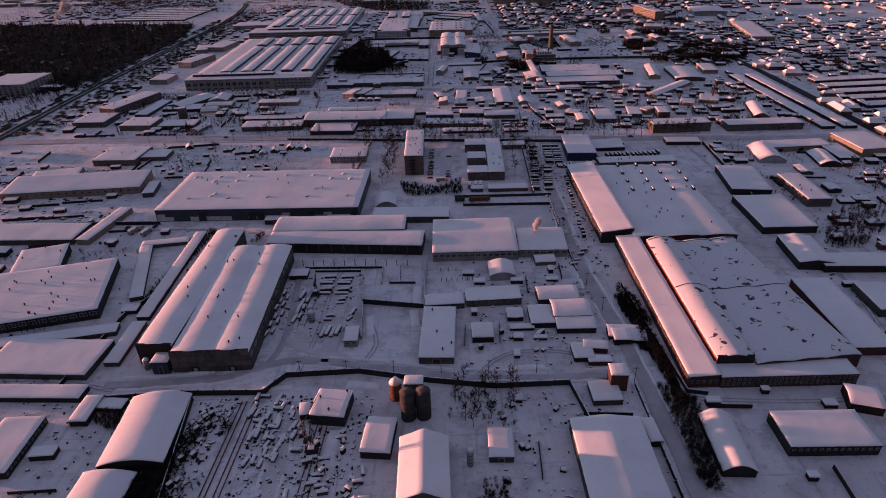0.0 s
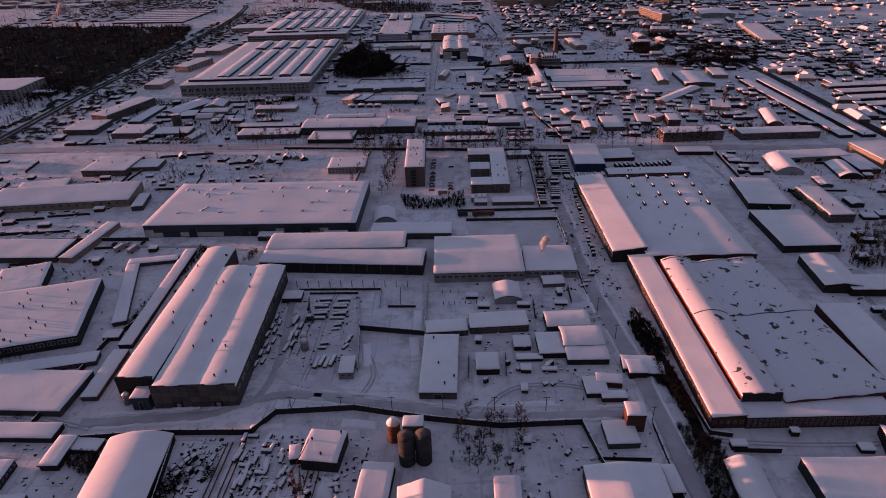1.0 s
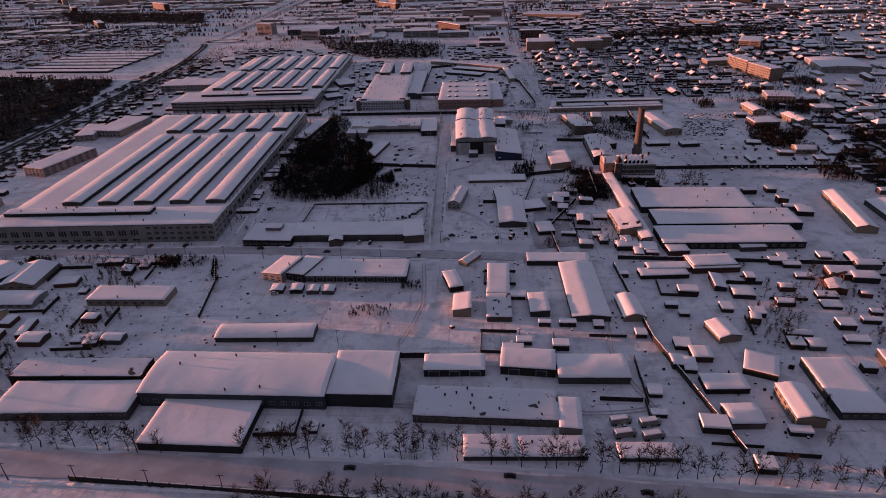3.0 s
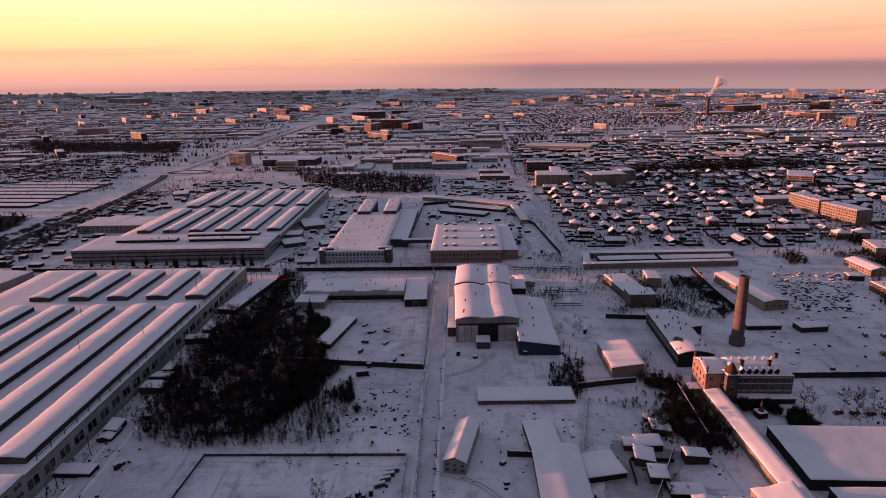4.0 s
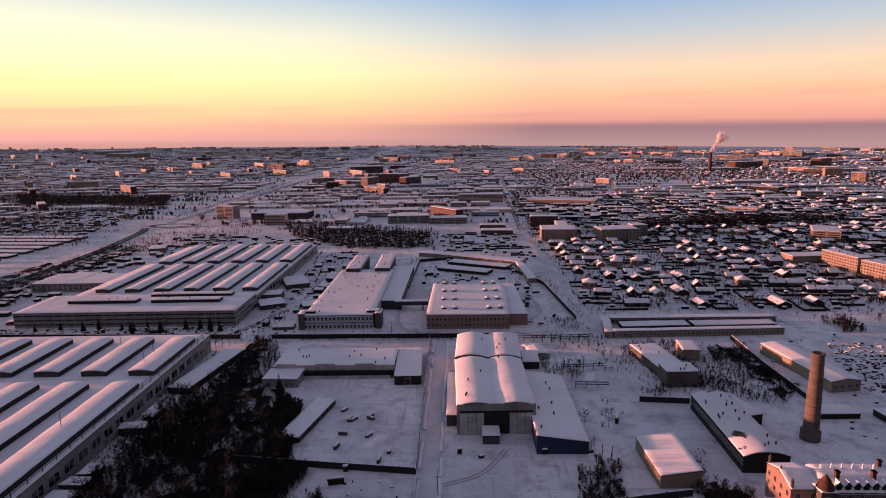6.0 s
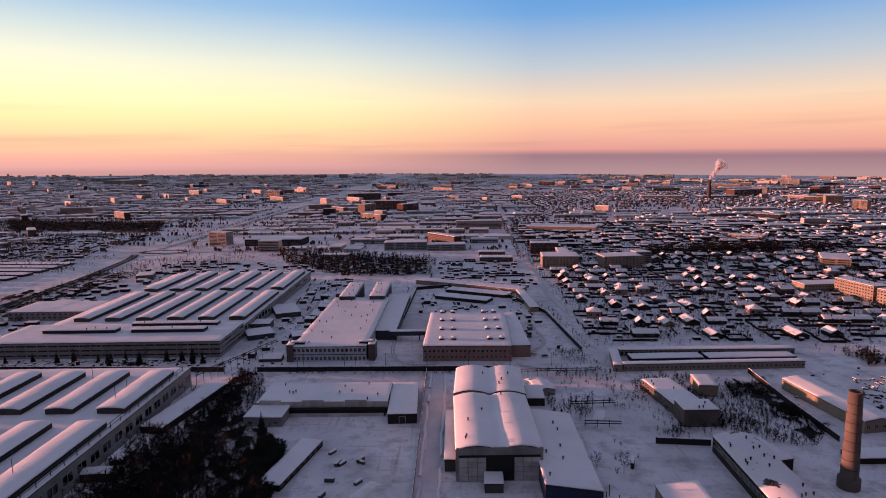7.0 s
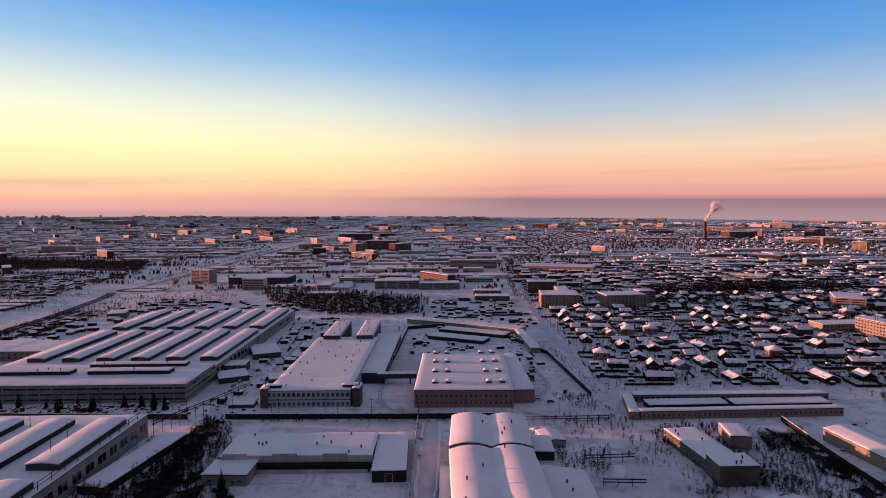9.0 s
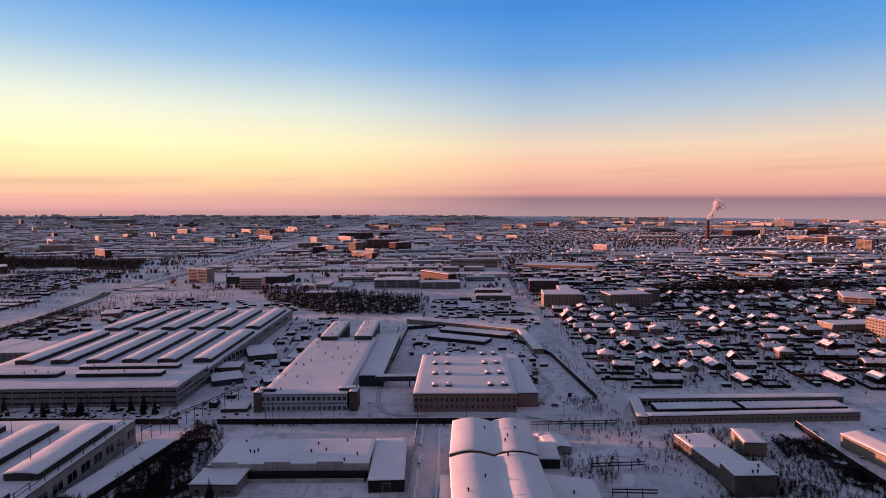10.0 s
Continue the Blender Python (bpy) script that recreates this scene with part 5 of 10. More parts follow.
building('arched_shed', 'tan arched hangar under winter snow', 'hangar', -43.82, 110.14, 2.96, 2.49, 3.7, 0.30, kind='barrel_x', rise=0.45, wall=LIT, snow=SNOW_PATCHY)
building('water_tower', 'square pale brick water tower', 'tower', -47.33, 106.16, 1.34, 1.11, 11.1, 1.90, wall=BRICK_LIGHT, wins=[('f', 1.3, 1.8, 1, 2, dict(single=1))])
building('office_block', 'low ochre office with windows under snow', 'office', -31.77, 113.58, 7.46, 2.46, -1.7, 0.65, wall=OCHRE, wins=[('f', 0.1, 0.6, 1, 9, dict(single=1))], vents=2)
building('garage_row', 'garage with a row of dark gates under snow', 'garage', -46.26, 101.49, 6.18, 3.44, 0.2, 0.60, wall=CONCRETE, wins=[('f', 0.05, 0.5, 1, 7, dict(share=0.6, tall=0.9, bars=0, single=1))], vents=2)
building('office_block', 'grey two-storey block with snow', 'office', -52.99, 101.96, 5.44, 4.74, -2.3, 0.85, wall=BRICK_LIGHT, wins=[('r', 0.1, 0.8, 2, 7, dict(single=1)), ('f', 0.1, 0.8, 2, 6, dict(single=1))], vents=3)
building('house', 'gabled pale house with snow roof', 'house', -41.73, 99.13, 1.57, 3.74, -17.1, 0.45, kind='gable_y', rise=0.35, wall=WHITE, wins=[('f', 0.1, 0.4, 1, 2, dict(single=1))])
building('store_building', 'long low store with tiny windows and snow', 'store', -29.37, 99.22, 9.97, 3.38, -0.0, 0.70, wall=CONCRETE, wins=[('f', 0.35, 0.6, 1, 30, dict(share=0.5))])
building('store_building', 'long store with patchy snow on its dark roof', 'store', -30.14, 102.31, 10.30, 2.20, -0.9, 0.95, wall=TIMBER, snow=SNOW_PATCHY, thick=0.03)
building('factory_hall', 'long hall with rounded snow roof and dark blue front', 'hall', -17.27, 101.07, 13.65, 4.80, -2.4, 1.20, kind='barrel_x', rise=0.25, wall=SLATE, vents=5, wins=[('f', 0.2, 0.8, 1, 16, dict(single=1))])
building('factory_hall', 'hall with open dark front and snow roof', 'hall', -8.07, 100.98, 4.72, 4.67, -2.4, 1.15, kind='shed_y', rise=0.2, wall=METAL)
building('yard_shed', 'square hall with flat snow roof', 'shed', -18.69, 97.16, 7.03, 5.30, -3.0, 0.65, wall=CONCRETE_DARK)
building('storage_shed', 'long shed with rounded snow roof', 'shed', -17.26, 107.47, 8.23, 1.98, -0.5, 0.45, kind='barrel_x', rise=0.2, wall=CONCRETE)
building('garage_block', 'garage block end with snow and pale wall', 'garage', -18.57, 118.16, 2.26, 3.75, -20.9, 0.75, kind='shed_x', rise=0.25, wall=WHITE, wins=[('f', 0.1, 0.65, 2, 3, dict(single=1))], vents=1)
building('garage_block', 'garage block with dark gates', 'garage', -16.34, 118.15, 2.10, 3.75, -21.0, 0.70, kind='shed_x', rise=0.2, wall=CONCRETE_DARK, door=2)
building('garage_block', 'long garage block with a row of gates and snow', 'garage', -10.98, 117.64, 9.89, 3.30, -2.2, 0.65, wall=CONCRETE_DARK, wins=[('f', 0.03, 0.55, 1, 10, dict(share=0.75, tall=0.95, bars=0, single=1))], vents=4)
building('storehouse', 'dark low storehouse with snow', 'store', -1.42, 102.83, 4.63, 1.91, -0.8, 0.60, wall=CONCRETE_DARK, door=3)
building('storehouse', 'dark shed with torn snow', 'shed', 4.19, 103.00, 4.08, 2.36, -6.6, 0.75, kind='barrel_x', rise=0.2, wall=TIMBER, door=2)
building('storage_shed', 'shed with rounded smooth snow', 'shed', 8.88, 102.22, 5.20, 2.75, -1.0, 0.60, kind='barrel_x', rise=0.25, wall=CONCRETE)
building('store_building', 'brick store with patchy snow and many vents', 'store', 0.77, 98.26, 9.90, 2.99, -3.7, 0.65, wall=BRICK_LIGHT, snow=SNOW_PATCHY, vents=8, wins=[('f', 0.2, 0.55, 1, 20)])
building('yard_shed', 'small pale block with snow', 'shed', 6.45, 97.20, 1.46, 2.93, -6.4, 0.65, wall=WHITE)
building('yard_shed', 'low shed with snow', 'shed', 0.92, 94.57, 3.45, 1.88, -0.1, 0.35, wall=CONCRETE)
building('yard_shed', 'low shed with snow and chimney', 'shed', 4.87, 94.48, 4.29, 1.76, -0.5, 0.35, wall=CONCRETE, vents=1)
building('yard_shed', 'low shed with snow behind the fence', 'shed', 10.89, 94.11, 3.80, 1.28, -0.3, 0.30, wall=CONCRETE)
building('apartment_block', 'five-storey narrow block with snowy roof', 'apartment', -4.82, 82.14, 2.49, 10.86, 1.0, 2.70, wall=BRICK_LIGHT, wins=[('l', 0.15, 2.6, 5, 16), ('r', 0.15, 2.6, 5, 16)], vents=9)

# E-shaped office
building('office_wing', 'two-storey long office wing with snow', 'office', 6.38, 80.81, 2.09, 13.33, -1.3, 1.15, wall=BRICK_LIGHT, wins=[('f', 0.1, 1.05, 2, 5), ('l', 0.1, 1.05, 2, 22)], vents=6)
building('office_wing', 'two-storey front office wing with windows', 'office', 3.78, 75.33, 2.67, 2.41, 0.3, 1.15, wall=BRICK_LIGHT, wins=[('f', 0.1, 1.05, 2, 8), ('b', 0.1, 1.05, 2, 8)])
building('office_wing', 'two-storey office wing with snow', 'office', 3.84, 80.61, 2.49, 2.47, -1.3, 1.15, wall=BRICK_LIGHT, wins=[('f', 0.1, 1.05, 2, 7)])
building('office_wing', 'two-storey office wing with snow', 'office', 3.94, 86.11, 3.08, 2.59, -1.6, 1.15, wall=BRICK_LIGHT, wins=[('f', 0.1, 1.05, 2, 7)])
building('yard_shed', 'small flat shed with snow', 'shed', 3.47, 71.23, 1.54, 1.44, -0.7, 0.40, wall=BRICK_LIGHT, door=1)
building('garage_row', 'low garage with snow and a middle step', 'garage', 7.40, 71.15, 4.99, 1.49, -0.7, 0.40, wall=BRICK_LIGHT)
building('office_block', 'low brick block with windows and snow', 'office', 9.77, 86.55, 3.39, 1.77, 1.4, 0.65, wall=BRICK_LIGHT, wins=[('f', 0.1, 0.6, 1, 7)])
building('yard_shed', 'long dark shed with snow', 'shed', 23.64, 86.59, 4.46, 1.99, 3.0, 0.50, wall=TIMBER)
building('yard_shed', 'dark shed with snow', 'shed', 34.74, 86.56, 4.92, 2.07, -3.7, 0.50, wall=TIMBER)
building('school', 'two-storey pale building with snow roof', 'office', -14.45, 83.86, 5.09, 4.05, 0.4, 0.90, wall=WHITE, wins=[('f', 0.1, 0.8, 2, 11)], vents=3)
building('store_building', 'brick store with snow roof', 'store', -43.82, 86.25, 3.90, 3.16, 1.1, 0.60, wall=BRICK_LIGHT, wins=[('r', 0.1, 0.5, 1, 6)])
building('store_building', 'two-storey brick building with snow roof', 'office', -48.70, 85.98, 6.32, 5.86, -2.1, 0.85, wall=BRICK_LIGHT, wins=[('f', 0.1, 0.75, 2, 10, dict(single=1))], vents=3)

# sunlit quarter east of the street
building('yard_shed', 'long shed with snow', 'shed', 18.46, 116.48, 4.57, 1.41, 1.6, 0.40, wall=TIMBER)
building('workshop', 'workshop with snow under winter snow', 'workshop', 23.61, 118.05, 4.53, 2.68, 1.7, 0.55, wall=BRICK)
building('house', 'small gabled house lit by the sun', 'house', 20.43, 106.89, 1.93, 2.34, 10.5, 0.50, kind='gable_y', rise=0.25, wall=OCHRE)
building('yard_shed', 'flat shed with snow', 'shed', 18.07, 100.47, 3.07, 1.65, 0.1, 0.45, wall=TIMBER)
building('house', 'house with snow roof', 'house', 18.03, 97.13, 2.23, 1.89, 0.9, 0.50, kind='gable_x', rise=0.2, wall=BRICK_LIGHT)
building('house', 'ochre house with sunlit wall and snow roof', 'house', 22.16, 97.95, 1.98, 3.43, -2.1, 0.85, kind='gable_y', rise=0.2, wall=OCHRE, wins=[('l', 0.1, 0.75, 2, 5, dict(single=1))])
building('yard_shed', 'flat shed with snow', 'shed', 21.59, 102.49, 2.34, 2.44, -25.1, 0.50, wall=TIMBER)
building('workshop', 'long workshop with snow roof', 'workshop', 26.12, 99.85, 3.21, 5.84, -2.0, 0.65, wall=CONCRETE, wins=[('f', 0.1, 0.5, 1, 5, dict(single=1))])
building('workshop', 'workshop with snow roof', 'workshop', 31.66, 101.52, 2.25, 4.28, -8.1, 0.60, wall=CONCRETE, wins=[('f', 0.1, 0.5, 1, 4, dict(single=1))])
building('house', 'tall house with sunlit wall', 'house', 34.17, 102.02, 2.55, 1.51, 35.2, 0.80, wall=OCHRE, wins=[('l', 0.1, 0.7, 2, 4)])
building('apartment_block', 'red brick block with sunlit side', 'apartment', 35.93, 99.90, 1.91, 3.46, -6.5, 1.15, wall=BRICK, wins=[('l', 0.1, 1.1, 3, 6, dict(single=1)), ('f', 0.1, 1.1, 3, 4)])
building('office_block', 'long three-storey brick block with window rows', 'office', 36.30, 92.66, 9.06, 2.59, 2.1, 1.40, wall=BRICK_LIGHT, wins=[('f', 0.1, 1.3, 3, 18), ('l', 0.1, 1.3, 3, 4, dict(single=1))])
building('office_block', 'long lower block with windows and snow', 'office', 49.27, 92.66, 11.70, 2.80, 0.6, 1.00, wall=BRICK_LIGHT, wins=[('f', 0.1, 0.9, 2, 14, dict(single=1))])
building('arched_shed', 'arched hall with sunlit snow', 'hall', 52.07, 100.38, 2.29, 7.62, -13.7, 0.50, kind='barrel_y', rise=0.5, wall=CONCRETE)
building('workshop', 'long shed with sunlit front', 'workshop', 42.27, 115.72, 2.31, 13.22, -46.7, 0.55, kind='gable_y', rise=0.2, wall=OCHRE)
building('workshop', 'boiler house with snow', 'workshop', 47.08, 108.39, 3.13, 4.07, -19.8, 0.60, wall=OCHRE, wins=[('f', 0.1, 0.5, 1, 5, dict(single=1))])
building('workshop', 'low annex with snow', 'workshop', 42.68, 106.89, 2.29, 3.12, -20.5, 0.50, wall=OCHRE)

# yards north of the street
building('house', 'gabled two-storey house with snow', 'house', -1.06, 135.23, 1.51, 5.00, -12.6, 0.85, kind='gable_y', rise=0.35, wall=WHITE, wins=[('f', 0.1, 0.8, 2, 3)])
building('workshop', 'gabled workshop with snow roof', 'workshop', 5.13, 131.25, 3.11, 7.45, -1.0, 0.60, kind='gable_y', rise=0.2, wall=CONCRETE)
building('yard_shed', 'shed with snow roof', 'shed', 4.55, 136.52, 2.11, 3.20, 4.0, 0.55, wall=CONCRETE)
building('yard_shed', 'long low snowed-up shed', 'shed', 4.13, 142.43, 7.63, 2.10, 0.0, 0.30, wall=BRICK_LIGHT)
building('yard_shed', 'dark shed with snow', 'shed', 7.87, 133.12, 2.64, 2.52, 10.3, 0.40, wall=TIMBER)
building('yard_shed', 'shed with snow under winter snow', 'shed', 8.50, 126.64, 1.79, 2.50, 5.2, 0.50, wall=TIMBER)
building('house', 'small timber house with sunlit gable and snow', 'house', 0.08, 119.96, 1.04, 2.47, -37.1, 0.35, kind='gable_y', rise=0.3, wall=OCHRE)
building('yard_shed', 'narrow shed with snow', 'shed', -1.64, 115.47, 1.31, 3.08, 14.7, 0.55, wall=TIMBER)
building('workshop', 'long workshop with flat snow', 'workshop', 2.69, 115.73, 2.08, 5.59, -3.9, 0.45, wall=CONCRETE)
building('workshop', 'workshop with patchy snow', 'workshop', 2.46, 110.85, 2.12, 3.75, -1.9, 0.50, wall=CONCRETE, snow=SNOW_PATCHY, vents=3)
building('house', 'shed with sunlit snow roof', 'shed', -0.76, 111.15, 1.59, 2.66, -2.2, 0.65, kind='shed_x', rise=0.3, wall=OCHRE)
building('yard_shed', 'flat container shed with sunlit snow', 'shed', 5.97, 111.14, 1.68, 3.04, -0.6, 0.55, kind='shed_x', rise=0.12, wall=CONCRETE)
building('storage_shed', 'long low shed with snow', 'shed', 8.86, 119.51, 6.12, 1.75, -2.2, 0.50, wall=CONCRETE_DARK)
building('storage_shed', 'long low shed with smooth deep snow', 'shed', 10.31, 113.59, 3.26, 9.48, -1.2, 0.50, kind='gable_y', rise=0.16, wall=CONCRETE)
building('arched_shed', 'arched shed with sunlit snow', 'shed', 13.84, 110.49, 1.90, 3.43, 1.0, 0.40, kind='barrel_y', rise=0.35, wall=OCHRE)
building('store_building', 'ochre annex with sunlit wall', 'annex', 18.66, 132.3, 1.16, 19.0, 0.2, 0.75, kind='shed_x', rise=0.2, wall=OCHRE, wins=[('f', 0.2, 0.6, 1, 2, dict(single=1))])
building('store_building', 'wide ochre annex with snow heaps', 'annex', 17.40, 127.28, 2.43, 5.16, 2.4, 0.90, kind='shed_x', rise=0.35, bumps=0.12, wall=OCHRE, wins=[('l', 0.2, 0.7, 1, 6, dict(single=1))])
building('factory_hall', 'broad flat hall under smooth snow', 'hall', 26.71, 133.47, 12.71, 5.93, -2.6, 0.75, wall=CONCRETE_DARK, vents=4)
building('factory_hall', 'broad flat hall under smooth snow', 'hall', 28.45, 127.77, 15.42, 3.91, -1.4, 0.85, wall=CONCRETE_DARK, vents=5)
building('factory_hall', 'broad flat hall with dark front', 'hall', 27.25, 123.52, 14.33, 4.00, -1.2, 0.75, wall=CONCRETE_DARK, vents=3, wins=[('f', 0.1, 0.6, 1, 16, dict(single=1))])
building('yard_shed', 'brick shed with sunlit end', 'shed', 19.18, 117.51, 4.03, 1.15, 0.0, 0.50, wall=BRICK, wins=[('f', 0.1, 0.4, 1, 6, dict(single=1))])
building('workshop', 'brick workshop with sunlit end', 'workshop', 23.59, 118.00, 4.27, 1.95, 2.5, 0.70, wall=BRICK_LIGHT, wins=[('f', 0.1, 0.55, 1, 8)])
building('yard_shed', 'annex with snow under winter snow', 'shed', 21.22, 121.05, 2.10, 1.63, 2.9, 0.55, wall=BRICK)
building('yard_shed', 'low block with snow', 'shed', 28.92, 121.45, 2.58, 1.12, 2.2, 0.50, wall=CONCRETE)

# halls round the chimney
building('workshop_hall', 'tall hall under two snow waves with open dark front', 'hall', 1.69, 158.01, 6.11, 9.81, 0.3, 2.30, kind='waves_y', rise=0.3, n=2, wall=WHITE, vents=5)
building('workshop_hall', 'rear hall under two snow waves', 'hall', 1.86, 166.52, 6.15, 6.50, -2.7, 2.35, kind='waves_y', rise=0.3, n=2, wall=WHITE, vents=4)
building('blue_shed', 'dark blue lean-to hall with snow roof', 'shed', 6.38, 156.06, 3.75, 12.25, -0.8, 0.95, kind='shed_l', rise=0.5, wall=BLUE, vents=6)
building('canopy_hut', 'small hut before the open hall', 'hut', 1.24, 152.53, 1.27, 2.04, -1.8, 0.65, wall=CONCRETE)
# its nearly unbroken window row stands in for a recess in shadow
building('store_building', 'long panel-walled store with a dark band and snow', 'store', -13.21, 167.47, 11.77, 4.84, -0.6, 1.00, wall=WHITE, vents=10, wins=[('f', 0.1, 0.5, 1, 8, dict(share=0.97, tall=0.95, bars=5, single=1))])
building('yard_shed', 'white block with snow', 'shed', -17.76, 163.79, 3.34, 2.65, -2.0, 0.80, wall=WHITE, wins=[('f', 0.15, 0.5, 1, 3, dict(share=0.3, single=1))])
building('yard_shed', 'block with dark gates and snow', 'shed', -5.95, 166.48, 2.50, 7.50, 1.6, 0.85, wall=CONCRETE_DARK, door=1)
building('yard_shed', 'long low shed with snow', 'shed', -13.52, 155.52, 1.72, 6.92, -13.3, 0.45, wall=TIMBER, wins=[('r', 0.1, 0.4, 1, 8, dict(single=1))])
building('pink_hall', 'pink two-storey hall with roof lights and snow', 'hall', 0.53, 186.63, 9.94, 15.20, -1.9, 1.75, wall=PINK, wins=[('f', 0.15, 1.5, 2, 20, dict(share=0.5, tall=0.5))])
building('pink_hall', 'lower pink side hall with snow', 'hall', 6.43, 187.90, 2.11, 15.22, 0.6, 1.35, wall=PINK)
building('office_hall', 'white hall front with blue window bands', 'hall', -15.26, 192.14, 8.43, 24.98, -0.6, 1.70, wall=PALE_BLUE, vents=22, wins=[('f', 1.0, 1.52, 1, 17, dict(share=0.66, tall=0.8, bars=2, single=1)), ('f', 0.66, 0.86, 1, 34, dict(share=0.7, tall=0.7, bars=0)), ('f', 0.06, 0.56, 1, 17, dict(share=0.62, tall=0.8, bars=2, single=1))])
for x in (-19.85, -10.55):
    building('stair_block', 'grey stair block at the corner of the white hall', 'stair block', x, 180.5, 0.75, 1.9, -0.6, 1.92, wall=BRICK_LIGHT, vents=1)
    building('roof_house', 'dark low roof house on the stair block', 'roof structure', x + (0.75 if x < -15 else -0.75), 180.6, 1.5, 0.5, -0.6, 2.02, wall=CONCRETE_DARK)
building('yard_shed', 'low blue shed beside the white hall', 'shed', -20.9, 189.6, 2.6, 2.6, 20, 0.5, wall=SLATE)
building('office_hall', 'side hall with snow roof', 'hall', -9.93, 198.53, 3.41, 21.70, -1.4, 1.20, wall=SLATE)
building('office_block', 'tall pale end block', 'office', 19.18, 162.43, 2.87, 2.20, 0.7, 1.50, wall=BRICK_LIGHT, vents=3)
building('office_block', 'long two-storey block with snow', 'office', 18.84, 166.81, 2.75, 6.85, 7.5, 0.95, wall=BRICK_LIGHT, wins=[('l', 0.15, 0.85, 2, 12, dict(single=1))], vents=3)
building('brick_tower', 'square tower block with sunlit wall', 'tower', 22.72, 169.31, 1.71, 2.95, -7.2, 1.10, wall=OCHRE)
building('garage', 'ochre garage block with sunlit walls', 'garage', 13.15, 148.07, 2.71, 5.14, 0.6, 0.90, kind='shed_x', rise=0.32, wall=OCHRE)
building('boiler_house', 'long boiler house with arched snow roof', 'hall', 19.71, 152.14, 3.09, 9.92, -1.8, 1.20, kind='barrel_y', rise=0.32, wall=CONCRETE_DARK, snow=SNOW_PATCHY, wins=[('l', 0.3, 1.1, 1, 18, dict(share=0.8, single=1))], vents=16)
building('boiler_house', 'side wing of the boiler house', 'annex', 21.70, 155.67, 1.46, 3.47, 12.2, 0.85, wall=CONCRETE_DARK)
building('workshop', 'long ochre hall with sunlit snow', 'hall', 32.43, 164.91, 2.81, 10.00, 7.0, 1.00, kind='gable_y', rise=0.2, wall=OCHRE, wins=[('f', 0.2, 0.8, 1, 4, dict(single=1))])
building('yard_shed', 'low shed with snow', 'shed', 29.32, 155.68, 3.38, 1.54, 0.2, 0.40, wall=TIMBER)
building('yard_shed', 'low shed with snow', 'shed', 33.81, 154.89, 2.71, 1.47, 5.0, 0.50, wall=CONCRETE_DARK)

# garage court and lanes
building('garage_row', 'long garage row with snow', 'garage', 26.34, 175.66, 19.28, 0.88, 1.1, 0.75, wall=OCHRE, wins=[('f', 0.1, 0.6, 1, 40, dict(share=0.5))])
building('garage_row', 'garage row with sunlit wall', 'garage', 16.55, 177.72, 0.91, 5.60, -9.9, 0.75, wall=OCHRE)
building('garage_row', 'long rear garage row', 'garage', 27.48, 180.38, 19.71, 1.05, -0.7, 0.75, wall=OCHRE, wins=[('f', 0.05, 0.6, 1, 36, dict(share=0.7, tall=0.9, bars=0))])
building('garage_row', 'inner garage row under winter snow', 'garage', 22.28, 178.52, 7.87, 1.79, 1.4, 0.50, wall=CONCRETE_DARK)
building('garage_row', 'inner garage row under winter snow', 'garage', 31.57, 178.51, 9.57, 1.82, 0.8, 0.50, wall=CONCRETE_DARK)
building('garage_row', 'long curving garage row with sunlit snow', 'garage', -2.85, 222.36, 9.83, 2.74, -27.0, 0.70, wall=OCHRE)
building('garage_row', 'long curving garage row with sunlit snow', 'garage', 6.38, 217.45, 10.73, 2.94, -30.5, 0.70, wall=OCHRE)
building('garage_row', 'garage row with snow', 'garage', 10.62, 207.33, 1.34, 12.47, 3.0, 0.70, wall=OCHRE)
building('garage_row', 'inner garages with snow', 'garage', 0.70, 209.89, 9.10, 2.78, -27.3, 0.50, wall=CONCRETE_DARK)
building('garage_row', 'inner garages with snow', 'garage', 3.32, 214.20, 11.27, 2.64, -26.9, 0.50, wall=CONCRETE_DARK)

# apartment blocks
building('apartment_block', 'five-storey panel block with snow roof', 'apartment', 21.81, 240.64, 7.53, 6.25, -4.6, 2.50, wall=OCHRE, wins=[('f', 0.2, 2.4, 5, 11, dict(share=0.5, tall=0.5))], eave=False)
building('apartment_block', 'five-storey panel block with sunlit side', 'apartment', 23.51, 245.69, 2.61, 9.82, -5.5, 2.50, wall=OCHRE, wins=[('l', 0.2, 2.4, 5, 9, dict(share=0.5, tall=0.5))], eave=False)
building('apartment_block', 'five-storey brick block under winter snow', 'apartment', 21.64, 260.16, 6.74, 3.03, -5.4, 2.50, wall=BRICK, wins=[('f', 0.2, 2.4, 5, 2, dict(share=0.8, bars=4))], eave=False)
building('apartment_block', 'five-storey panel block with snow roof', 'apartment', 34.02, 239.17, 8.19, 5.15, 5.8, 2.50, wall=OCHRE, wins=[('f', 0.2, 2.4, 5, 11, dict(share=0.5, tall=0.5))], eave=False)
building('apartment_block', 'five-storey block with sunlit side', 'apartment', 39.94, 243.32, 3.39, 3.00, 9.0, 2.50, wall=OCHRE, wins=[('l', 0.2, 2.4, 5, 2, dict(share=0.8, bars=4)), ('f', 0.2, 2.4, 5, 2, dict(share=0.8, bars=4))], eave=False)
building('apartment_block', 'long sunlit five-storey block with balconies', 'apartment', 63.27, 207.34, 7.42, 2.95, -80.4, 2.60, wall=OCHRE, wins=[('f', 0.2, 2.5, 5, 14, dict(share=0.62, tall=0.6)), ('r', 0.2, 2.5, 5, 4, dict(share=0.4, tall=0.5))], vents=6)
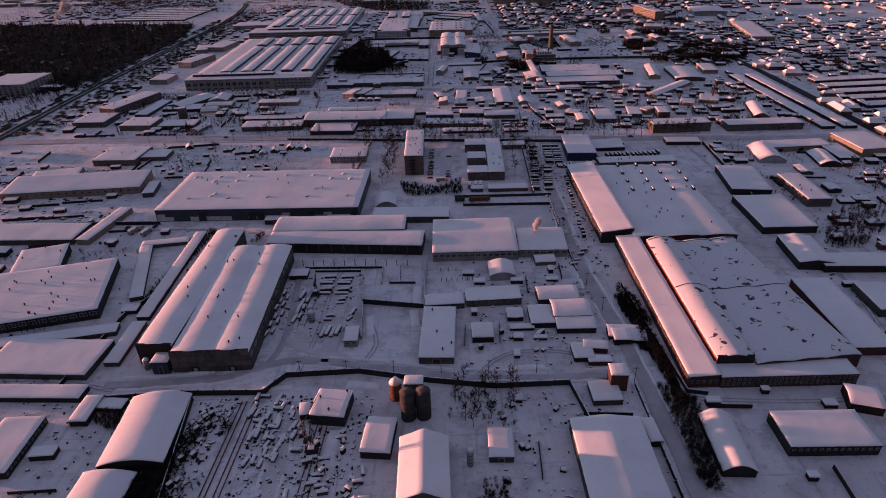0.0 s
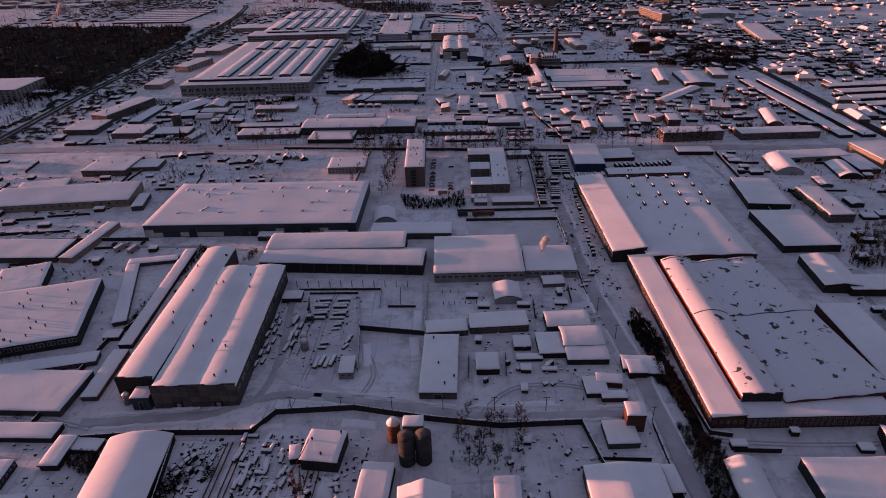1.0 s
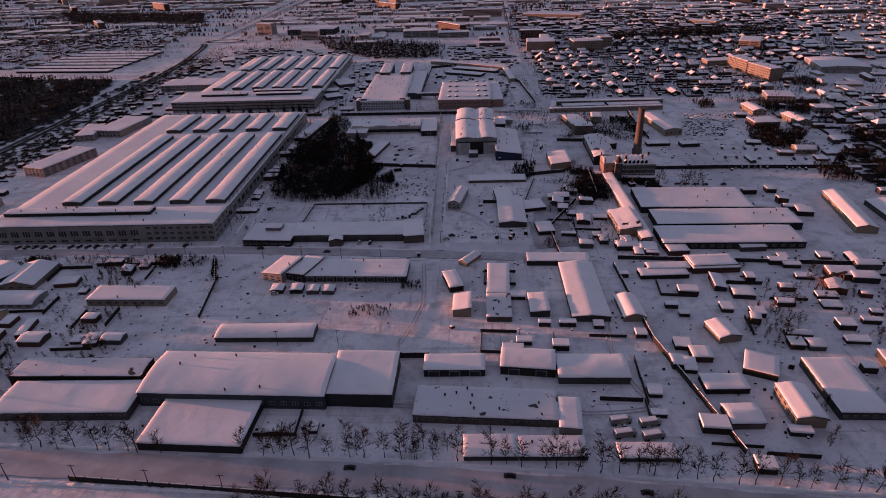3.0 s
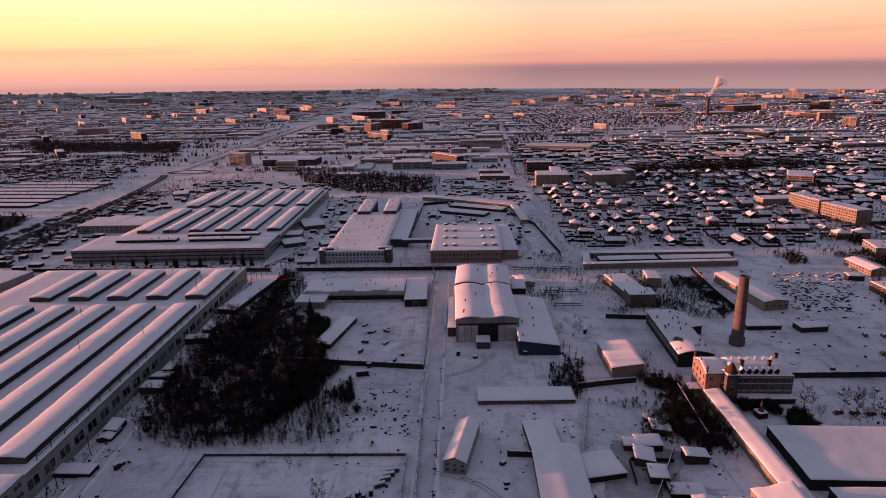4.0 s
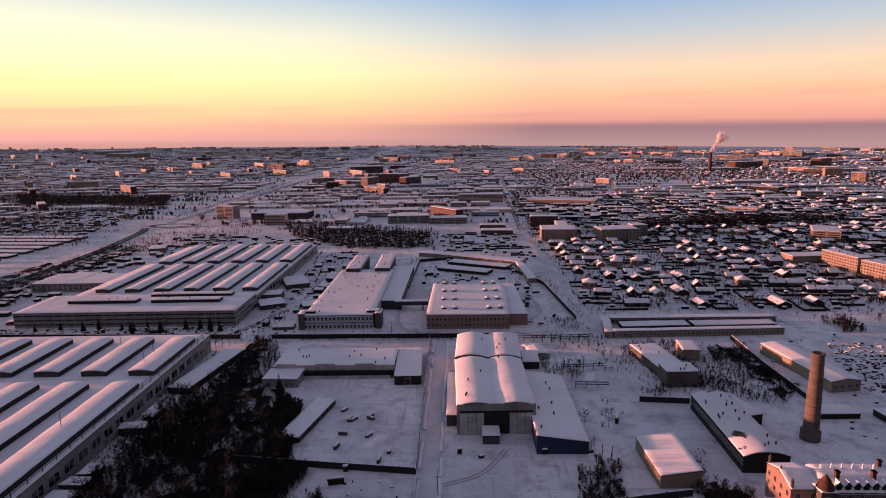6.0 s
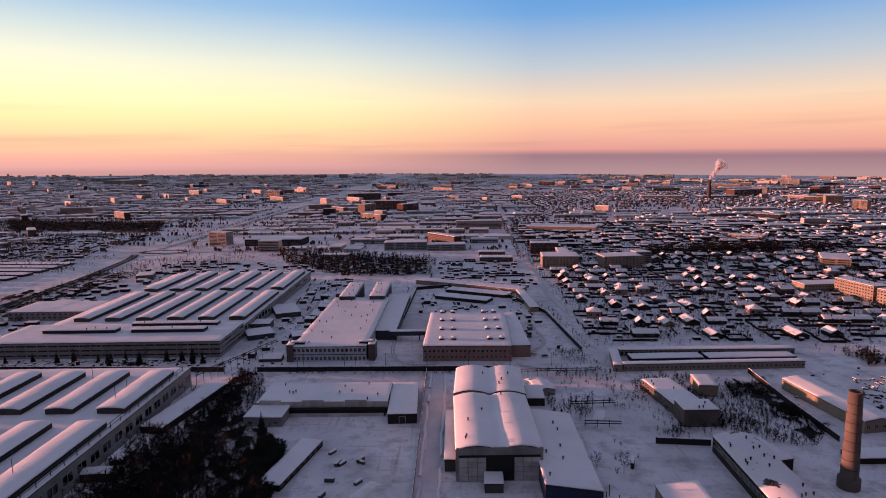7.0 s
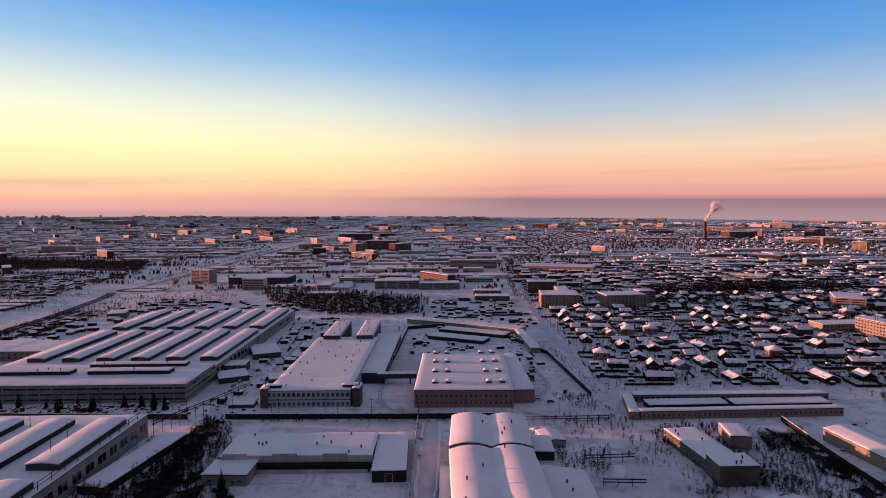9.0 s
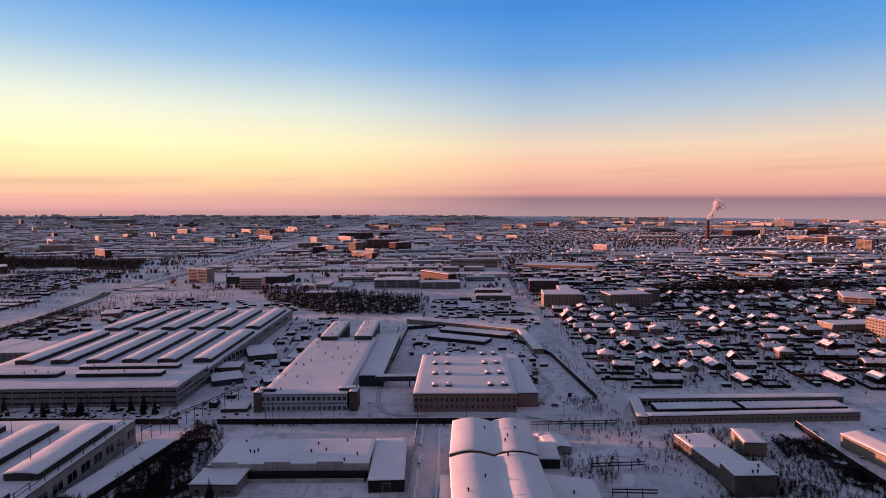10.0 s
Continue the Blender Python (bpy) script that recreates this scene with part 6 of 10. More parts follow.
building('apartment_block', 'long sunlit five-storey block with balconies', 'apartment', 64.35, 198.92, 7.18, 3.13, -77.2, 2.60, wall=OCHRE, wins=[('f', 0.2, 2.5, 5, 14, dict(share=0.62, tall=0.6)), ('r', 0.2, 2.5, 5, 4, dict(share=0.4, tall=0.5))], vents=6)
building('apartment_block', 'low sunlit block with snow', 'office', 61.12, 213.97, 8.15, 3.46, 2.7, 1.20, wall=OCHRE, wins=[('f', 0.1, 1.1, 2, 14)])
building('apartment_block', 'sunlit block among trees', 'apartment', 77.19, 236.30, 5.10, 8.26, -27.3, 2.00, wall=OCHRE, wins=[('l', 0.2, 1.9, 4, 2, dict(share=0.8, bars=4)), ('f', 0.2, 1.9, 4, 2, dict(share=0.8, bars=4))], eave=False)

# northern town
building('school', 'long white four-storey building', 'office', -12.78, 269.99, 10.94, 4.92, 0.4, 2.00, wall=WHITE, wins=[('f', 0.2, 1.9, 4, 4, dict(share=0.8, bars=4))], eave=False)
building('school', 'white lower wing under winter snow', 'office', -2.27, 267.56, 9.71, 4.37, 1.0, 1.60, wall=WHITE, wins=[('f', 0.2, 1.5, 3, 3, dict(share=0.8, bars=4))], eave=False)
building('tower_block', 'white ten-storey tower block', 'tower', -66.72, 284.58, 6.03, 3.00, -20.1, 3.60, wall=WHITE, wins=[('f', 0.3, 3.4, 8, 2, dict(share=0.8, bars=4))], eave=False)
building('department_store', 'wide dark low store', 'store', -50.18, 282.97, 16.06, 7.23, -5.6, 1.80, wall=CONCRETE_DARK, wins=[('f', 0.2, 1.5, 2, 5, dict(share=0.8, bars=4))], eave=False)
building('office_block', 'two-storey block with snow', 'office', 8.66, 256.42, 6.24, 3.00, -4.8, 1.10, wall=BRICK_LIGHT, wins=[('f', 0.1, 1, 2, 2, dict(share=0.8, bars=4))], eave=False)
building('office_block', 'two-storey block with snow', 'office', 9.05, 248.76, 7.40, 3.33, -4.5, 1.00, wall=BRICK_LIGHT, wins=[('f', 0.1, 0.9, 2, 2, dict(share=0.8, bars=4))], eave=False)
building('store_hall', 'low hall with sunlit front', 'store', -29.19, 258.60, 6.74, 3.03, -4.6, 0.60, wall=OCHRE, eave=False)
# blocks and low houses beyond the scrapyard
building('apartment_block', 'pale three-storey block with rows of windows', 'apartment', 58.4, 179.7, 4.8, 4.4, -13, 1.35, wall=WHITE, wins=[('f', 0.1, 1.3, 3, 7, dict(share=0.55, tall=0.55)), ('l', 0.1, 1.3, 3, 5, dict(share=0.5, tall=0.55))], vents=5)
building('apartment_block', 'long two-storey ochre block with a snowy gable', 'apartment', 51.0, 172.9, 2.4, 5.0, 2, 0.8, kind='gable_y', rise=0.3, wall=OCHRE, wins=[('l', 0.1, 0.75, 2, 9, dict(share=0.5, tall=0.55)), ('f', 0.1, 0.75, 2, 3)])
building('brick_office', 'red brick office under a flat snow roof', 'office', 48.8, 164.2, 4.1, 3.2, 1, 1.0, wall=BRICK, wins=[('f', 0.1, 0.95, 2, 7, dict(share=0.5, tall=0.55)), ('l', 0.1, 0.95, 2, 4)], vents=2)
building('apartment_block', 'low ochre block with a sunlit snowy gable', 'apartment', 55.0, 166.0, 2.3, 5.0, 5, 0.8, kind='gable_y', rise=0.34, wall=OCHRE, wins=[('l', 0.1, 0.75, 2, 8, dict(share=0.5, tall=0.55)), ('f', 0.1, 0.75, 2, 3)], vents=3)
building('cottage', 'whitewashed house under a hipped snow roof', 'house', 64.2, 179.2, 2.4, 2.2, -8, 0.55, kind='hip', rise=0.4, wall=WHITE, wins=[('f', 0.12, 0.5, 1, 4)])
building('apartment_block', 'pale two-storey house with a flat snow roof', 'apartment', 62.4, 172.1, 3.0, 2.6, -6, 0.9, wall=WHITE, wins=[('f', 0.1, 0.85, 2, 5, dict(share=0.5, tall=0.55))])
building('sports_hall', 'wide pale hall with a rounded snow roof', 'hall', 83.6, 206.4, 10.0, 11.0, -9, 1.3, kind='barrel_y', rise=0.22, wall=WHITE, wins=[('f', 0.75, 1.1, 1, 14, dict(share=0.7))])
building('cottage', 'ochre house under a snowy gable', 'house', 48.8, 150.9, 2.8, 2.0, -4, 0.65, kind='gable_x', rise=0.36, wall=OCHRE, wins=[('f', 0.12, 0.6, 1, 4)])
building('apartment_block', 'nine-storey red brick block under construction', 'apartment', -29.80, 410.33, 14.44, 6.50, -11.6, 4.20, wall=BRICK, wins=[('f', 0.3, 4, 9, 3, dict(share=0.8, bars=4))], eave=False)
building('apartment_block', 'nine-storey pale block under winter snow', 'apartment', -38.51, 387.30, 8.50, 3.83, 60.3, 4.20, wall=OCHRE, wins=[('f', 0.3, 4, 9, 2, dict(share=0.8, bars=4))], eave=False)
building('apartment_block', 'nine-storey red block under winter snow', 'apartment', -20.44, 394.35, 9.75, 4.39, 47.0, 3.60, wall=BRICK, wins=[('f', 0.3, 3.4, 8, 2, dict(share=0.8, bars=4))], eave=False)
building('apartment_block', 'nine-storey brown block under winter snow', 'apartment', -53.65, 489.88, 20.16, 9.07, 7.0, 4.00, wall=BRICK, wins=[('f', 0.3, 3.8, 9, 3, dict(share=0.8, bars=4))], eave=False)
building('apartment_block', 'pale seven-storey block under winter snow', 'apartment', -63.09, 403.64, 10.97, 4.94, 11.8, 3.20, wall=OCHRE, wins=[('f', 0.3, 3, 7, 2, dict(share=0.8, bars=4))], eave=False)
building('apartment_block', 'sunlit office tower under winter snow', 'apartment', 169.41, 365.19, 5.47, 3.00, -57.9, 4.20, wall=OCHRE, wins=[('f', 0.3, 4, 8, 2, dict(share=0.8, bars=4))], eave=False)
building('apartment_block', 'sunlit nine-storey block under winter snow', 'apartment', 180.64, 401.85, 7.45, 3.35, -13.1, 4.00, wall=OCHRE, wins=[('f', 0.3, 3.8, 9, 2, dict(share=0.8, bars=4))], eave=False)
building('apartment_block', 'tall sunlit blocks under winter snow', 'apartment', 240.88, 511.36, 13.72, 6.17, 32.7, 5.00, wall=BRICK, wins=[('f', 0.3, 4.8, 10, 2, dict(share=0.8, bars=4))], eave=False)
building('apartment_block', 'row of sunlit nine-storey blocks', 'apartment', 181.25, 490.48, 18.79, 8.45, 10.6, 4.00, wall=BRICK, wins=[('f', 0.3, 3.8, 9, 4, dict(share=0.8, bars=4))], eave=False)
building('market_hall', 'wide dark hall with flat roof', 'hall', 116.33, 337.47, 11.13, 5.01, -51.3, 1.60, wall=CONCRETE_DARK, eave=False)
building('long_hall', 'very long pale hall', 'hall', 35.35, 309.60, 22.28, 8.85, -20.3, 1.30, wall=OCHRE, eave=False)
building('works_hall', 'wide white works hall', 'hall', 120.99, 463.77, 22.42, 10.09, -13.1, 1.80, wall=WHITE, wins=[('f', 0.2, 1.6, 2, 5, dict(share=0.8, bars=4))], eave=False)
building('works_hall', 'wide white works hall', 'hall', 150.88, 459.47, 21.00, 9.45, 4.0, 1.80, wall=WHITE, wins=[('f', 0.2, 1.6, 2, 4, dict(share=0.8, bars=4))], eave=False)
building('works_hall', 'long hall with sunlit roof', 'hall', 81.17, 281.17, 8.99, 4.05, -41.5, 1.00, wall=OCHRE, eave=False)
building('works_hall', 'hall with sunlit front', 'hall', 65.01, 312.39, 5.32, 3.00, -7.0, 1.20, wall=OCHRE, wins=[('f', 0.2, 1, 2, 2, dict(share=0.8, bars=4))], eave=False)
building('works_hall', 'hall with sunlit front', 'hall', 73.72, 309.92, 7.57, 3.41, -6.9, 1.00, wall=OCHRE, eave=False)
building('apartment_block', 'sunlit long block far off', 'apartment', -259.88, 939.44, 33.94, 15.27, -26.1, 4.00, wall=OCHRE, wins=[('f', 0.3, 3.8, 9, 4, dict(share=0.8, bars=4))], eave=False)
building('apartment_block', 'sunlit long block far off', 'apartment', -401.40, 816.90, 66.55, 29.95, -39.0, 4.50, wall=OCHRE, wins=[('f', 0.3, 4.2, 9, 4, dict(share=0.8, bars=4))], eave=False)
building('apartment_block', 'sunlit long block far off', 'apartment', -328.84, 727.53, 49.38, 22.22, -38.9, 4.50, wall=OCHRE, wins=[('f', 0.3, 4.2, 9, 4, dict(share=0.8, bars=4))], eave=False)

# western wings of the northern works
building('office_block', 'long pale two-storey wing with windows', 'office', -61.06, 203.22, 11.58, 6.87, -0.1, 1.30, wall=WHITE, wins=[('f', 0.2, 1.2, 2, 14)])
building('office_block', 'long pale wing beside the works', 'office', -62.89, 204.89, 6.30, 4.12, 77.3, 1.30, wall=WHITE, wins=[('r', 0.2, 1.2, 2, 16)])
building('yard_shed', 'small shed roof by the works', 'shed', -26.71, 190.36, 3.31, 3.42, 24.5, 0.60, wall=SLATE)
building('yard_shed', 'annex with pale walls', 'shed', -27.46, 194.17, 2.53, 2.62, 4.4, 0.90, wall=BRICK_LIGHT, wins=[('f', 0.2, 0.8, 1, 4)])
building('yard_shed', 'flat shed with snow', 'shed', -26.44, 202.59, 3.55, 6.15, 22.3, 0.70, wall=CONCRETE)
building('office_block', 'two-storey pale block under winter snow', 'office', -65.02, 167.52, 2.98, 7.03, 11.3, 1.00, wall=WHITE, wins=[('f', 0.1, 0.9, 2, 4, dict(single=1))])
building('office_block', 'long pale block under winter snow', 'office', -60.82, 170.80, 4.99, 9.13, -9.0, 1.10, wall=WHITE, wins=[('f', 0.1, 1, 2, 7, dict(single=1))])
building('office_block', 'small block with snow', 'office', -62.65, 232.72, 3.10, 4.55, 18.1, 1.00, wall=BRICK_LIGHT)

# office north of the side street and its canopies
building('office_block', 'long low office with a band of small windows', 'office', -13.28, 126.36, 12.35, 3.30, -0.9, 0.80, wall=CONCRETE, wins=[('f', 0.45, 0.7, 1, 30)], vents=2)
building('office_block', 'pale end block of the office', 'office', -6.06, 126.27, 2.21, 4.15, 4.8, 0.85, wall=BRICK_LIGHT)
building('office_block', 'flat entrance pavilion with dark fascia under snow', 'office', -21.74, 126.02, 5.33, 4.30, -3.9, 0.75, wall=DEEP_BLACK, wins=[('f', 0.1, 0.5, 1, 12, dict(share=0.7, single=1))])
building('roof_house', 'small roof house with a band of windows under snow', 'roof structure', -21.6, 126.6, 1.7, 1.3, -3.9, 1.2, wall=WHITE, wins=[('f', 0.9, 1.12, 1, 6, dict(share=0.7))])
building('porch', 'small gabled porch with pale walls', 'porch', -14.38, 124.43, 1.50, 1.54, 7.3, 0.70, kind='gable_y', rise=0.2, wall=BRICK_LIGHT, wins=[('f', 0.25, 0.5, 1, 2, dict(single=1))])
building('canopy_shed', 'small open canopy with snow roof', 'canopy', -18.24, 114.68, 1.16, 1.15, -0.7, 0.35, wall=TIMBER, kind='gable_y', rise=0.08)
building('canopy_shed', 'small open canopy with snow roof', 'canopy', -16.42, 114.69, 1.17, 1.18, -0.4, 0.35, wall=TIMBER, kind='gable_y', rise=0.08)
building('canopy_shed', 'small open canopy with snow roof', 'canopy', -14.81, 114.47, 1.11, 1.13, 0.1, 0.35, wall=CONCRETE, kind='gable_y', rise=0.08)
building('canopy_shed', 'small open canopy with snow roof', 'canopy', -13.32, 114.39, 1.11, 1.12, -2.7, 0.35, wall=CONCRETE, kind='gable_y', rise=0.08)
building('yard_shed', 'long lean-to shed beside the works', 'shed', -25.99, 166.28, 2.10, 10.18, -9.6, 0.60, wall=TIMBER)
building('yard_shed', 'small hall sheds beside the gate', 'shed', -1.73, 158.85, 0.76, 8.74, -0.6, 0.90, wall=CONCRETE)
building('yard_shed', 'low annex behind the waved halls', 'shed', 6.22, 167.87, 1.61, 3.36, -2.8, 0.70, wall=CONCRETE_DARK)
building('yard_shed', 'low annex with snow roof', 'shed', 7.25, 169.82, 1.86, 2.55, 8.9, 0.60, kind='gable_y', rise=0.15, wall=WHITE)

# western blocks
building('office_block', 'long four-storey pale block with rows of windows', 'office', -60.29, 114.42, 3.46, 12.16, -18.0, 1.40, wall=BRICK_LIGHT, wins=[('r', 0.1, 1.3, 4, 20), ('f', 0.1, 1.3, 4, 5, dict(single=1))], vents=4)
building('office_block', 'two-storey grey block with window row', 'office', -62.20, 104.78, 5.53, 5.61, -2.0, 0.90, wall=CONCRETE, wins=[('f', 0.1, 0.8, 2, 9, dict(single=1)), ('r', 0.1, 0.8, 2, 6, dict(single=1))], vents=4)
building('office_block', 'pale block with rows of windows', 'office', -62.17, 134.37, 3.92, 5.35, -3.9, 1.00, wall=WHITE, wins=[('f', 0.1, 0.9, 2, 6, dict(single=1))])
building('office_block', 'pale four-storey block with windows', 'office', -61.06, 152.00, 3.64, 9.81, -16.5, 1.30, wall=WHITE, wins=[('f', 0.1, 1.2, 4, 5, dict(single=1)), ('r', 0.1, 1.2, 4, 8)])
building('apartment_block', 'tall pale apartment block at the wood', 'apartment', -92.04, 130.40, 9.69, 10.23, 0.0, 2.30, wall=WHITE, wins=[('f', 0.2, 2.2, 6, 8), ('r', 0.2, 2.2, 6, 8)])
building('garage_row', 'long row of garages under snow beyond the wood', 'garage', -104.00, 226.00, 26.00, 2.80, -6.0, 0.42, wall=TIMBER)
building('garage_row', 'long row of garages under snow beyond the wood', 'garage', -103.70, 230.40, 26.00, 2.80, -6.0, 0.42, wall=TIMBER)
building('garage_row', 'long row of garages under snow beyond the wood', 'garage', -103.40, 234.80, 26.00, 2.80, -6.0, 0.42, wall=TIMBER)
building('garage_row', 'long row of garages under snow beyond the wood', 'garage', -103.10, 239.20, 26.00, 2.80, -6.0, 0.42, wall=TIMBER, eave=False)
building('garage_row', 'long row of garages under snow beyond the wood', 'garage', -102.80, 243.60, 26.00, 2.80, -6.0, 0.42, wall=TIMBER, eave=False)
building('garage_row', 'long row of garages under snow beyond the wood', 'garage', -102.50, 248.00, 26.00, 2.80, -6.0, 0.42, wall=TIMBER, eave=False)
building('garage_row', 'long row of garages under snow beyond the wood', 'garage', -102.20, 252.40, 26.00, 2.80, -6.0, 0.42, wall=TIMBER, eave=False)
building('garage_row', 'long row of garages with dark doors', 'garage', 83.00, 99.00, 24.00, 2.40, 4.0, 0.45, wall=TIMBER)
building('garage_row', 'long row of garages with dark doors', 'garage', 83.00, 103.20, 24.00, 2.40, 4.0, 0.45, wall=TIMBER)
building('garage_row', 'long row of garages with dark doors', 'garage', 83.00, 107.40, 24.00, 2.40, 4.0, 0.45, wall=TIMBER)
building('garage_row', 'long row of garages with dark doors', 'garage', 83.00, 111.60, 24.00, 2.40, 4.0, 0.45, wall=TIMBER)
building('garage_row', 'long row of garages with dark doors', 'garage', 83.00, 115.80, 24.00, 2.40, 4.0, 0.45, wall=TIMBER)
building('garage_row', 'long row of garages with dark doors', 'garage', 83.00, 120.00, 24.00, 2.40, 4.0, 0.45, wall=TIMBER)
building('garage_row', 'long garage row beside the diagonal road', 'garage', 58.60, 108.00, 2.10, 34.00, 1.0, 0.45, wall=TIMBER)
building('garage_row', 'long garage row beside the diagonal road', 'garage', 62.00, 108.00, 2.10, 34.00, 1.0, 0.45, wall=TIMBER)
building('workshop', 'hall with sunlit side', 'hall', 82.82, 172.39, 5.59, 24.39, -10.3, 1.00, wall=OCHRE)
building('house', 'tall house with sunlit snow', 'house', 43.15, 129.52, 2.15, 10.15, -9.5, 0.70, kind='gable_y', rise=0.3, wall=OCHRE)
building('workshop', 'wide workshop with rounded snow roof', 'workshop', 49.00, 127.08, 5.70, 9.71, -3.2, 0.60, kind='barrel_y', rise=0.25, wall=CONCRETE)
building('workshop', 'flat hall with dark front', 'workshop', 55.27, 131.18, 2.96, 6.39, -7.4, 0.70, wall=OCHRE, wins=[('f', 0.1, 0.6, 1, 5, dict(single=1))])


# ---------------------------------------------------------------- two great ridge-roofed works
def ridge_works(name, label, x0, x1, y_front, y_mid, y_back, h, rows, front_h, step, width):
    """A flat works with rows of long roof monitors and a front range across them."""
    w, d = x1 - x0, y_back - y_mid
    e = building("works_hall", label, "works", (x0 + x1) / 2, (y_mid + y_back) / 2, w, d, 0, h, wall=WHITE, wins=[("r", 0.5, 1.4, 1, 26, dict(share=0.75, tall=0.9))], thick=0.06)
    for ya, yb in rows:
        first = None
        n = int((w - 0.6) / step)
        for k in range(n):
            cx = x1 - 0.6 - width / 2 - step * k - (x0 + x1) / 2
            m = pose(cx, (ya + yb) / 2 - (y_mid + y_back) / 2, h + 0.05)
            if first is None:
                bm = bmesh.new()
                ln = yb - ya
                prof = roof_shape("barrel_y", width, ln, 0.11)
                sheet(bm, width, ln, 1, 1, lambda a, b: 0.46 + prof(a, b), lambda a, b: -0.02, xs=[width * (i / 8 - 0.5) for i in range(9)], ys=[-ln / 2, ln / 2])
                first = [part("roof_monitor", bm, CONCRETE, e, "long glazed roof monitor", at=m)]
                for s in range(6):
                    yy = -ln / 2 + ln * (s + 0.5) / 6
                    if s == 0:
                        pane = part("pane", window_mesh(ln / 6 * 0.97, 0.40, 3), (SOOT_AND_SHADE, METAL), first[0], at=pose(width / 2, yy, 0.23, 0, 0, 90))
                    else:
                        again("pane", pane, first[0], pose(width / 2, yy, 0.23, 0, 0, 90))
                cap = snow_cap(first[0], width, ln, 0.46, prof, "barrel_y", thick=0.09, seed=int(ya), over=0.05)
                first.append(cap)
            else:
                o = again("roof_monitor", first[0], e, m)
                c = again("snow_cover", first[1], o, Matrix())
                for s in range(6):
                    yy = -(yb - ya) / 2 + (yb - ya) * (s + 0.5) / 6
                    again("pane", pane, o, pose(width / 2, yy, 0.23, 0, 0, 90))
    return e


works = ridge_works("works_hall", "vast flat works with rows of snowy roof monitors", -54.0, -28.2, 125.4, 130.3, 172.6, 1.85, [(131.6, 158.4), (161.0, 170.2)], 2.2, 4.35, 2.3)
building("works_office", "pale front range of the works with tall dark windows", "office", -41.0, 127.8, 26.0, 4.8, 0, 2.15, wall=WHITE, vents=6,
         wins=[("f", 0.75, 1.65, 1, 13, dict(share=0.72, tall=0.9, x1=0.68, bars=2, single=True)), ("f", 0.12, 0.55, 1, 13, dict(share=0.6, x1=0.68)), ("f", 0.15, 2.05, 3, 9, dict(share=0.62, x0=0.70, bars=2, single=True)), ("r", 0.15, 2.05, 3, 4, dict(share=0.6))])
building("roof_house", "long dark-fronted roof house with snow", "roof structure", -44.6, 128.7, 17.0, 1.5, 0, 2.62, wall=CONCRETE_DARK, vents=8)
north_works = ridge_works("works_hall", "northern works with rows of snowy roof monitors", -54.5, -28.6, 181.7, 190.0, 229.0, 1.6, [(192.3, 209.0), (211.4, 227.2)], 1.9, 4.2, 2.1)
building("works_office", "long pale three-storey front range with window bands", "office", -42.6, 185.8, 28.0, 8.2, 0, 1.9, wall=WHITE,
         wins=[("f", 0.1, 1.8, 3, 22, dict(share=0.92, tall=0.42, bars=3)), ("r", 0.1, 1.8, 3, 6, dict(share=0.9, tall=0.42, bars=3))])
building("roof_house", "dark glazed roof house under snow", "roof structure", -36.5, 186.2, 9.0, 1.4, 0, 2.35, wall=CONCRETE_DARK, vents=3)
building("roof_house", "dark glazed roof house under snow", "roof structure", -47.5, 186.2, 9.0, 1.4, 0, 2.35, wall=CONCRETE_DARK, vents=3)
building("roof_house", "dark glazed roof house under snow", "roof structure", -37.0, 189.2, 11.0, 1.2, 0, 2.3, wall=CONCRETE_DARK, vents=2)

# ---------------------------------------------------------------- brick mansion with tower and dormers
mansion = building("mansion", "ornate brick mansion with a snowy mansard and pointed dormers", "mansion", 22.3, 143.1, 5.2, 2.7, -2, 1.95, wall=BRICK_LIGHT,
                   wins=[("f", 0.12, 0.68, 1, 8, dict(share=0.66, tall=0.8, bars=2, single=1)), ("f", 0.74, 1.26, 1, 8, dict(share=0.62, tall=0.72, bars=2, single=1)), ("f", 1.32, 1.80, 1, 8, dict(share=0.62, tall=0.7, bars=2, single=1))])
for z in (0.70, 1.29, 1.84):
    bm = bmesh.new()
    box(bm, -2.63, 2.63, -1.40, -1.352, z, z + 0.05)
    part("cornice", bm, PANEL_LIGHT, mansion)
for k in range(9):
    bm = bmesh.new()
    box(bm, -0.05, 0.05, -1.395, -1.352, 0.0, 1.83)
    part("pilaster", bm, BRICK_LIGHT, mansion, at=pose(-2.54 + 0.635 * k, 0, 0))
bm = bmesh.new()
sheet(bm, 5.1, 2.6, 20, 12, lambda a, b: 2.0 + min(0.62, max(0.0, 1.3 - abs(b)) * 1.15, max(0.0, 2.55 - abs(a)) * 1.4) + 0.03 * noise.noise((a * 2, b * 2, 0)), lambda a, b: 1.98, smooth=True)
part("mansard", bm, SNOW, mansion, "mansard roof under smooth snow")
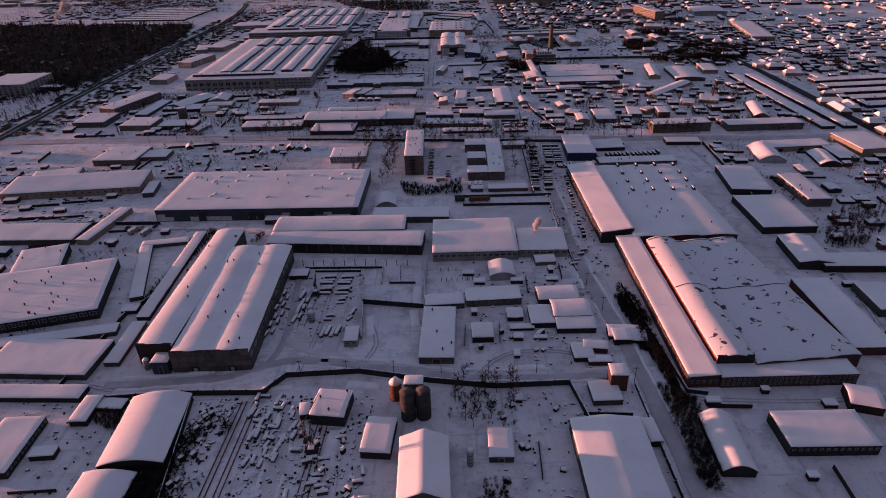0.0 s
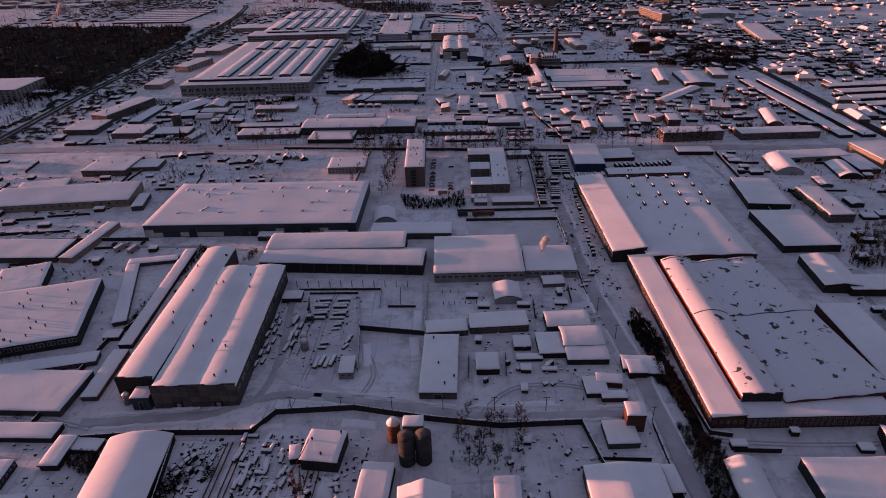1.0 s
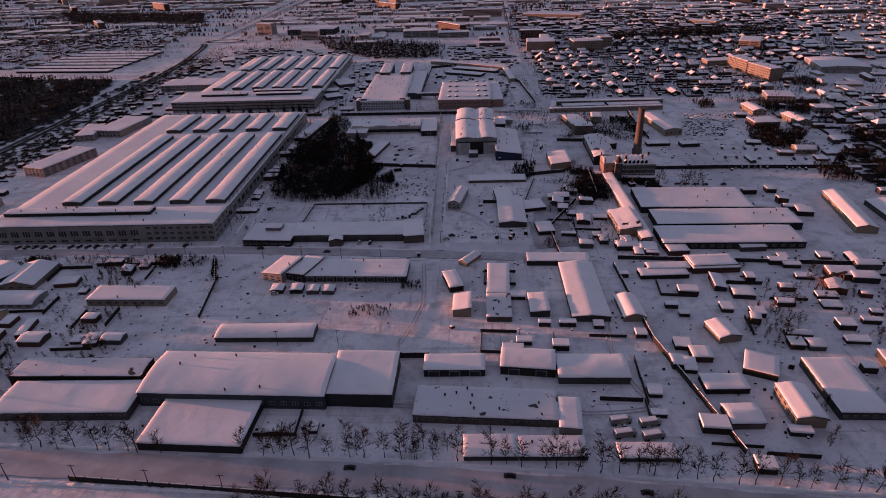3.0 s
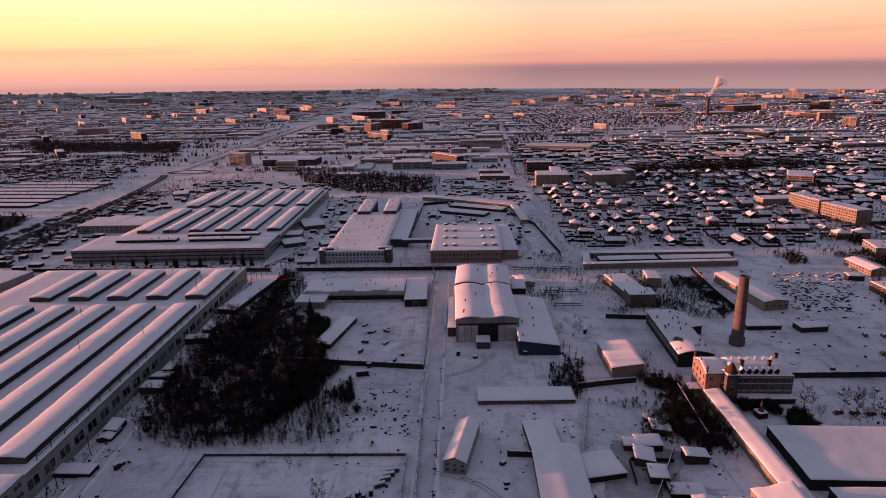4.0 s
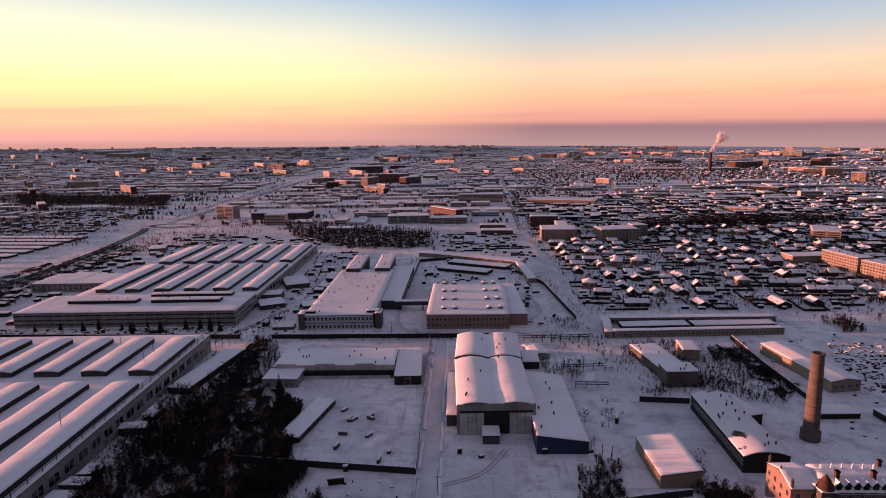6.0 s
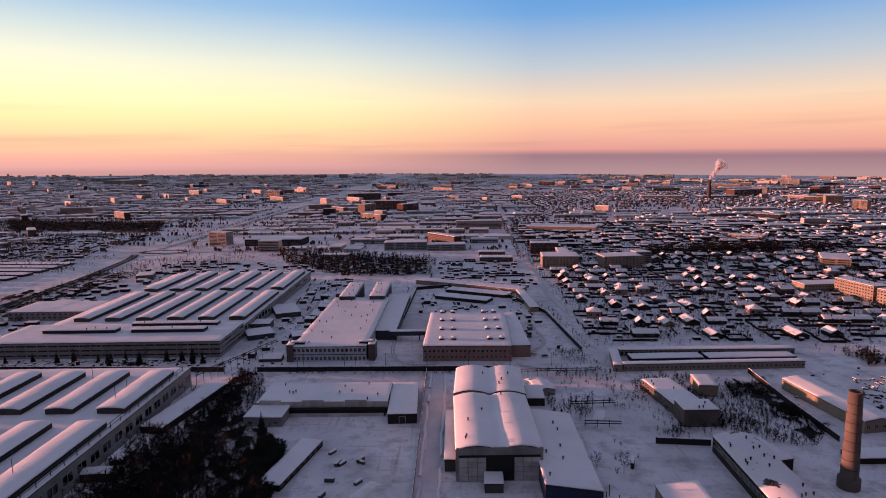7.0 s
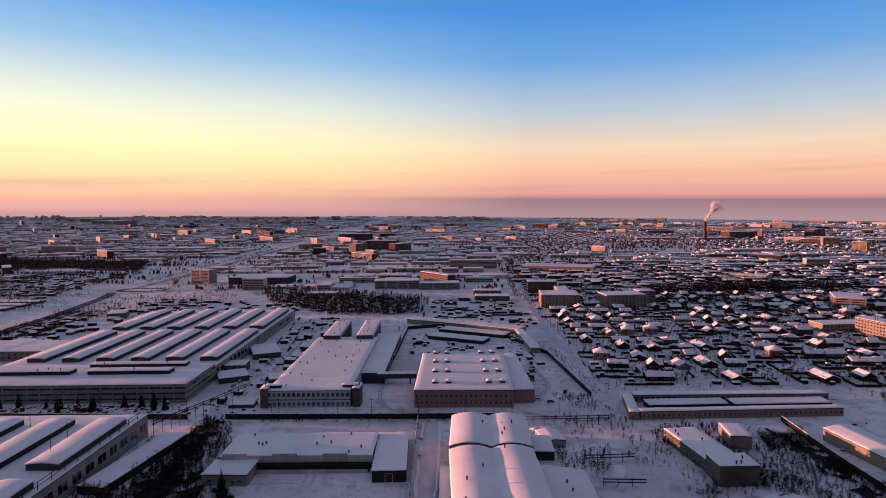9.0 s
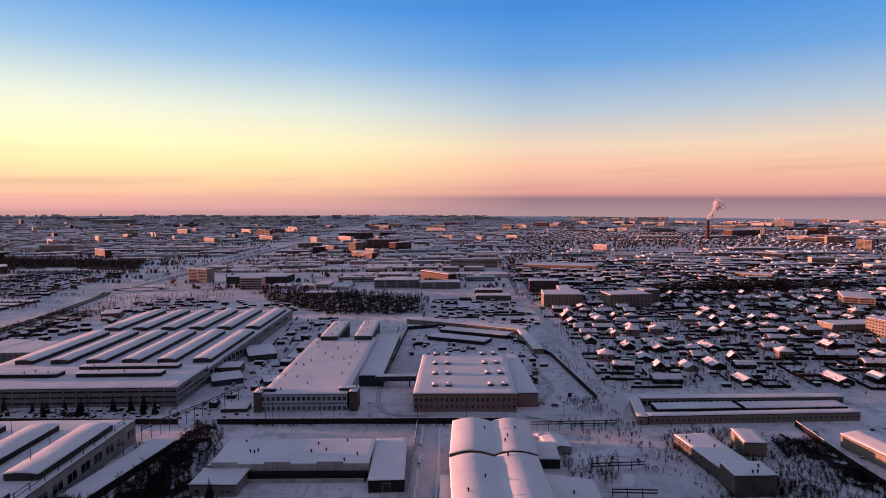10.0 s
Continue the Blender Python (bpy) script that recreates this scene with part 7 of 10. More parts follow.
for k in range(6):
    bm = bmesh.new()
    box(bm, -0.17, 0.17, -0.16, 0.30, 0, 0.26, 0)
    v = [bm.verts.new(p) for p in ((-0.25, -0.20, 0.25), (0.25, -0.20, 0.25), (0, -0.20, 0.56), (-0.25, 0.45, 0.25), (0.25, 0.45, 0.25), (0, 0.45, 0.56))]
    for q in ((0, 1, 2), (5, 4, 3), (0, 2, 5, 3), (1, 4, 5, 2)):
        bm.faces.new([v[i] for i in q]).material_index = 1 if len(q) == 4 else 0
    box(bm, -0.10, 0.10, -0.175, -0.155, 0.04, 0.24, 2)
    part("dormer", bm, (DEEP_BLACK, SNOW, GLASS), mansion, at=pose(-1.3 + 0.53 * k, -1.08, 2.02))
    bm = bmesh.new()
    tube(bm, (0, 0, 0), (0, 0, 0.16), 0.05, 0.05, 6)
    tube(bm, (0, 0, 0.16), (0, 0, 0.34), 0.07, 0.01, 6)
    part("pinnacle", bm, SNOW, mansion, at=pose(-1.6 + 0.62 * k, 0.2, 2.6))
for x, y in ((2.0, 0.5), (-1.2, -0.75), (0.9, -0.75)):
    bm = bmesh.new()
    box(bm, -0.11, 0.11, -0.11, 0.11, 2.1, 3.0)
    box(bm, -0.14, 0.14, -0.14, 0.14, 2.92, 3.0)
    part("chimney", bm, BRICK, mansion, at=pose(x, y, 0))
wing = building("mansion_wing", "sunlit pale wing of the mansion with a snowy cross gable", "mansion", 19.05, 143.3, 1.7, 2.9, -2, 2.15, "gable_x", 0.45, wall=PINK,
                wins=[("f", 0.2, 2.0, 3, 2, dict(share=0.36, tall=0.6, single=1)), ("l", 0.2, 2.0, 3, 4, dict(share=0.36, tall=0.6, single=1))])
for x, y in ((-0.75, -1.35), (0.75, -1.35), (-0.75, 0.0), (-0.75, 1.35)):
    bm = bmesh.new()
    tube(bm, (0, 0, 2.1), (0, 0, 2.55), 0.09, 0.08, 8)
    tube(bm, (0, 0, 2.55), (0, 0, 2.85), 0.11, 0.01, 8)
    part("pinnacle", bm, (BRICK_LIGHT,), wing, at=pose(x, y, 0))
tower = building("mansion_tower", "square brick tower with a steep rust-brown cap", "tower", 19.95, 141.6, 0.9, 0.9, -2, 2.35, wall=BRICK_LIGHT, wins=[("f", 0.3, 2.2, 3, 1, dict(share=0.35, tall=0.6, single=1)), ("l", 0.3, 2.2, 3, 1, dict(share=0.35, tall=0.6, single=1))])
bm = bmesh.new()
for r0, z0, r1, z1 in ((0.50, 2.44, 0.42, 2.56), (0.42, 2.56, 0.26, 2.92), (0.26, 2.92, 0.05, 3.22), (0.03, 3.22, 0.01, 3.4)):
    tube(bm, (0, 0, z0), (0, 0, z1), r0, r1, 16)
part("cap", bm, BRICK, tower, "steep brown cap")
building("canopy_shed", "low front porch of the mansion under snow", "porch", 22.6, 141.3, 4.4, 0.75, -2, 0.42, wall=CONCRETE_DARK)
building("canopy_shed", "small west porch of the mansion under snow", "porch", 17.7, 143.0, 0.9, 1.0, -2, 0.5, wall=OCHRE)
kiosk = building("kiosk", "little kiosk with a rust-brown spire", "kiosk", 21.3, 139.2, 0.7, 0.7, 10, 0.4, wall=TIMBER)
bm = bmesh.new()
tube(bm, (0, 0, 0.46), (0, 0, 0.62), 0.22, 0.16, 8)
tube(bm, (0, 0, 0.62), (0, 0, 1.35), 0.14, 0.01, 8)
part("spire", bm, RUST, kiosk)

# ---------------------------------------------------------------- stacks with smoke
chimney(25.2, 151.8, 0.56, 0.42, 6.75, BRICK_LIGHT, "tall round brick chimney lit by the sun")
chimney(47.9, 109.0, 0.16, 0.11, 2.6, BRICK, "slim red brick chimney")
chimney(139.7, 443.0, 0.9, 0.7, 11.0, BRICK, "distant red and white striped chimney", bands=(WHITE, BRICK), ladder=False)
plume(139.7, 443.0, 11.5 + land(139.7, 443.0), 9.0, (0.7, 0.9))
plume(8.95, 57.2, 0.9, 1.5, (0.15, 1.1), "pink plume of steam over the boiler hut")
plume(-139, 228.0, 1.6, 6.5, (1.0, 0.7), "plume of steam beyond the wood")
chimney(-120, 210, 0.5, 0.4, 3.0, BRICK, "squat brick chimney beyond the wood", ladder=False)
chimney(8.9, 57.2, 0.06, 0.05, 0.9, METAL, "thin steel flue over the boiler hut", ladder=False)

# ---------------------------------------------------------------- silos beside the long hall
for dx, dy in ((-3.0, 0.0), (-1.9, 0.1)):
    silo(dx - 0.3, 31.6 + dy, 0.52, 2.35, "tall weathered concrete silo with a flat top", CONCRETE, 0.05, snow=False)
silo(-4.3, 33.6, 0.45, 1.5, "round tank with a pink snow cap", RUST, 0.45)
silo(0.9, 27.3, 0.22, 1.3, "slim steel silo beside the hall", GALV, 0.15)
silo(-12.6, 44.2, 0.3, 1.0, "steel silo against the hall", GALV, 0.2)
silo(-12.4, 43.4, 0.3, 1.0, "steel silo against the hall", GALV, 0.2)
silo(-24.4, 37.5, 0.25, 0.9, "white steel silo by the hall", WHITE, 0.2)
building("lift_house", "boxy concrete lift house over the silos", "tower", -2.9, 33.0, 1.3, 0.9, 0, 2.2, wall=CONCRETE)
rail_crane(-12.8, 47.5, -4, 2.2, METAL)
rail_crane(-9.55, 28.5, 2, 2.5, BUFF_STEEL)
gantry(32.6, 113.6, 20, 2.4, 1.3)

# ---------------------------------------------------------------- skylights on the broad halls
def skylights(x, y, turn, z, nx, ny, sx_, sy_, skew=0.0):
    first = None
    for i in range(nx):
        for j in range(ny):
            u, v = i * sx_ + j * skew, j * sy_
            c, s = math.cos(radians(turn)), math.sin(radians(turn))
            m = pose(x + u * c - v * s, y + u * s + v * c, z, 0, 0, turn)
            if first is None:
                first = base("roof_light", "glazed roof light half buried in snow", "roof light", 0, 0, 0, 0, "roof lights")
                bm = bmesh.new()
                box(bm, -0.16, 0.16, -0.4, 0.4, -0.1, 0.08, 0, 0.02)
                part("kerb", bm, METAL, first)
                bm = bmesh.new()
                box(bm, -0.12, 0.13, -0.36, 0.36, 0.081, 0.17, 0, 0.09)
                part("glazing", bm, GLASS, first)
                bm = bmesh.new()
                box(bm, -0.13, 0.02, -0.34, 0.34, 0.12, 0.185, 0, 0.05)
                part("snow_cover", bm, SNOW, first)
                first.matrix_basis = m
            else:
                copy_thing(first, m)


skylights(22.0, 67.0, -1, 1.4, 4, 4, 2.4, 2.6)


def snow_humps(spots_, z, turn):
    """Roof lights drifted over: a low kerb under a wedge of snow that tapers away from the wind."""
    first = None
    for x, y in spots_:
        m = pose(x, y, z, 0, 0, turn)
        if first is None:
            first = base("roof_light", "roof light drifted over with a wedge of snow", "roof light", 0, 0, 0, 0, "drifted roof lights")
            bm = bmesh.new()
            box(bm, 0.10, 0.17, -0.30, 0.30, -0.05, 0.07, 0, 0.01)
            part("kerb", bm, METAL, first)
            bm = bmesh.new()
            sheet(bm, 0.9, 0.9, 14, 12, lambda a, b: -0.04 + 0.15 * max(0.0, 1 - ((a - 0.05) / 0.40) ** 2) ** 1.2 * max(0.0, 1 - (b / 0.42) ** 2) ** 1.2 * (0.6 if a > 0.1 else 1.0), lambda a, b: -0.06, smooth=True)
            part("snow_cover", bm, SNOW, first)
            first.matrix_basis = m
        else:
            copy_thing(first, m)


snow_humps([(-33.2, 74.0), (-30.3, 72.4), (-30.0, 73.9), (-27.3, 72.5), (-26.2, 74.0), (-21.3, 73.9), (-17.7, 73.7), (-15.2, 72.5), (-13.8, 73.9), (-12.7, 72.2), (-29.2, 67.8), (-28.9, 68.4)], 1.53, -24)
hatch = None
for x, y in ((-31.8, 67.2), (-26.9, 67.1), (-22.1, 67.1), (-17.3, 67.0), (-12.4, 66.9), (-16.6, 69.3)):
    if hatch is None:
        hatch = base("roof_hatch", "square roof hatch with a dark frame and snow", "roof hatch", x, y, -2, 1.51, "roof hatches")
        bm = bmesh.new()
        box(bm, -0.16, 0.16, -0.22, 0.22, -0.05, 0.07, 0, 0.01)
        part("kerb", bm, METAL, hatch)
        bm = bmesh.new()
        box(bm, -0.12, 0.12, -0.17, 0.17, 0.071, 0.10, 0, 0.02)
        part("snow_cover", bm, SNOW, hatch)
    else:
        copy_thing(hatch, pose(x, y, 1.51, 0, 0, -2))
for x, y in ((-20.2, 63.25), (-13.0, 63.1)):
    building("canopy_shed", "small dark loading porch with a square snow roof", "porch", x, y, 2.6, 1.2, -1.2, 0.55, wall=METAL, door=1)
front = base("wall_cladding", "pale panels and dark gates along the warehouse front", "cladding", -22.72, 63.95, -1.2)
for k in range(24):
    bm = bmesh.new()
    u = -11.9 + 0.99 * k
    if k in (5, 11, 12, 18):
        box(bm, u + 0.05, u + 0.94, -0.07, -0.02, 0.0, 1.0, 1)
    box(bm, u + 0.02, u + 0.97, -0.05, -0.012, 0.05, 0.55 if k % 5 else 0.9, 0)
    part("wall_panel", bm, (PANEL_LIGHT if k % 7 not in (2, 3) else SLATE, METAL), front)


def domes():
    first = None
    for x in (-2.6, -1.2, 3.0, 4.4):
        for y in (181.6, 185.8, 190.0, 194.2):
            m = pose(x, y, 1.8)
            if first is None:
                first = base("roof_lantern", "square glazed roof lantern with a cap of snow", "roof light", 0, 0, 0, 0, "roof lanterns")
                bm = bmesh.new()
                box(bm, -0.30, 0.30, -0.42, 0.42, -0.05, 0.2, 0, 0.02)
                part("kerb", bm, METAL, first)
                bm = bmesh.new()
                sheet(bm, 0.62, 0.86, 6, 6, lambda a, b: 0.21 + 0.13 * max(0.0, 1 - (a / 0.31) ** 2) * max(0.0, 1 - (b / 0.43) ** 2), lambda a, b: 0.195, smooth=True)
                part("snow_cover", bm, SNOW, first)
                first.matrix_basis = m
            else:
                copy_thing(first, m)


domes()
for x, y0, y1 in ((-17.2, 203.0, 214.0), (-12.6, 203.0, 214.0)):
    building("roof_house", "long flat roof house under snow", "roof structure", x, (y0 + y1) / 2, 2.3, y1 - y0, 0, 2.3, wall=CONCRETE, vents=5, wins=[("r", 1.85, 2.25, 1, 12, dict(share=0.8, tall=0.8))])

# front of the waved hall: parapet, dark band, pale panels and an open gate, its inner shade a black box; then the
# bridge between the white and the pink hall
gate = base("hall_front", "pale panelled hall front with a tall dark gate", "gate", 1.72, 153.10, 0.3)
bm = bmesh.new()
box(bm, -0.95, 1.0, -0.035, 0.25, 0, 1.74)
part("opening", bm, DEEP_BLACK, gate)
bm = bmesh.new()
box(bm, -2.86, 2.86, -0.05, 0.1, 1.75, 1.93)
part("lintel", bm, DEEP_BLACK, gate)
for a, b, z in ((-3.04, -1.9, 2.44), (-1.9, -0.9, 2.54), (-0.9, 0.9, 2.48), (0.9, 1.9, 2.54), (1.9, 3.04, 2.44)):
    bm = bmesh.new()
    box(bm, a + 0.01, b - 0.01, -0.07, 0.08, 1.94, z, 0)
    part("parapet_panel", bm, WHITE, gate)
first = None
for row in range(5):
    for a in (-2.84, -2.2, -1.56, 1.03, 1.64, 2.25):
        if first is None:
            bm = bmesh.new()
            box(bm, 0.015, 0.595, -0.05, 0.02, 0.01, 0.335, 0, 0.008)
            first = part("wall_panel", bm, PANEL_LIGHT, gate, at=pose(a, 0, row * 0.348))
        else:
            again("wall_panel", first, gate, pose(a, 0, row * 0.348))
flue = None
for u, v in ((8.0, 148.6), (8.4, 149.4), (8.7, 148.2), (8.1, 146.8), (9.0, 147.0), (9.3, 147.9), (8.9, 145.6), (9.4, 146.1)):
    if flue is None:
        flue = base("roof_flue", "thin dark flue on the blue lean-to", "flue", u, v, 0, 0.9, "flues on the lean-to")
        bm = bmesh.new()
        tube(bm, (0, 0, 0), (0, 0, 0.75), 0.03, 0.03, 6)
        part("pipe", bm, METAL, flue)
        bm = bmesh.new()
        tube(bm, (0, 0, 0.74), (0, 0, 0.8), 0.05, 0.02, 6)
        part("cowl", bm, METAL, flue)
    else:
        copy_thing(flue, pose(u, v, 0.9))


def panel_front(label, x, y, turn, width, top, cols, rows, mat, gates=()):
    """A straight parapet front of concrete panels before a waved roof."""
    e = base("hall_front", label, "wall", x, y, turn)
    one = None
    pw, ph = width / cols, top / rows
    for r_ in range(rows):
        for c_ in range(cols):
            m = pose(-width / 2 + pw * c_, 0, ph * r_)
            if one is None:
                bm = bmesh.new()
                box(bm, 0.012, pw - 0.012, -0.05, 0.0, 0.01, ph - 0.01, 0, 0.006)
                one = part("wall_panel", bm, mat, e, at=m)
            else:
                again("wall_panel", one, e, m)
    bm = bmesh.new()
    box(bm, -width / 2, width / 2, -0.04, 0.12, top, top + 0.03)
    part("coping", bm, DEEP_BLACK, e)
    for g in gates:
        bm = bmesh.new()
        box(bm, g - 0.3, g + 0.3, -0.08, -0.051, 0, 0.5, 1)
        box(bm, g - 0.14, g + 0.16, -0.1, -0.081, 0, 0.42, 0)
        part("gate", bm, (GALV, DEEP_BLACK), e)
    return e


panel_front("weathered concrete panel front of the long hall", -19.02, 37.02, 1.1, 6.2, 2.0, 9, 4, PANEL_GREY, (-1.3, 1.6))
panel_front("dark concrete front of the side bay", -23.78, 38.08, -0.3, 2.84, 1.95, 4, 4, CONCRETE_DARK)
panel_front("dark timber gable front of the factory nave", 21.02, 35.38, -0.5, 2.76, 1.75, 5, 3, CONCRETE_DARK)
building("boiler_hut", "dark grey annex with snow in the hall corner", "annex", -23.0, 37.4, 1.3, 1.2, 0, 1.15, wall=SLATE, wins=[("f", 0.5, 0.8, 1, 1, dict(share=0.2))], door=1)
bridge = base("covered_bridge", "dark covered bridge between two halls", "bridge", -7.0, 187.4)
bm = bmesh.new()
box(bm, -2.2, 2.2, -0.4, 0.4, 0.7, 1.25)
part("gallery", bm, SLATE, bridge)
bm = bmesh.new()
box(bm, -2.25, 2.25, -0.44, 0.44, 1.25, 1.33, 0, 0.03)
part("snow_cover", bm, SNOW, bridge)
for s in (-1.5, 1.5):
    bm = bmesh.new()
    box(bm, s - 0.08, s + 0.08, -0.1, 0.1, 0, 0.7)
    part("pier", bm, CONCRETE, bridge)

parapet = base("roof_parapet", "stepped pale panel parapet above the dark loading bay", "parapet", -13.1, 165.0, -0.6)
for k in range(18):
    bm = bmesh.new()
    u, v = -5.75 + 0.644 * k, 1.28 if (k // 3) % 2 == 0 else 1.14
    box(bm, u + 0.008, u + 0.636, -0.09, 0.05, 0.62, v, 0, 0.004)
    box(bm, u, u + 0.644, -0.08, 0.06, v, v + 0.04, 1, 0.012)
    part("parapet_panel", bm, (PANEL_LIGHT, SNOW), parapet)
bay = base("loading_bay", "low pale yard wall before a black open bay", "wall", -13.1, 164.4, -0.6)
for k in range(16):
    bm = bmesh.new()
    box(bm, -4.4 + 0.62 * k, -3.79 + 0.62 * k, -0.04, 0.04, -0.03, 0.26, 0)
    part("wall_panel", bm, PANEL_LIGHT, bay)
# solid black box paints the shade inside the bay
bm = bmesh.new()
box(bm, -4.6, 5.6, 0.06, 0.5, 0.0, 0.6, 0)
part("opening", bm, SOOT_AND_SHADE, bay)


def trestle(pts, h, label):
    """Two black pipes on posts, a post and a cross bar at each step."""
    e = base("pipe_trestle", label, "pipe trestle", *pts[0])
    x0, y0 = pts[0]
    for (xa, ya), (xb, yb) in zip(pts, pts[1:]):
        for z in (h, h - 0.22):
            bm = bmesh.new()
            tube(bm, (xa - x0, ya - y0, z), (xb - x0, yb - y0, z), 0.045, 0.045, 8)
            part("pipe", bm, METAL, e)
    for x, y, a, _ in along(pts, 0.95):
        bm = bmesh.new()
        tube(bm, (0, 0, -0.05), (0, 0, h + 0.12), 0.03, 0.03, 5)
        box(bm, -0.16, 0.16, -0.02, 0.02, h - 0.3, h - 0.26)
        part("post", bm, METAL, e, at=pose(x - x0, y - y0, 0, 0, 0, a + 90))


trestle([(5.4, 173.7), (13.4, 173.8)], 0.85, "black pipe trestle with snow behind the waved hall")
trestle([(-27.6, 172.4), (-25.2, 177.6), (-22.6, 184.2)], 1.3, "black pipes crossing the works lane")
trestle([(9.2, 165.6), (13.2, 165.8)], 0.6, "thin black pipe frame in the snowy yard")
trestle([(9.6, 161.6), (12.6, 161.4)], 0.55, "thin black pipe frame in the snowy yard")
fence([(29.4, 174.2), (28.9, 166.0), (28.8, 158.4)], h=0.4, mat=DEEP_BLACK, label="black board fence along a ditch")
for x, y in ((-18.6, 181.2), (-12.0, 180.4)):
    pole(x, y - 3.4, 1.1, True)

# balconies and stairs on the end of the narrow block
stairs = base("fire_stair", "stack of dark steel landings on the block's end wall", "stair", -4.9, 76.55, 2)
for k in range(5):
    bm = bmesh.new()
    box(bm, -0.3, 0.3, -0.22, 0.1, 0.45 * k + 0.3, 0.45 * k + 0.34, 0)
    box(bm, -0.3, 0.3, -0.22, -0.2, 0.45 * k + 0.34, 0.45 * k + 0.52, 0)
    part("landing", bm, METAL, stairs)
bm = bmesh.new()
for s in (-0.3, 0.3):
    tube(bm, (s, -0.2, 0), (s, -0.2, 2.5), 0.02, 0.02, 5)
part("stanchion", bm, METAL, stairs)

# ---------------------------------------------------------------- roads
road([(-110, 96), (-75, 95), (-49.6, 94.6), (-24.9, 93.4), (-1.5, 91.9), (20.1, 89.6), (35.4, 88.6), (70, 86), (120, 84)], 2.2, "wide street of packed snow and slush")
road([(-62, 123.4), (-39.0, 123.0), (-24.9, 123.0), (-12.6, 122.2), (-3.6, 121.4), (6.0, 120.5)], 1.5, "side street of packed snow")
road([(-26.2, 123.8), (-25.7, 127.0), (-26.3, 140.5), (-24.4, 160.2), (-24.0, 178)], 0.9, "narrow works lane", mat=LANE)
road([(-3.1, 122.2), (-3.6, 128.2), (-3.4, 142.6), (-3.2, 152), (-2.9, 175.1)], 1.1, "straight lane of packed snow", mat=LANE)
road([(14.7, 20), (14.5, 30), (14.2, 36), (13.8, 42.3), (12.9, 50.8), (12.7, 57.8), (12.9, 66.5), (12.7, 77.4), (12.5, 90.5)], 1.1, "works road with dark wheel tracks")
road([(-27.0, 35.6), (-18.0, 36.2), (-14.5, 37.7), (-12.8, 38.1), (-9.8, 37.9), (-7.3, 37.3), (-3.5, 36.5), (0.0, 35.8), (4.0, 35.4), (13.2, 35.6)], 0.8, "curving track across the yard")
road([(-15.0, 37.4), (-14.4, 39.5), (-14.25, 43.0), (-14.7, 47.0), (-15.0, 50.4)], 0.6, "trodden track beside the long hall", z=0.045)
road([(-14.2, 41.0), (-12.6, 39.6), (-10.0, 38.9), (-7.8, 37.7)], 0.7, "fan of tracks by the yard gate", z=0.04, mat=LANE)
for pts, away in (([(-26.0, 35.7), (-18.0, 36.3), (-14.6, 37.9)], 0.7), ([(-12.6, 38.2), (-7.4, 37.4), (0.0, 35.9), (12.6, 35.6)], 0.65), ([(14.4, 30), (13.8, 42.3), (12.9, 50.8), (12.7, 57.8), (12.9, 66.5), (12.6, 88)], 0.8), ([(-60, 95.2), (-24.9, 93.4), (-1.5, 91.9), (20.1, 89.6), (60, 87)], 1.5), ([(-3.5, 124), (-3.4, 142.6), (-2.9, 175)], 0.75), ([(-60, 123.4), (-24.9, 123.0), (6.0, 120.6)], 1.0), ([(-11.8, 22), (-11.8, 27), (-12.3, 33)], 0.7), ([(-25.8, 127), (-26.2, 140.5), (-24.3, 160.2), (-24.0, 176)], 0.6)):
    snow_bank(pts, away, int(pts[0][0] * 3 + 300))
for k, (x, y, w, d, turn, h) in enumerate(((-8.35, 28.9, 1.1, 3.4, -4, 0.34), (-6.9, 35.0, 2.6, 0.9, -8, 0.26), (-3.3, 43.6, 0.9, 2.6, 8, 0.22), (-7.2, 42.6, 0.8, 3.0, 8, 0.2), (-3.2, 47.2, 0.9, 3.2, 2, 0.24), (-13.4, 34.9, 2.4, 0.7, 4, 0.22), (5.6, 36.6, 3.0, 0.7, 2, 0.2), (0.5, 124.2, 2.6, 0.8, 0, 0.26), (-7.6, 152.0, 2.4, 1.0, 60, 0.3), (6.6, 172.6, 3.0, 1.0, 20, 0.3), (11.4, 164.0, 2.2, 1.0, 70, 0.26))):
    snow_mound(x, y, w, d, turn, h, k * 7)
road([(-75, 60), (-75, 97), (-75.7, 126), (-75.6, 170), (-75.0, 220), (-79, 255), (-82, 266)], 2.3, "slushy railway embankment along the woods", mat=SLUSH, name="railway_bed")
for side in (-0.55, 0.55):
    road([(-75 + side, 60), (-75 + side, 97), (-75.7 + side, 126), (-75.6 + side, 170), (-75.0 + side, 220), (-79 + side, 255), (-82 + side, 266)], 0.95, "dark railway track on the embankment", z=0.075, mat=CONCRETE_DARK, name="railway")
road([(6.0, 178), (13.5, 176), (17.0, 189), (15.0, 215), (16.5, 260), (20, 330), (26, 460)], 1.2, "lane between the houses", mat=LANE)
road([(16, 256), (44, 253.4), (80, 254), (130, 262)], 1.3, "street beyond the houses", mat=LANE)
road([(38, 180), (36, 215), (33, 250), (30, 300)], 1.0, "lane between the houses", mat=LANE)
road([(64, 180), (58, 215), (52, 250), (46, 300)], 1.0, "lane between the houses", mat=LANE)
road([(-84, 262), (-60, 270), (-20, 262), (8, 246), (16, 236)], 1.3, "street beyond the works", mat=LANE)
road([(65.2, 60), (65.4, 88), (65.2, 140), (60, 160)], 1.8, "dark diagonal road in the suburb", mat=CONCRETE_DARK)
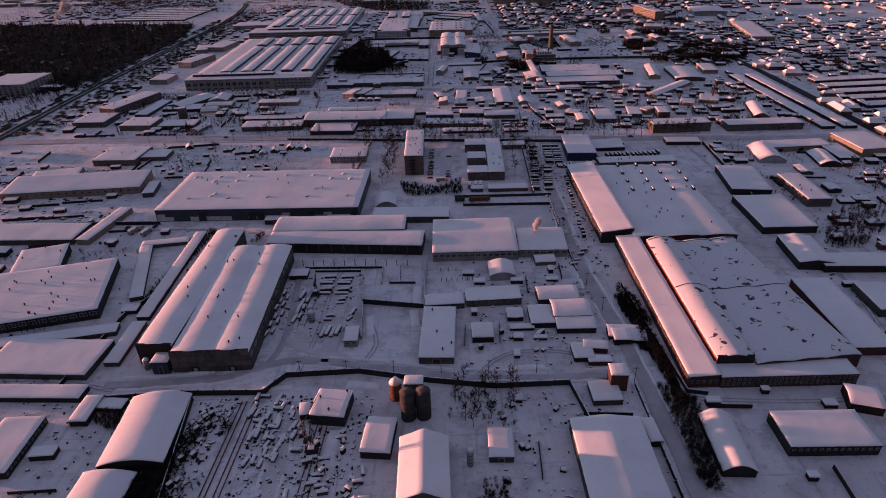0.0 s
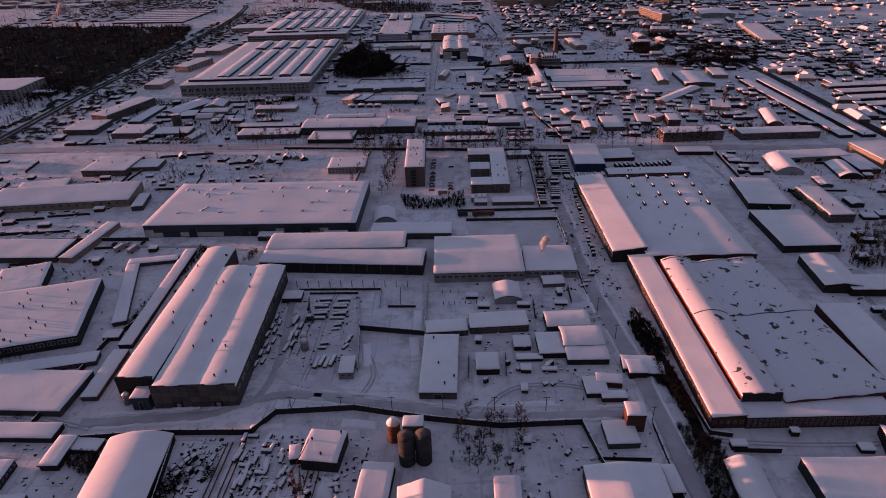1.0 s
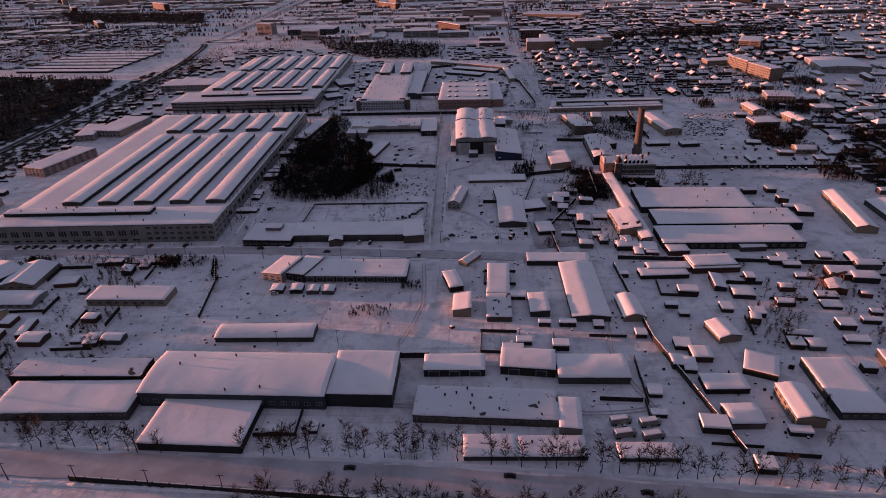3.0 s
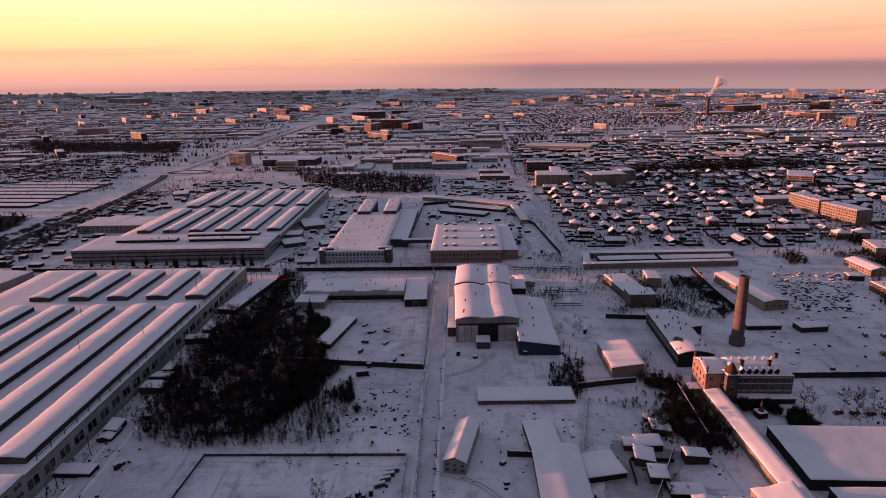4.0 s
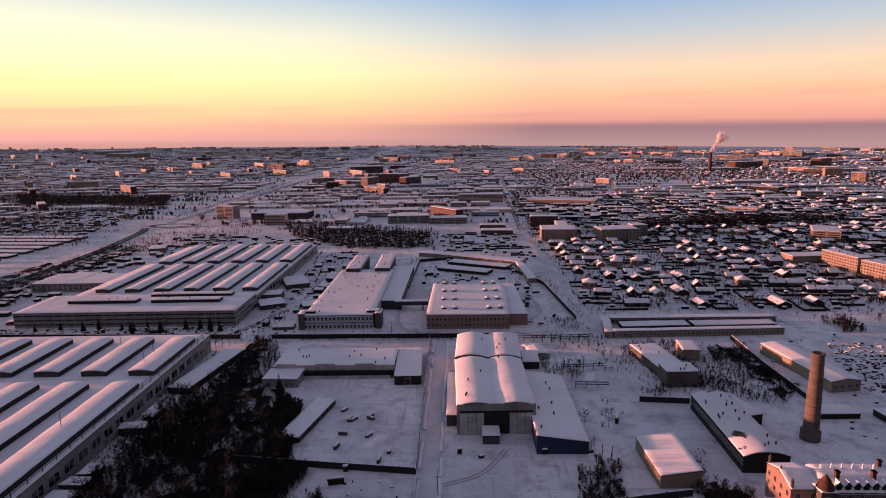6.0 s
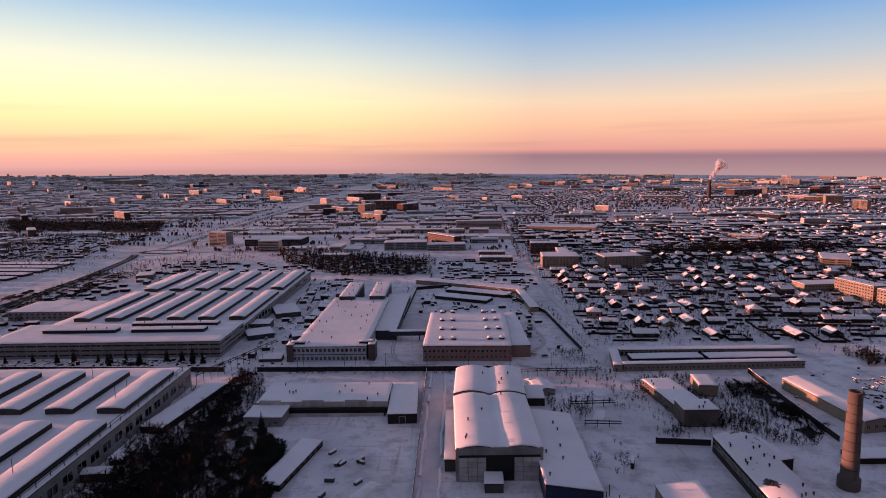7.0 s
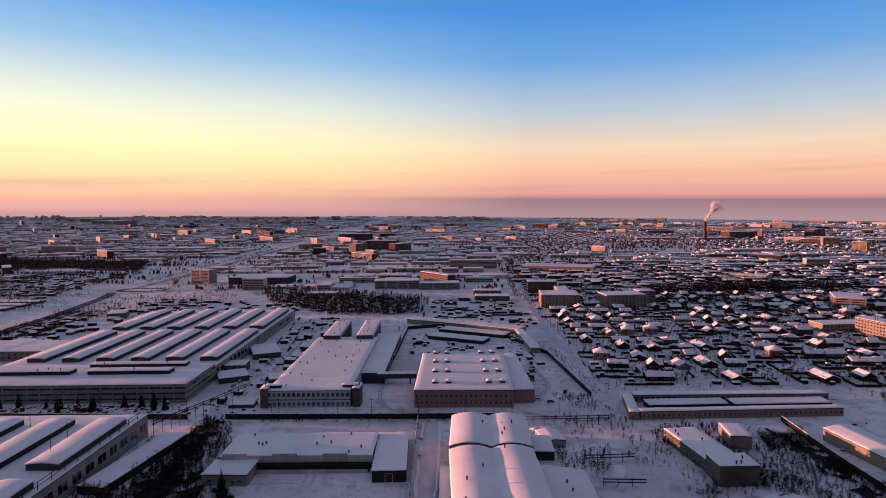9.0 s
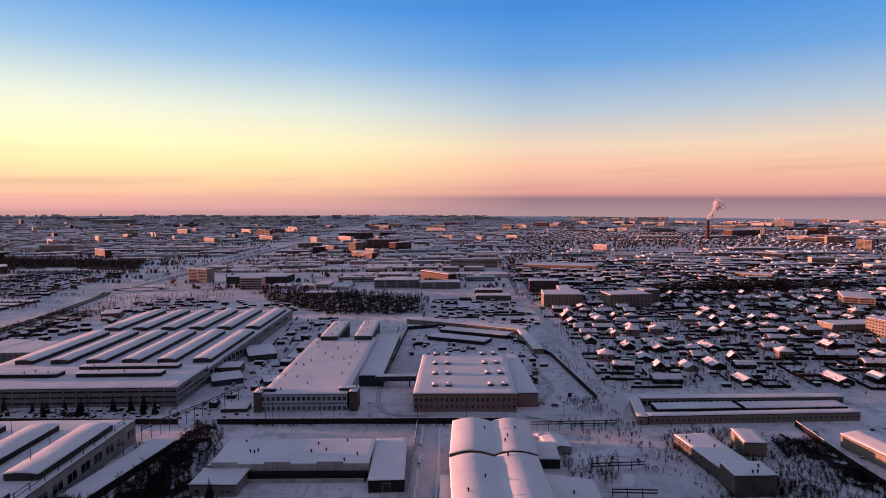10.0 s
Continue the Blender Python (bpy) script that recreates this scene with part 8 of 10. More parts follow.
road([(1.8, 62.6), (5.0, 62.9), (8.4, 62.6), (11.6, 62.4)], 5.6, "grey churned snow of the lorry yard", mat=LANE, z=0.03, name="yard_ground")
road([(9.6, 122.6), (9.2, 127), (10.2, 131), (11.8, 135.6)], 4.6, "dark trodden slush between the sheds", mat=SLUSH, z=0.03, name="yard_ground")
road([(-2.0, 123.0), (1.8, 122.6), (6.4, 122.4)], 2.2, "trodden snow by the gate", mat=LANE, z=0.035, name="yard_ground")
road([(-12, 22), (-11.6, 27), (-12.2, 33)], 1.0, "trodden slush between the block stacks", mat=LANE, name="yard_ground")
road([(-10.4, 37.2), (-10.2, 43), (-10.8, 50)], 1.2, "trodden slush beside the crane", mat=LANE, name="yard_ground")
road([(-80.5, 276), (-79.6, 312), (-80.3, 360), (-76, 470), (-60, 640)], 2.0, "dark street running on from the roundabout", mat=SLUSH)
road([(-83.1, 271), (-80, 268.4), (-74, 268.4), (-71, 270.6), (-74, 273.4), (-80, 273.6), (-83.1, 271)], 1.2, "ring of a snowy roundabout", mat=CONCRETE_DARK)
road([(-0.5, 74), (-0.3, 90)], 1.6, "car park lane", mat=LANE)

# wheel tracks across the yards
for pts in ([(-12.2, 36.8), (-11.6, 42), (-11.4, 50), (-10.6, 52.2)], [(-7.6, 36.9), (-6.4, 40), (-7.2, 43)], [(1.5, 35.4), (4.0, 38.2), (8.0, 38.6), (12.6, 37.0)], [(13.0, 47), (9.5, 46.4), (6, 47.6)], [(-26, 35.0), (-33, 36.4), (-45, 36)], [(-22, 60.6), (-30, 61.8), (-40, 62.0)],
            [(13.0, 69.5), (14.0, 76), (13.6, 84), (14.4, 89.6)], [(-3.4, 133), (0.0, 131.6), (3.0, 127), (3.4, 122)], [(-2.8, 146), (0.2, 147.4), (2.2, 150.6)], [(-6.0, 106), (-4.4, 112), (-4.6, 119.6)], [(12.6, 98), (11, 104), (11.6, 112), (9, 119.6)], [(-10.4, 99), (-3.0, 98.6), (8, 97.8), (13, 98.4)],
            [(16, 33.0), (24, 32.4), (34, 32.6)], [(34, 33), (37, 50), (36, 66), (35, 86)], [(-3.2, 178), (-7.0, 178.6), (-8.6, 184), (-8.2, 194)], [(7, 181), (10, 186), (9, 196)], [(-20, 180), (-22.5, 190), (-22.8, 212)]):
    road(pts, 0.11, "twin wheel tracks pressed into yard snow", z=0.032, name="wheel_track", twin=0.3)

# open front of the storage shed: the shaded gap painted as a black sheet between pale posts
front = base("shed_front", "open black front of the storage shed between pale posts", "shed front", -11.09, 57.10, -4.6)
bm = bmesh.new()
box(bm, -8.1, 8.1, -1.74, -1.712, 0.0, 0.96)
part("opening", bm, DEEP_BLACK, front)
for k in range(13):
    bm = bmesh.new()
    box(bm, -0.05, 0.05, -1.80, -1.745, -0.03, 1.02)
    part("post", bm, CONCRETE, front, at=pose(-8.05 + 16.1 * k / 12, 0, 0))

# rails of the loading yard
for k, x in enumerate((-15.5, -15.15, -14.6, -14.25, -9.4, -9.05, -8.7)):
    bm = bmesh.new()
    box(bm, -0.03, 0.03, 0, 9, 0.0, 0.07)
    tagged(part("crane_rail", bm, RUST, at=pose(x - 0.5, 24.5, 0, 0, 0, -2)), "rusty crane rail set in the snow", "rail", "crane rails")
for x0, y0, x1, y1 in ((-13.55, 42.6, -13.1, 48.4), (-12.95, 42.6, -12.5, 48.4)):
    bm = bmesh.new()
    tube(bm, (0, 0, 0.03), (x1 - x0, y1 - y0, 0.03), 0.03, 0.03, 5)
    tagged(part("crane_rail", bm, RUST, at=pose(x0, y0, 0)), "rusty crane rail set in the snow", "rail", "crane rails")

# ---------------------------------------------------------------- fences
fence([(-14.7, 52.4), (-6.9, 52.2), (-6.8, 49.2)], h=0.2, mat=DEEP_BLACK, label="low black wall round the post yard")
fence([(-13.6, 51.7), (-9.0, 51.6), (-8.2, 46.0)], h=0.2)
fence([(-8.2, 46.0), (-2.6, 45.0)], h=0.42)
fence([(-19.4, 128.6), (-19.0, 135.0), (-4.9, 134.8), (-5.0, 128.8)], h=0.16, mat=CONCRETE, label="low pale wall round the snowy office yard")
fence([(-8.2, 46.0), (-7.7, 40.7)], h=0.22)
fence([(-2.6, 45.0), (-2.6, 53.3)], h=0.24)
fence([(-6.0, 49.3), (-3.5, 49.2)], h=0.2, mat=DEEP_BLACK, label="low black wall in the post yard")
post_row([(-15.1, 53.0), (-3.4, 52.6)], 1.0, 0.75, "row of thin bare posts in the fenced yard")
post_row([(-4.95, 49.7), (-5.1, 52.4)], 0.55, 0.6, "row of thin bare posts across the fenced yard")
post_row([(-1.0, 49.5), (3.0, 49.7)], 0.5, 0.38, "row of short posts behind the sheds")
post_row([(-1.1, 51.5), (1.2, 51.5)], 0.6, 0.34, "row of short posts behind the sheds")
fence([(-26.0, 33.9), (-20.4, 34.3), (-14.3, 34.2), (-13.0, 36.1), (-7.4, 36.4), (-2.0, 35.2), (3.0, 34.4), (8.6, 34.6)])
fence([(8.6, 34.6), (9.3, 30.8)])
fence([(1.6, 66.4), (12.0, 66.2), (12.2, 50.6)], h=0.28)
fence([(0.6, 68.9), (12.6, 68.9)], h=0.26)
fence([(10.4, 69.0), (10.9, 87.5)], h=0.5)
fence([(-13.8, 64.0), (-12.0, 90.5)], h=0.3, label="dark wire mesh fence in the snow", mat=METAL)
fence([(-44.5, 81.0), (-43.5, 90.0), (-36.0, 91.0)], h=0.25, label="dark timber fence in snow", mat=TIMBER)
fence([(-24.2, 110.2), (-24.9, 116.3), (-26.6, 121.0)], h=0.28, mat=TIMBER, label="dark timber fence in snow")
fence([(-24.0, 104.4), (-3.4, 104.2)], h=0.4)
fence([(-17.6, 149.4), (-10.0, 148.3), (-4.3, 147.5)], h=0.4)
fence([(-4.3, 147.5), (-4.3, 153.0), (-4.2, 176.0)], h=0.25)
fence([(-4.0, 126.0), (-4.2, 147.0)], h=0.25, mat=METAL, label="dark steel mesh fence in snow")
# black fence panels stand in for a dark pipe trestle along this line
fence([(-22.6, 176.4), (4.6, 175.8)], h=0.42, mat=DEEP_BLACK, label="long black run of panels with a rim of snow")
fence([(-26.4, 176.6), (-60.0, 178.0)], h=0.42, mat=DEEP_BLACK, label="long black run of panels with a rim of snow")
fence([(2.0, 134.6), (7.0, 134.2), (9.0, 142.0)], h=0.35)
fence([(8.7, 143.7), (11.8, 144.3), (13.6, 144.6)], h=0.4)
fence([(14.5, 158.5), (18.6, 158.0)], h=0.4)
fence([(24.6, 145.0), (34.0, 145.0), (60.0, 143.6)], h=0.4)
fence([(16.6, 143.4), (16.2, 136.2)], h=0.45)
fence([(-25.5, 92.2), (20.0, 88.0)], h=0.35)
fence([(14.2, 118.4), (14.6, 106.0), (17.0, 94.0)], h=0.4)
fence([(-8.2, 198.0), (-7.4, 218.0), (4.0, 222.0), (12.4, 200.0), (13.8, 182.0)], h=0.45)
fence([(15.0, 119.8), (40.0, 117.6)], h=0.35)

fence([(15.9, 48.0), (17.0, 33.5), (18.4, 33.2)], h=0.3)
fence([(-19.4, 33.4), (-18.2, 24.5)], h=0.4)
fence([(-30.4, 35.0), (-29.6, 45.0), (-27.6, 49.0)], h=0.35)
fence([(4.4, 56.4), (12.2, 56.0)], h=0.28)
fence([(13.6, 20.0), (13.4, 34.4)], h=0.3)
fence([(36.0, 34.0), (60.0, 32.0)], h=0.35)
fence([(36.0, 60.0), (37.6, 86.0)], h=0.35)
fence([(-60.0, 64.0), (-34.0, 63.4)], h=0.35)
fence([(9.4, 119.0), (9.0, 127.0), (13.4, 135.0)], h=0.35)

# red and white crane over the block yard
crane = base("yard_crane", "slim red lattice crane standing over the block yard", "crane", -9.9, 28.7)
for s, t in ((-0.09, -0.09), (0.09, -0.09), (-0.09, 0.09), (0.09, 0.09)):
    bm = bmesh.new()
    tube(bm, (s, t, 0), (s * 0.7, t * 0.7, 2.6), 0.02, 0.018, 5)
    part("leg", bm, RUST, crane)
for k in range(12):
    bm = bmesh.new()
    z = 0.1 + 0.21 * k
    tube(bm, (-0.09, -0.09, z), (0.09, -0.09, z + 0.2), 0.012, 0.012, 4)
    tube(bm, (-0.09, -0.09, z), (-0.09, 0.09, z + 0.2), 0.012, 0.012, 4)
    part("brace", bm, WHITE if k % 3 == 0 else RUST, crane)
bm = bmesh.new()
tube(bm, (0, 0, 2.5), (0.9, 1.6, 3.6), 0.04, 0.02, 5)
part("jib", bm, RUST, crane)
bm = bmesh.new()
box(bm, -0.2, 0.2, -0.2, 0.2, -0.02, 0.12, 0, 0.02)
part("base_plate", bm, METAL, crane)
bm = bmesh.new()
box(bm, -0.13, 0.13, -0.25, 0.1, 0.9, 1.15, 0, 0.02)
part("cab", bm, METAL, crane)

# dark trailer and tank behind the loading sheds
trailer = base("lorry_trailer", "long rust-brown lorry trailer parked in the yard", "trailer", 3.6, 67.6, 2)
bm = bmesh.new()
box(bm, -1.3, 1.3, -0.24, 0.24, 0.16, 0.62, 0, 0.02)
part("box_body", bm, RUST, trailer)
for s in (-1.0, -0.8, 0.9):
    for t in (-0.2, 0.2):
        bm = bmesh.new()
        tube(bm, (0, -0.03, 0), (0, 0.03, 0), 0.09, 0.09, 10)
        part("wheel", bm, RUBBER, trailer, at=pose(s, t, 0.09))
tank = base("fuel_tank", "black horizontal fuel tank on saddles", "tank", 1.2, 67.7, 0)
bm = bmesh.new()
tube(bm, (-0.6, 0, 0.32), (0.6, 0, 0.32), 0.27, 0.27, 16)
part("drum", bm, METAL, tank)
for s in (-0.35, 0.35):
    bm = bmesh.new()
    box(bm, s - 0.06, s + 0.06, -0.2, 0.2, -0.02, 0.12)
    part("saddle", bm, CONCRETE, tank)

# pipe rack along the eastern eave of the works, and flues on its monitors
rack = base("pipe_rack", "dark steel pipe rack along the eave of the works", "pipe rack", -28.35, 132)
for k in range(28):
    bm = bmesh.new()
    tube(bm, (0, 1.45 * k, 1.85), (0, 1.45 * k, 2.45), 0.03, 0.03, 5)
    part("post", bm, METAL, rack)
for z in (2.15, 2.42):
    bm = bmesh.new()
    tube(bm, (0, 0, z), (0, 39.2, z), 0.025, 0.025, 5)
    part("rail", bm, METAL, rack)
for x, y in ((-31.2, 166.0), (-30.6, 163.0), (-35.6, 168.2), (-30.2, 150.0), (-34.4, 147.0), (-39.0, 155.0)):
    pole(x, y, 3.6, False)


# ---------------------------------------------------------------- trees and thickets
GROVE = [(-23.8, 175.4), (-25.2, 168), (-25.9, 160), (-26.2, 152), (-26.2, 146), (-26.0, 141), (-25.2, 136.6), (-19.8, 135.4), (-15.2, 137.4), (-12.4, 141.4), (-10.8, 144.5), (-13.4, 150), (-15.6, 158.5), (-18.4, 166), (-21.8, 175.8)]
GROVE_NORTH = [(-23.6, 175.4), (-25.2, 168), (-25.8, 158), (-18.2, 158), (-19.0, 166), (-21.8, 175.8)]
GROVE_SOUTH = [(-25.8, 158), (-26.2, 146), (-25.4, 137.4), (-19.8, 136.4), (-15.4, 138.4), (-12.6, 142.2), (-12.4, 147), (-14.2, 152), (-16.2, 158)]
CORE = [(-23.0, 164), (-23.8, 152), (-24.2, 143), (-21.5, 137), (-16.0, 137.4), (-13.4, 142.6), (-13.2, 147), (-14.6, 152), (-16.0, 158), (-19.0, 165)]
wood(GROVE_SOUTH, 92, 11, lo=0.55, hi=0.95, group="dense grove beside the works")
wood(GROVE_NORTH, 18, 113, lo=0.35, hi=0.55, group="dense grove beside the works")
thicket(GROVE_SOUTH, 1500, 111, 0.8, 1.8, "dark saplings of the grove", twigs=44, wide=(0.008, 0.017), low=0.12)
thicket(GROVE_NORTH, 520, 114, 0.45, 1.0, "lower saplings at the grove's far end", twigs=40, wide=(0.010, 0.02), low=0.1)
# brush sheet whose dark colour also carries the shade under the trees
undergrowth(CORE, 112, "dark matted brush and painted shade on the grove floor", 0.5, 0.4, 0.0)
thicket(GROVE, 2600, 112, 0.3, 0.7, "dark brush in the grove", twigs=22, wide=(0.018, 0.036), low=0.02)
thicket([(-15.6, 150), (-13.6, 150), (-14.8, 158.6), (-17.2, 160)], 420, 115, 0.7, 1.3, "black evergreen shrubs along the grove's edge", SPRUCE, twigs=40, wide=(0.03, 0.06), low=0.03)
thicket([(-12.2, 137.6), (-6.2, 137.6), (-6.0, 140.6), (-10.6, 141.2)], 45, 116, 0.5, 1.1, "thin saplings beyond the grove", twigs=30, wide=(0.010, 0.02), low=0.2)
wood([(-16, 134), (-13, 143), (-6, 140), (-6, 128), (-10, 127)], 12, 12, ("tree_c", "bush_a", "bush_b"), 0.5, 0.9, "scrub by the grove")
thicket([(-6.6, 74.2), (1.6, 74.2), (1.8, 70.0), (-5.4, 69.4)], 300, 13, 0.4, 0.95, "dark thicket of rounded bare shrubs", twigs=46, wide=(0.02, 0.05), low=0.03, clump=-0.1)
thicket([(-130, 146), (-79, 138), (-79, 190), (-84, 214), (-160, 226)], 3800, 14, 1.3, 2.2, "dense winter wood beside the railway", name="woodland", twigs=18, wide=(0.03, 0.06), low=0.06)
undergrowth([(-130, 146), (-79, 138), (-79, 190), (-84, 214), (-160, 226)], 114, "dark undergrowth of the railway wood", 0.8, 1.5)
thicket([(-73.6, 98), (-66, 98), (-64, 180), (-66, 240), (-77, 240)], 900, 33, 0.5, 1.5, "dark scrub along the railway", twigs=22, wide=(0.02, 0.04), low=0.04)
avenue([(-30, 95.0), (-1.5, 93.6), (20, 91.3), (40, 90)], 1.1, 15)
avenue([(-14, 90.3), (12, 88.8)], 0.9, 16, lo=0.5, hi=0.9)
avenue([(-13.5, 66), (-12.4, 88)], 1.8, 17, lo=0.5, hi=1.0)
avenue([(-8.5, 74), (-8.3, 90)], 1.8, 18, lo=0.6, hi=1.1)
avenue([(11.4, 72), (11.7, 86)], 1.5, 19, lo=0.5, hi=0.9)
avenue([(1.0, 30.5), (2.2, 34.0), (5.6, 34.2)], 0.9, 20, ("tree_a", "tree_c"), 0.6, 0.95)
thicket([(15.1, 20), (17.6, 34), (16.4, 46), (15.2, 48), (15.0, 30)], 420, 21, 0.4, 1.2, "dark roadside scrub", clump=0.0)
thicket([(-22, 21), (-16.5, 21), (-15.6, 32), (-17.4, 33)], 110, 22, 0.5, 1.3, "dark scrub beside the arched hall")
thicket([(-26, 45), (-21.4, 60), (-20.8, 60), (-24.6, 43)], 80, 23, 0.5, 1.1, "dark scrub beside the garages")
wood([(-50, 80), (-30, 80), (-30, 90), (-50, 90)], 14, 24, ("bush_a", "bush_b", "tree_c"), 0.5, 0.9, "garden scrub")
thicket([(-50, 79), (-30, 79), (-24, 90), (-50, 91)], 120, 124, 0.3, 0.8, "garden scrub and weeds")
wood([(40, 40), (70, 40), (70, 75), (44, 75)], 24, 25, lo=0.6, hi=1.1, group="trees east of the factory")
thicket([(44, 40), (70, 40), (70, 75), (48, 75)], 260, 125, 0.6, 1.7, "dark scrub east of the factory")
thicket([(8, 122), (18, 122), (17, 141), (9, 141)], 130, 26, 0.4, 1.2, "dark scrub below the mansion")
wood([(22.6, 137.4), (30, 137), (31, 141.4), (24, 140.6)], 16, 27, ("tree_c", "tree_a"), 0.5, 0.75, "garden trees of the mansion")
wood([(6, 150), (13, 152), (13, 160), (7, 172)], 12, 28, ("bush_a", "bush_b", "tree_c"), 0.5, 0.9, "scrub by the blue shed")
thicket([(15, 160), (24, 158), (30, 172), (16, 174)], 420, 29, 0.3, 0.8, "dark thicket behind the boiler house")
thicket([(46, 150), (80, 146), (88, 180), (50, 178)], 700, 30, 0.4, 1.3, "trees by the garages", clump=0.15)
thicket([(-58, 96.5), (-30, 96), (-30, 121), (-60, 121)], 240, 31, 0.5, 1.6, "trees among the western yards")
thicket([(18, 92), (64, 90), (64, 118), (18, 118)], 420, 32, 0.4, 1.5, "trees among the eastern yards")
wood([(18, 92), (60, 90), (60, 118), (18, 118)], 14, 132, lo=0.5, hi=0.8, group="trees among the yards")
wood([(-45, 178.4), (-29, 178.4), (-29, 181), (-45, 181)], 10, 34, ("spruce", "tree_a"), 0.5, 0.8, "trees before the northern works")
plant("spruce", -17.3, 160.6, 0.95, 40)
plant("spruce", -20.5, 151.0, 0.7, 10)
plant("spruce", -44.0, 99.0, 0.8, 10)
thicket([(15.5, 184), (64, 184), (110, 280), (150, 330), (17, 330)], 7000, 41, 0.4, 1.15, "dark garden trees among the houses", twigs=11, wide=(0.035, 0.07), low=0.04)
gardens([(15.5, 184), (64, 184), (110, 280), (150, 330), (17, 330)], (2.8, 2.4), 411, -4, 0.35, 0.36)
thicket([(64, 92), (150, 90), (190, 190), (70, 184)], 2200, 42, 0.4, 1.2, "scattered trees of the eastern suburb", twigs=18)
thicket([(46, 139), (66, 140), (68, 152), (48, 154)], 600, 142, 0.8, 1.7, "dark copse in the suburb")
thicket([(70, 128), (84, 128), (88, 142), (72, 140)], 400, 143, 0.8, 1.7, "dark copse in the suburb")
thicket([(-230, 300), (-95, 296), (-96, 312), (-230, 320)], 800, 43, 1.3, 2.2, "dark belt of wood across the plain", name="woodland", twigs=18, wide=(0.02, 0.045), low=0.05)

# scrub added to deepen the shade between garages and hall
thicket([(-29.2, 47.0), (-27.4, 46.0), (-26.7, 61.4), (-27.6, 61.4)], 240, 301, 0.25, 0.7, "dark scrub deepening the shade in the gap behind the garages", twigs=26, wide=(0.02, 0.04), low=0.03)
thicket([(-22.0, 29.2), (-19.5, 29.8), (-18.5, 27.8), (-18.6, 23.5), (-21.4, 23.5)], 520, 302, 0.4, 1.1, "dark scrub beside the arched hall", twigs=40, wide=(0.022, 0.05), low=0.05)
thicket([(14.7, 46.0), (16.4, 46.4), (16.6, 34.0), (15.9, 34.0), (15.2, 41)], 620, 303, 0.35, 1.0, "dark scrub between road and factory", twigs=36, wide=(0.022, 0.05), low=0.04)
wood([(15.4, 29), (17.2, 29), (17.3, 33), (16, 33.4)], 6, 304, lo=0.4, hi=0.6, group="roadside trees")
wood([(-0.6, 31), (4.2, 30.4), (4.4, 35), (0, 35.4)], 13, 305, lo=0.45, hi=0.75, group="trees by the yard")
thicket([(-0.6, 31), (4.2, 30.4), (4.4, 33.6), (0, 34)], 70, 306, 0.3, 0.8, "scrub under the yard trees", twigs=30)
thicket([(1.3, 24.2), (3.5, 24.2), (3.4, 26.2), (1.6, 26)], 40, 307, 0.4, 0.9, "scrub in the yard corner", twigs=40)
thicket([(49.7, 145), (61.7, 160), (74.3, 155), (66.4, 137), (57, 134.3), (49.5, 139)], 900, 308, 0.6, 1.5, "dark copse in the suburb", twigs=24, wide=(0.02, 0.04), low=0.05)
thicket([(42.8, 61.2), (48.2, 63.9), (47, 58.2), (41.8, 53.9), (38.2, 54.4)], 220, 309, 0.5, 1.4, "dark trees east of the factory", twigs=40, wide=(0.018, 0.04))
thicket([(23.6, 159.3), (28.4, 158.6), (29.0, 171), (25.4, 171)], 1300, 310, 0.2, 0.6, "black thicket behind the boiler house", twigs=24, wide=(0.02, 0.04), low=0.02, clump=-0.1)
thicket([(-45, 266), (-32, 265), (-4.4, 252.3), (-4.8, 232), (-22.6, 231), (-39.2, 249)], 1100, 311, 0.9, 1.9, "dark wood behind the works", name="woodland", twigs=26, wide=(0.02, 0.04), low=0.06)
thicket([(-193, 372), (-115, 354), (-101, 318), (-159, 330)], 1300, 312, 1.0, 1.9, "dark belt of wood across the plain", name="woodland", twigs=18, wide=(0.03, 0.06), low=0.05)
thicket([(45.8, 242.4), (70.5, 240.4), (86.2, 273.4), (73.3, 284.1)], 900, 313, 0.8, 1.6, "dark trees between houses and flats", twigs=22, wide=(0.02, 0.04), low=0.05)
thicket([(-25.6, 128), (-24.8, 128), (-25.4, 140), (-26.6, 140)], 40, 314, 0.3, 0.8, "scrub along the works lane")
thicket([(5.5, 141), (8.6, 142), (12.6, 141.2), (13.6, 146), (7.5, 150)], 170, 315, 0.3, 0.9, "dark scrub beside the garage", twigs=30, wide=(0.022, 0.05), low=0.04)
thicket([(14.6, 134), (18.4, 134), (17.6, 141.6), (14.2, 140.6)], 190, 316, 0.35, 1.0, "dark scrub below the mansion wall", twigs=30, wide=(0.022, 0.05), low=0.04)
thicket([(6.8, 160), (11.4, 160), (11.8, 168), (7.4, 168)], 90, 317, 0.4, 0.9, "pale birch scrub in the field", twigs=30)
for k, (x, y) in enumerate(((-7.8, 77), (-7.6, 80), (-7.9, 84), (-7.3, 88), (8.8, 76), (9.2, 84))):
    plant("tree_b", x, y, 0.8 + 0.1 * (k % 3), 60 * k)["group"] = "street trees"
wood([(-16, 95.6), (-1, 95.2), (14, 93.4), (14, 92.4), (-16, 94.2)], 16, 318, lo=0.5, hi=0.9, group="street trees")

undergrowth([(-44, 264), (-32, 263), (-6, 251), (-6, 233), (-22.6, 232), (-38, 249)], 401, "dark undergrowth of the northern wood", 0.5, 0.8, 0.0)
undergrowth([(-193, 372), (-115, 354), (-101, 318), (-159, 330)], 402, "dark undergrowth of the wood belt", 0.8, 2.5)
undergrowth([(49.7, 145), (61.7, 160), (74.3, 155), (66.4, 137), (57, 134.3), (49.5, 139)], 403, "dark undergrowth of the copse", 0.5, 0.7, 0.05)
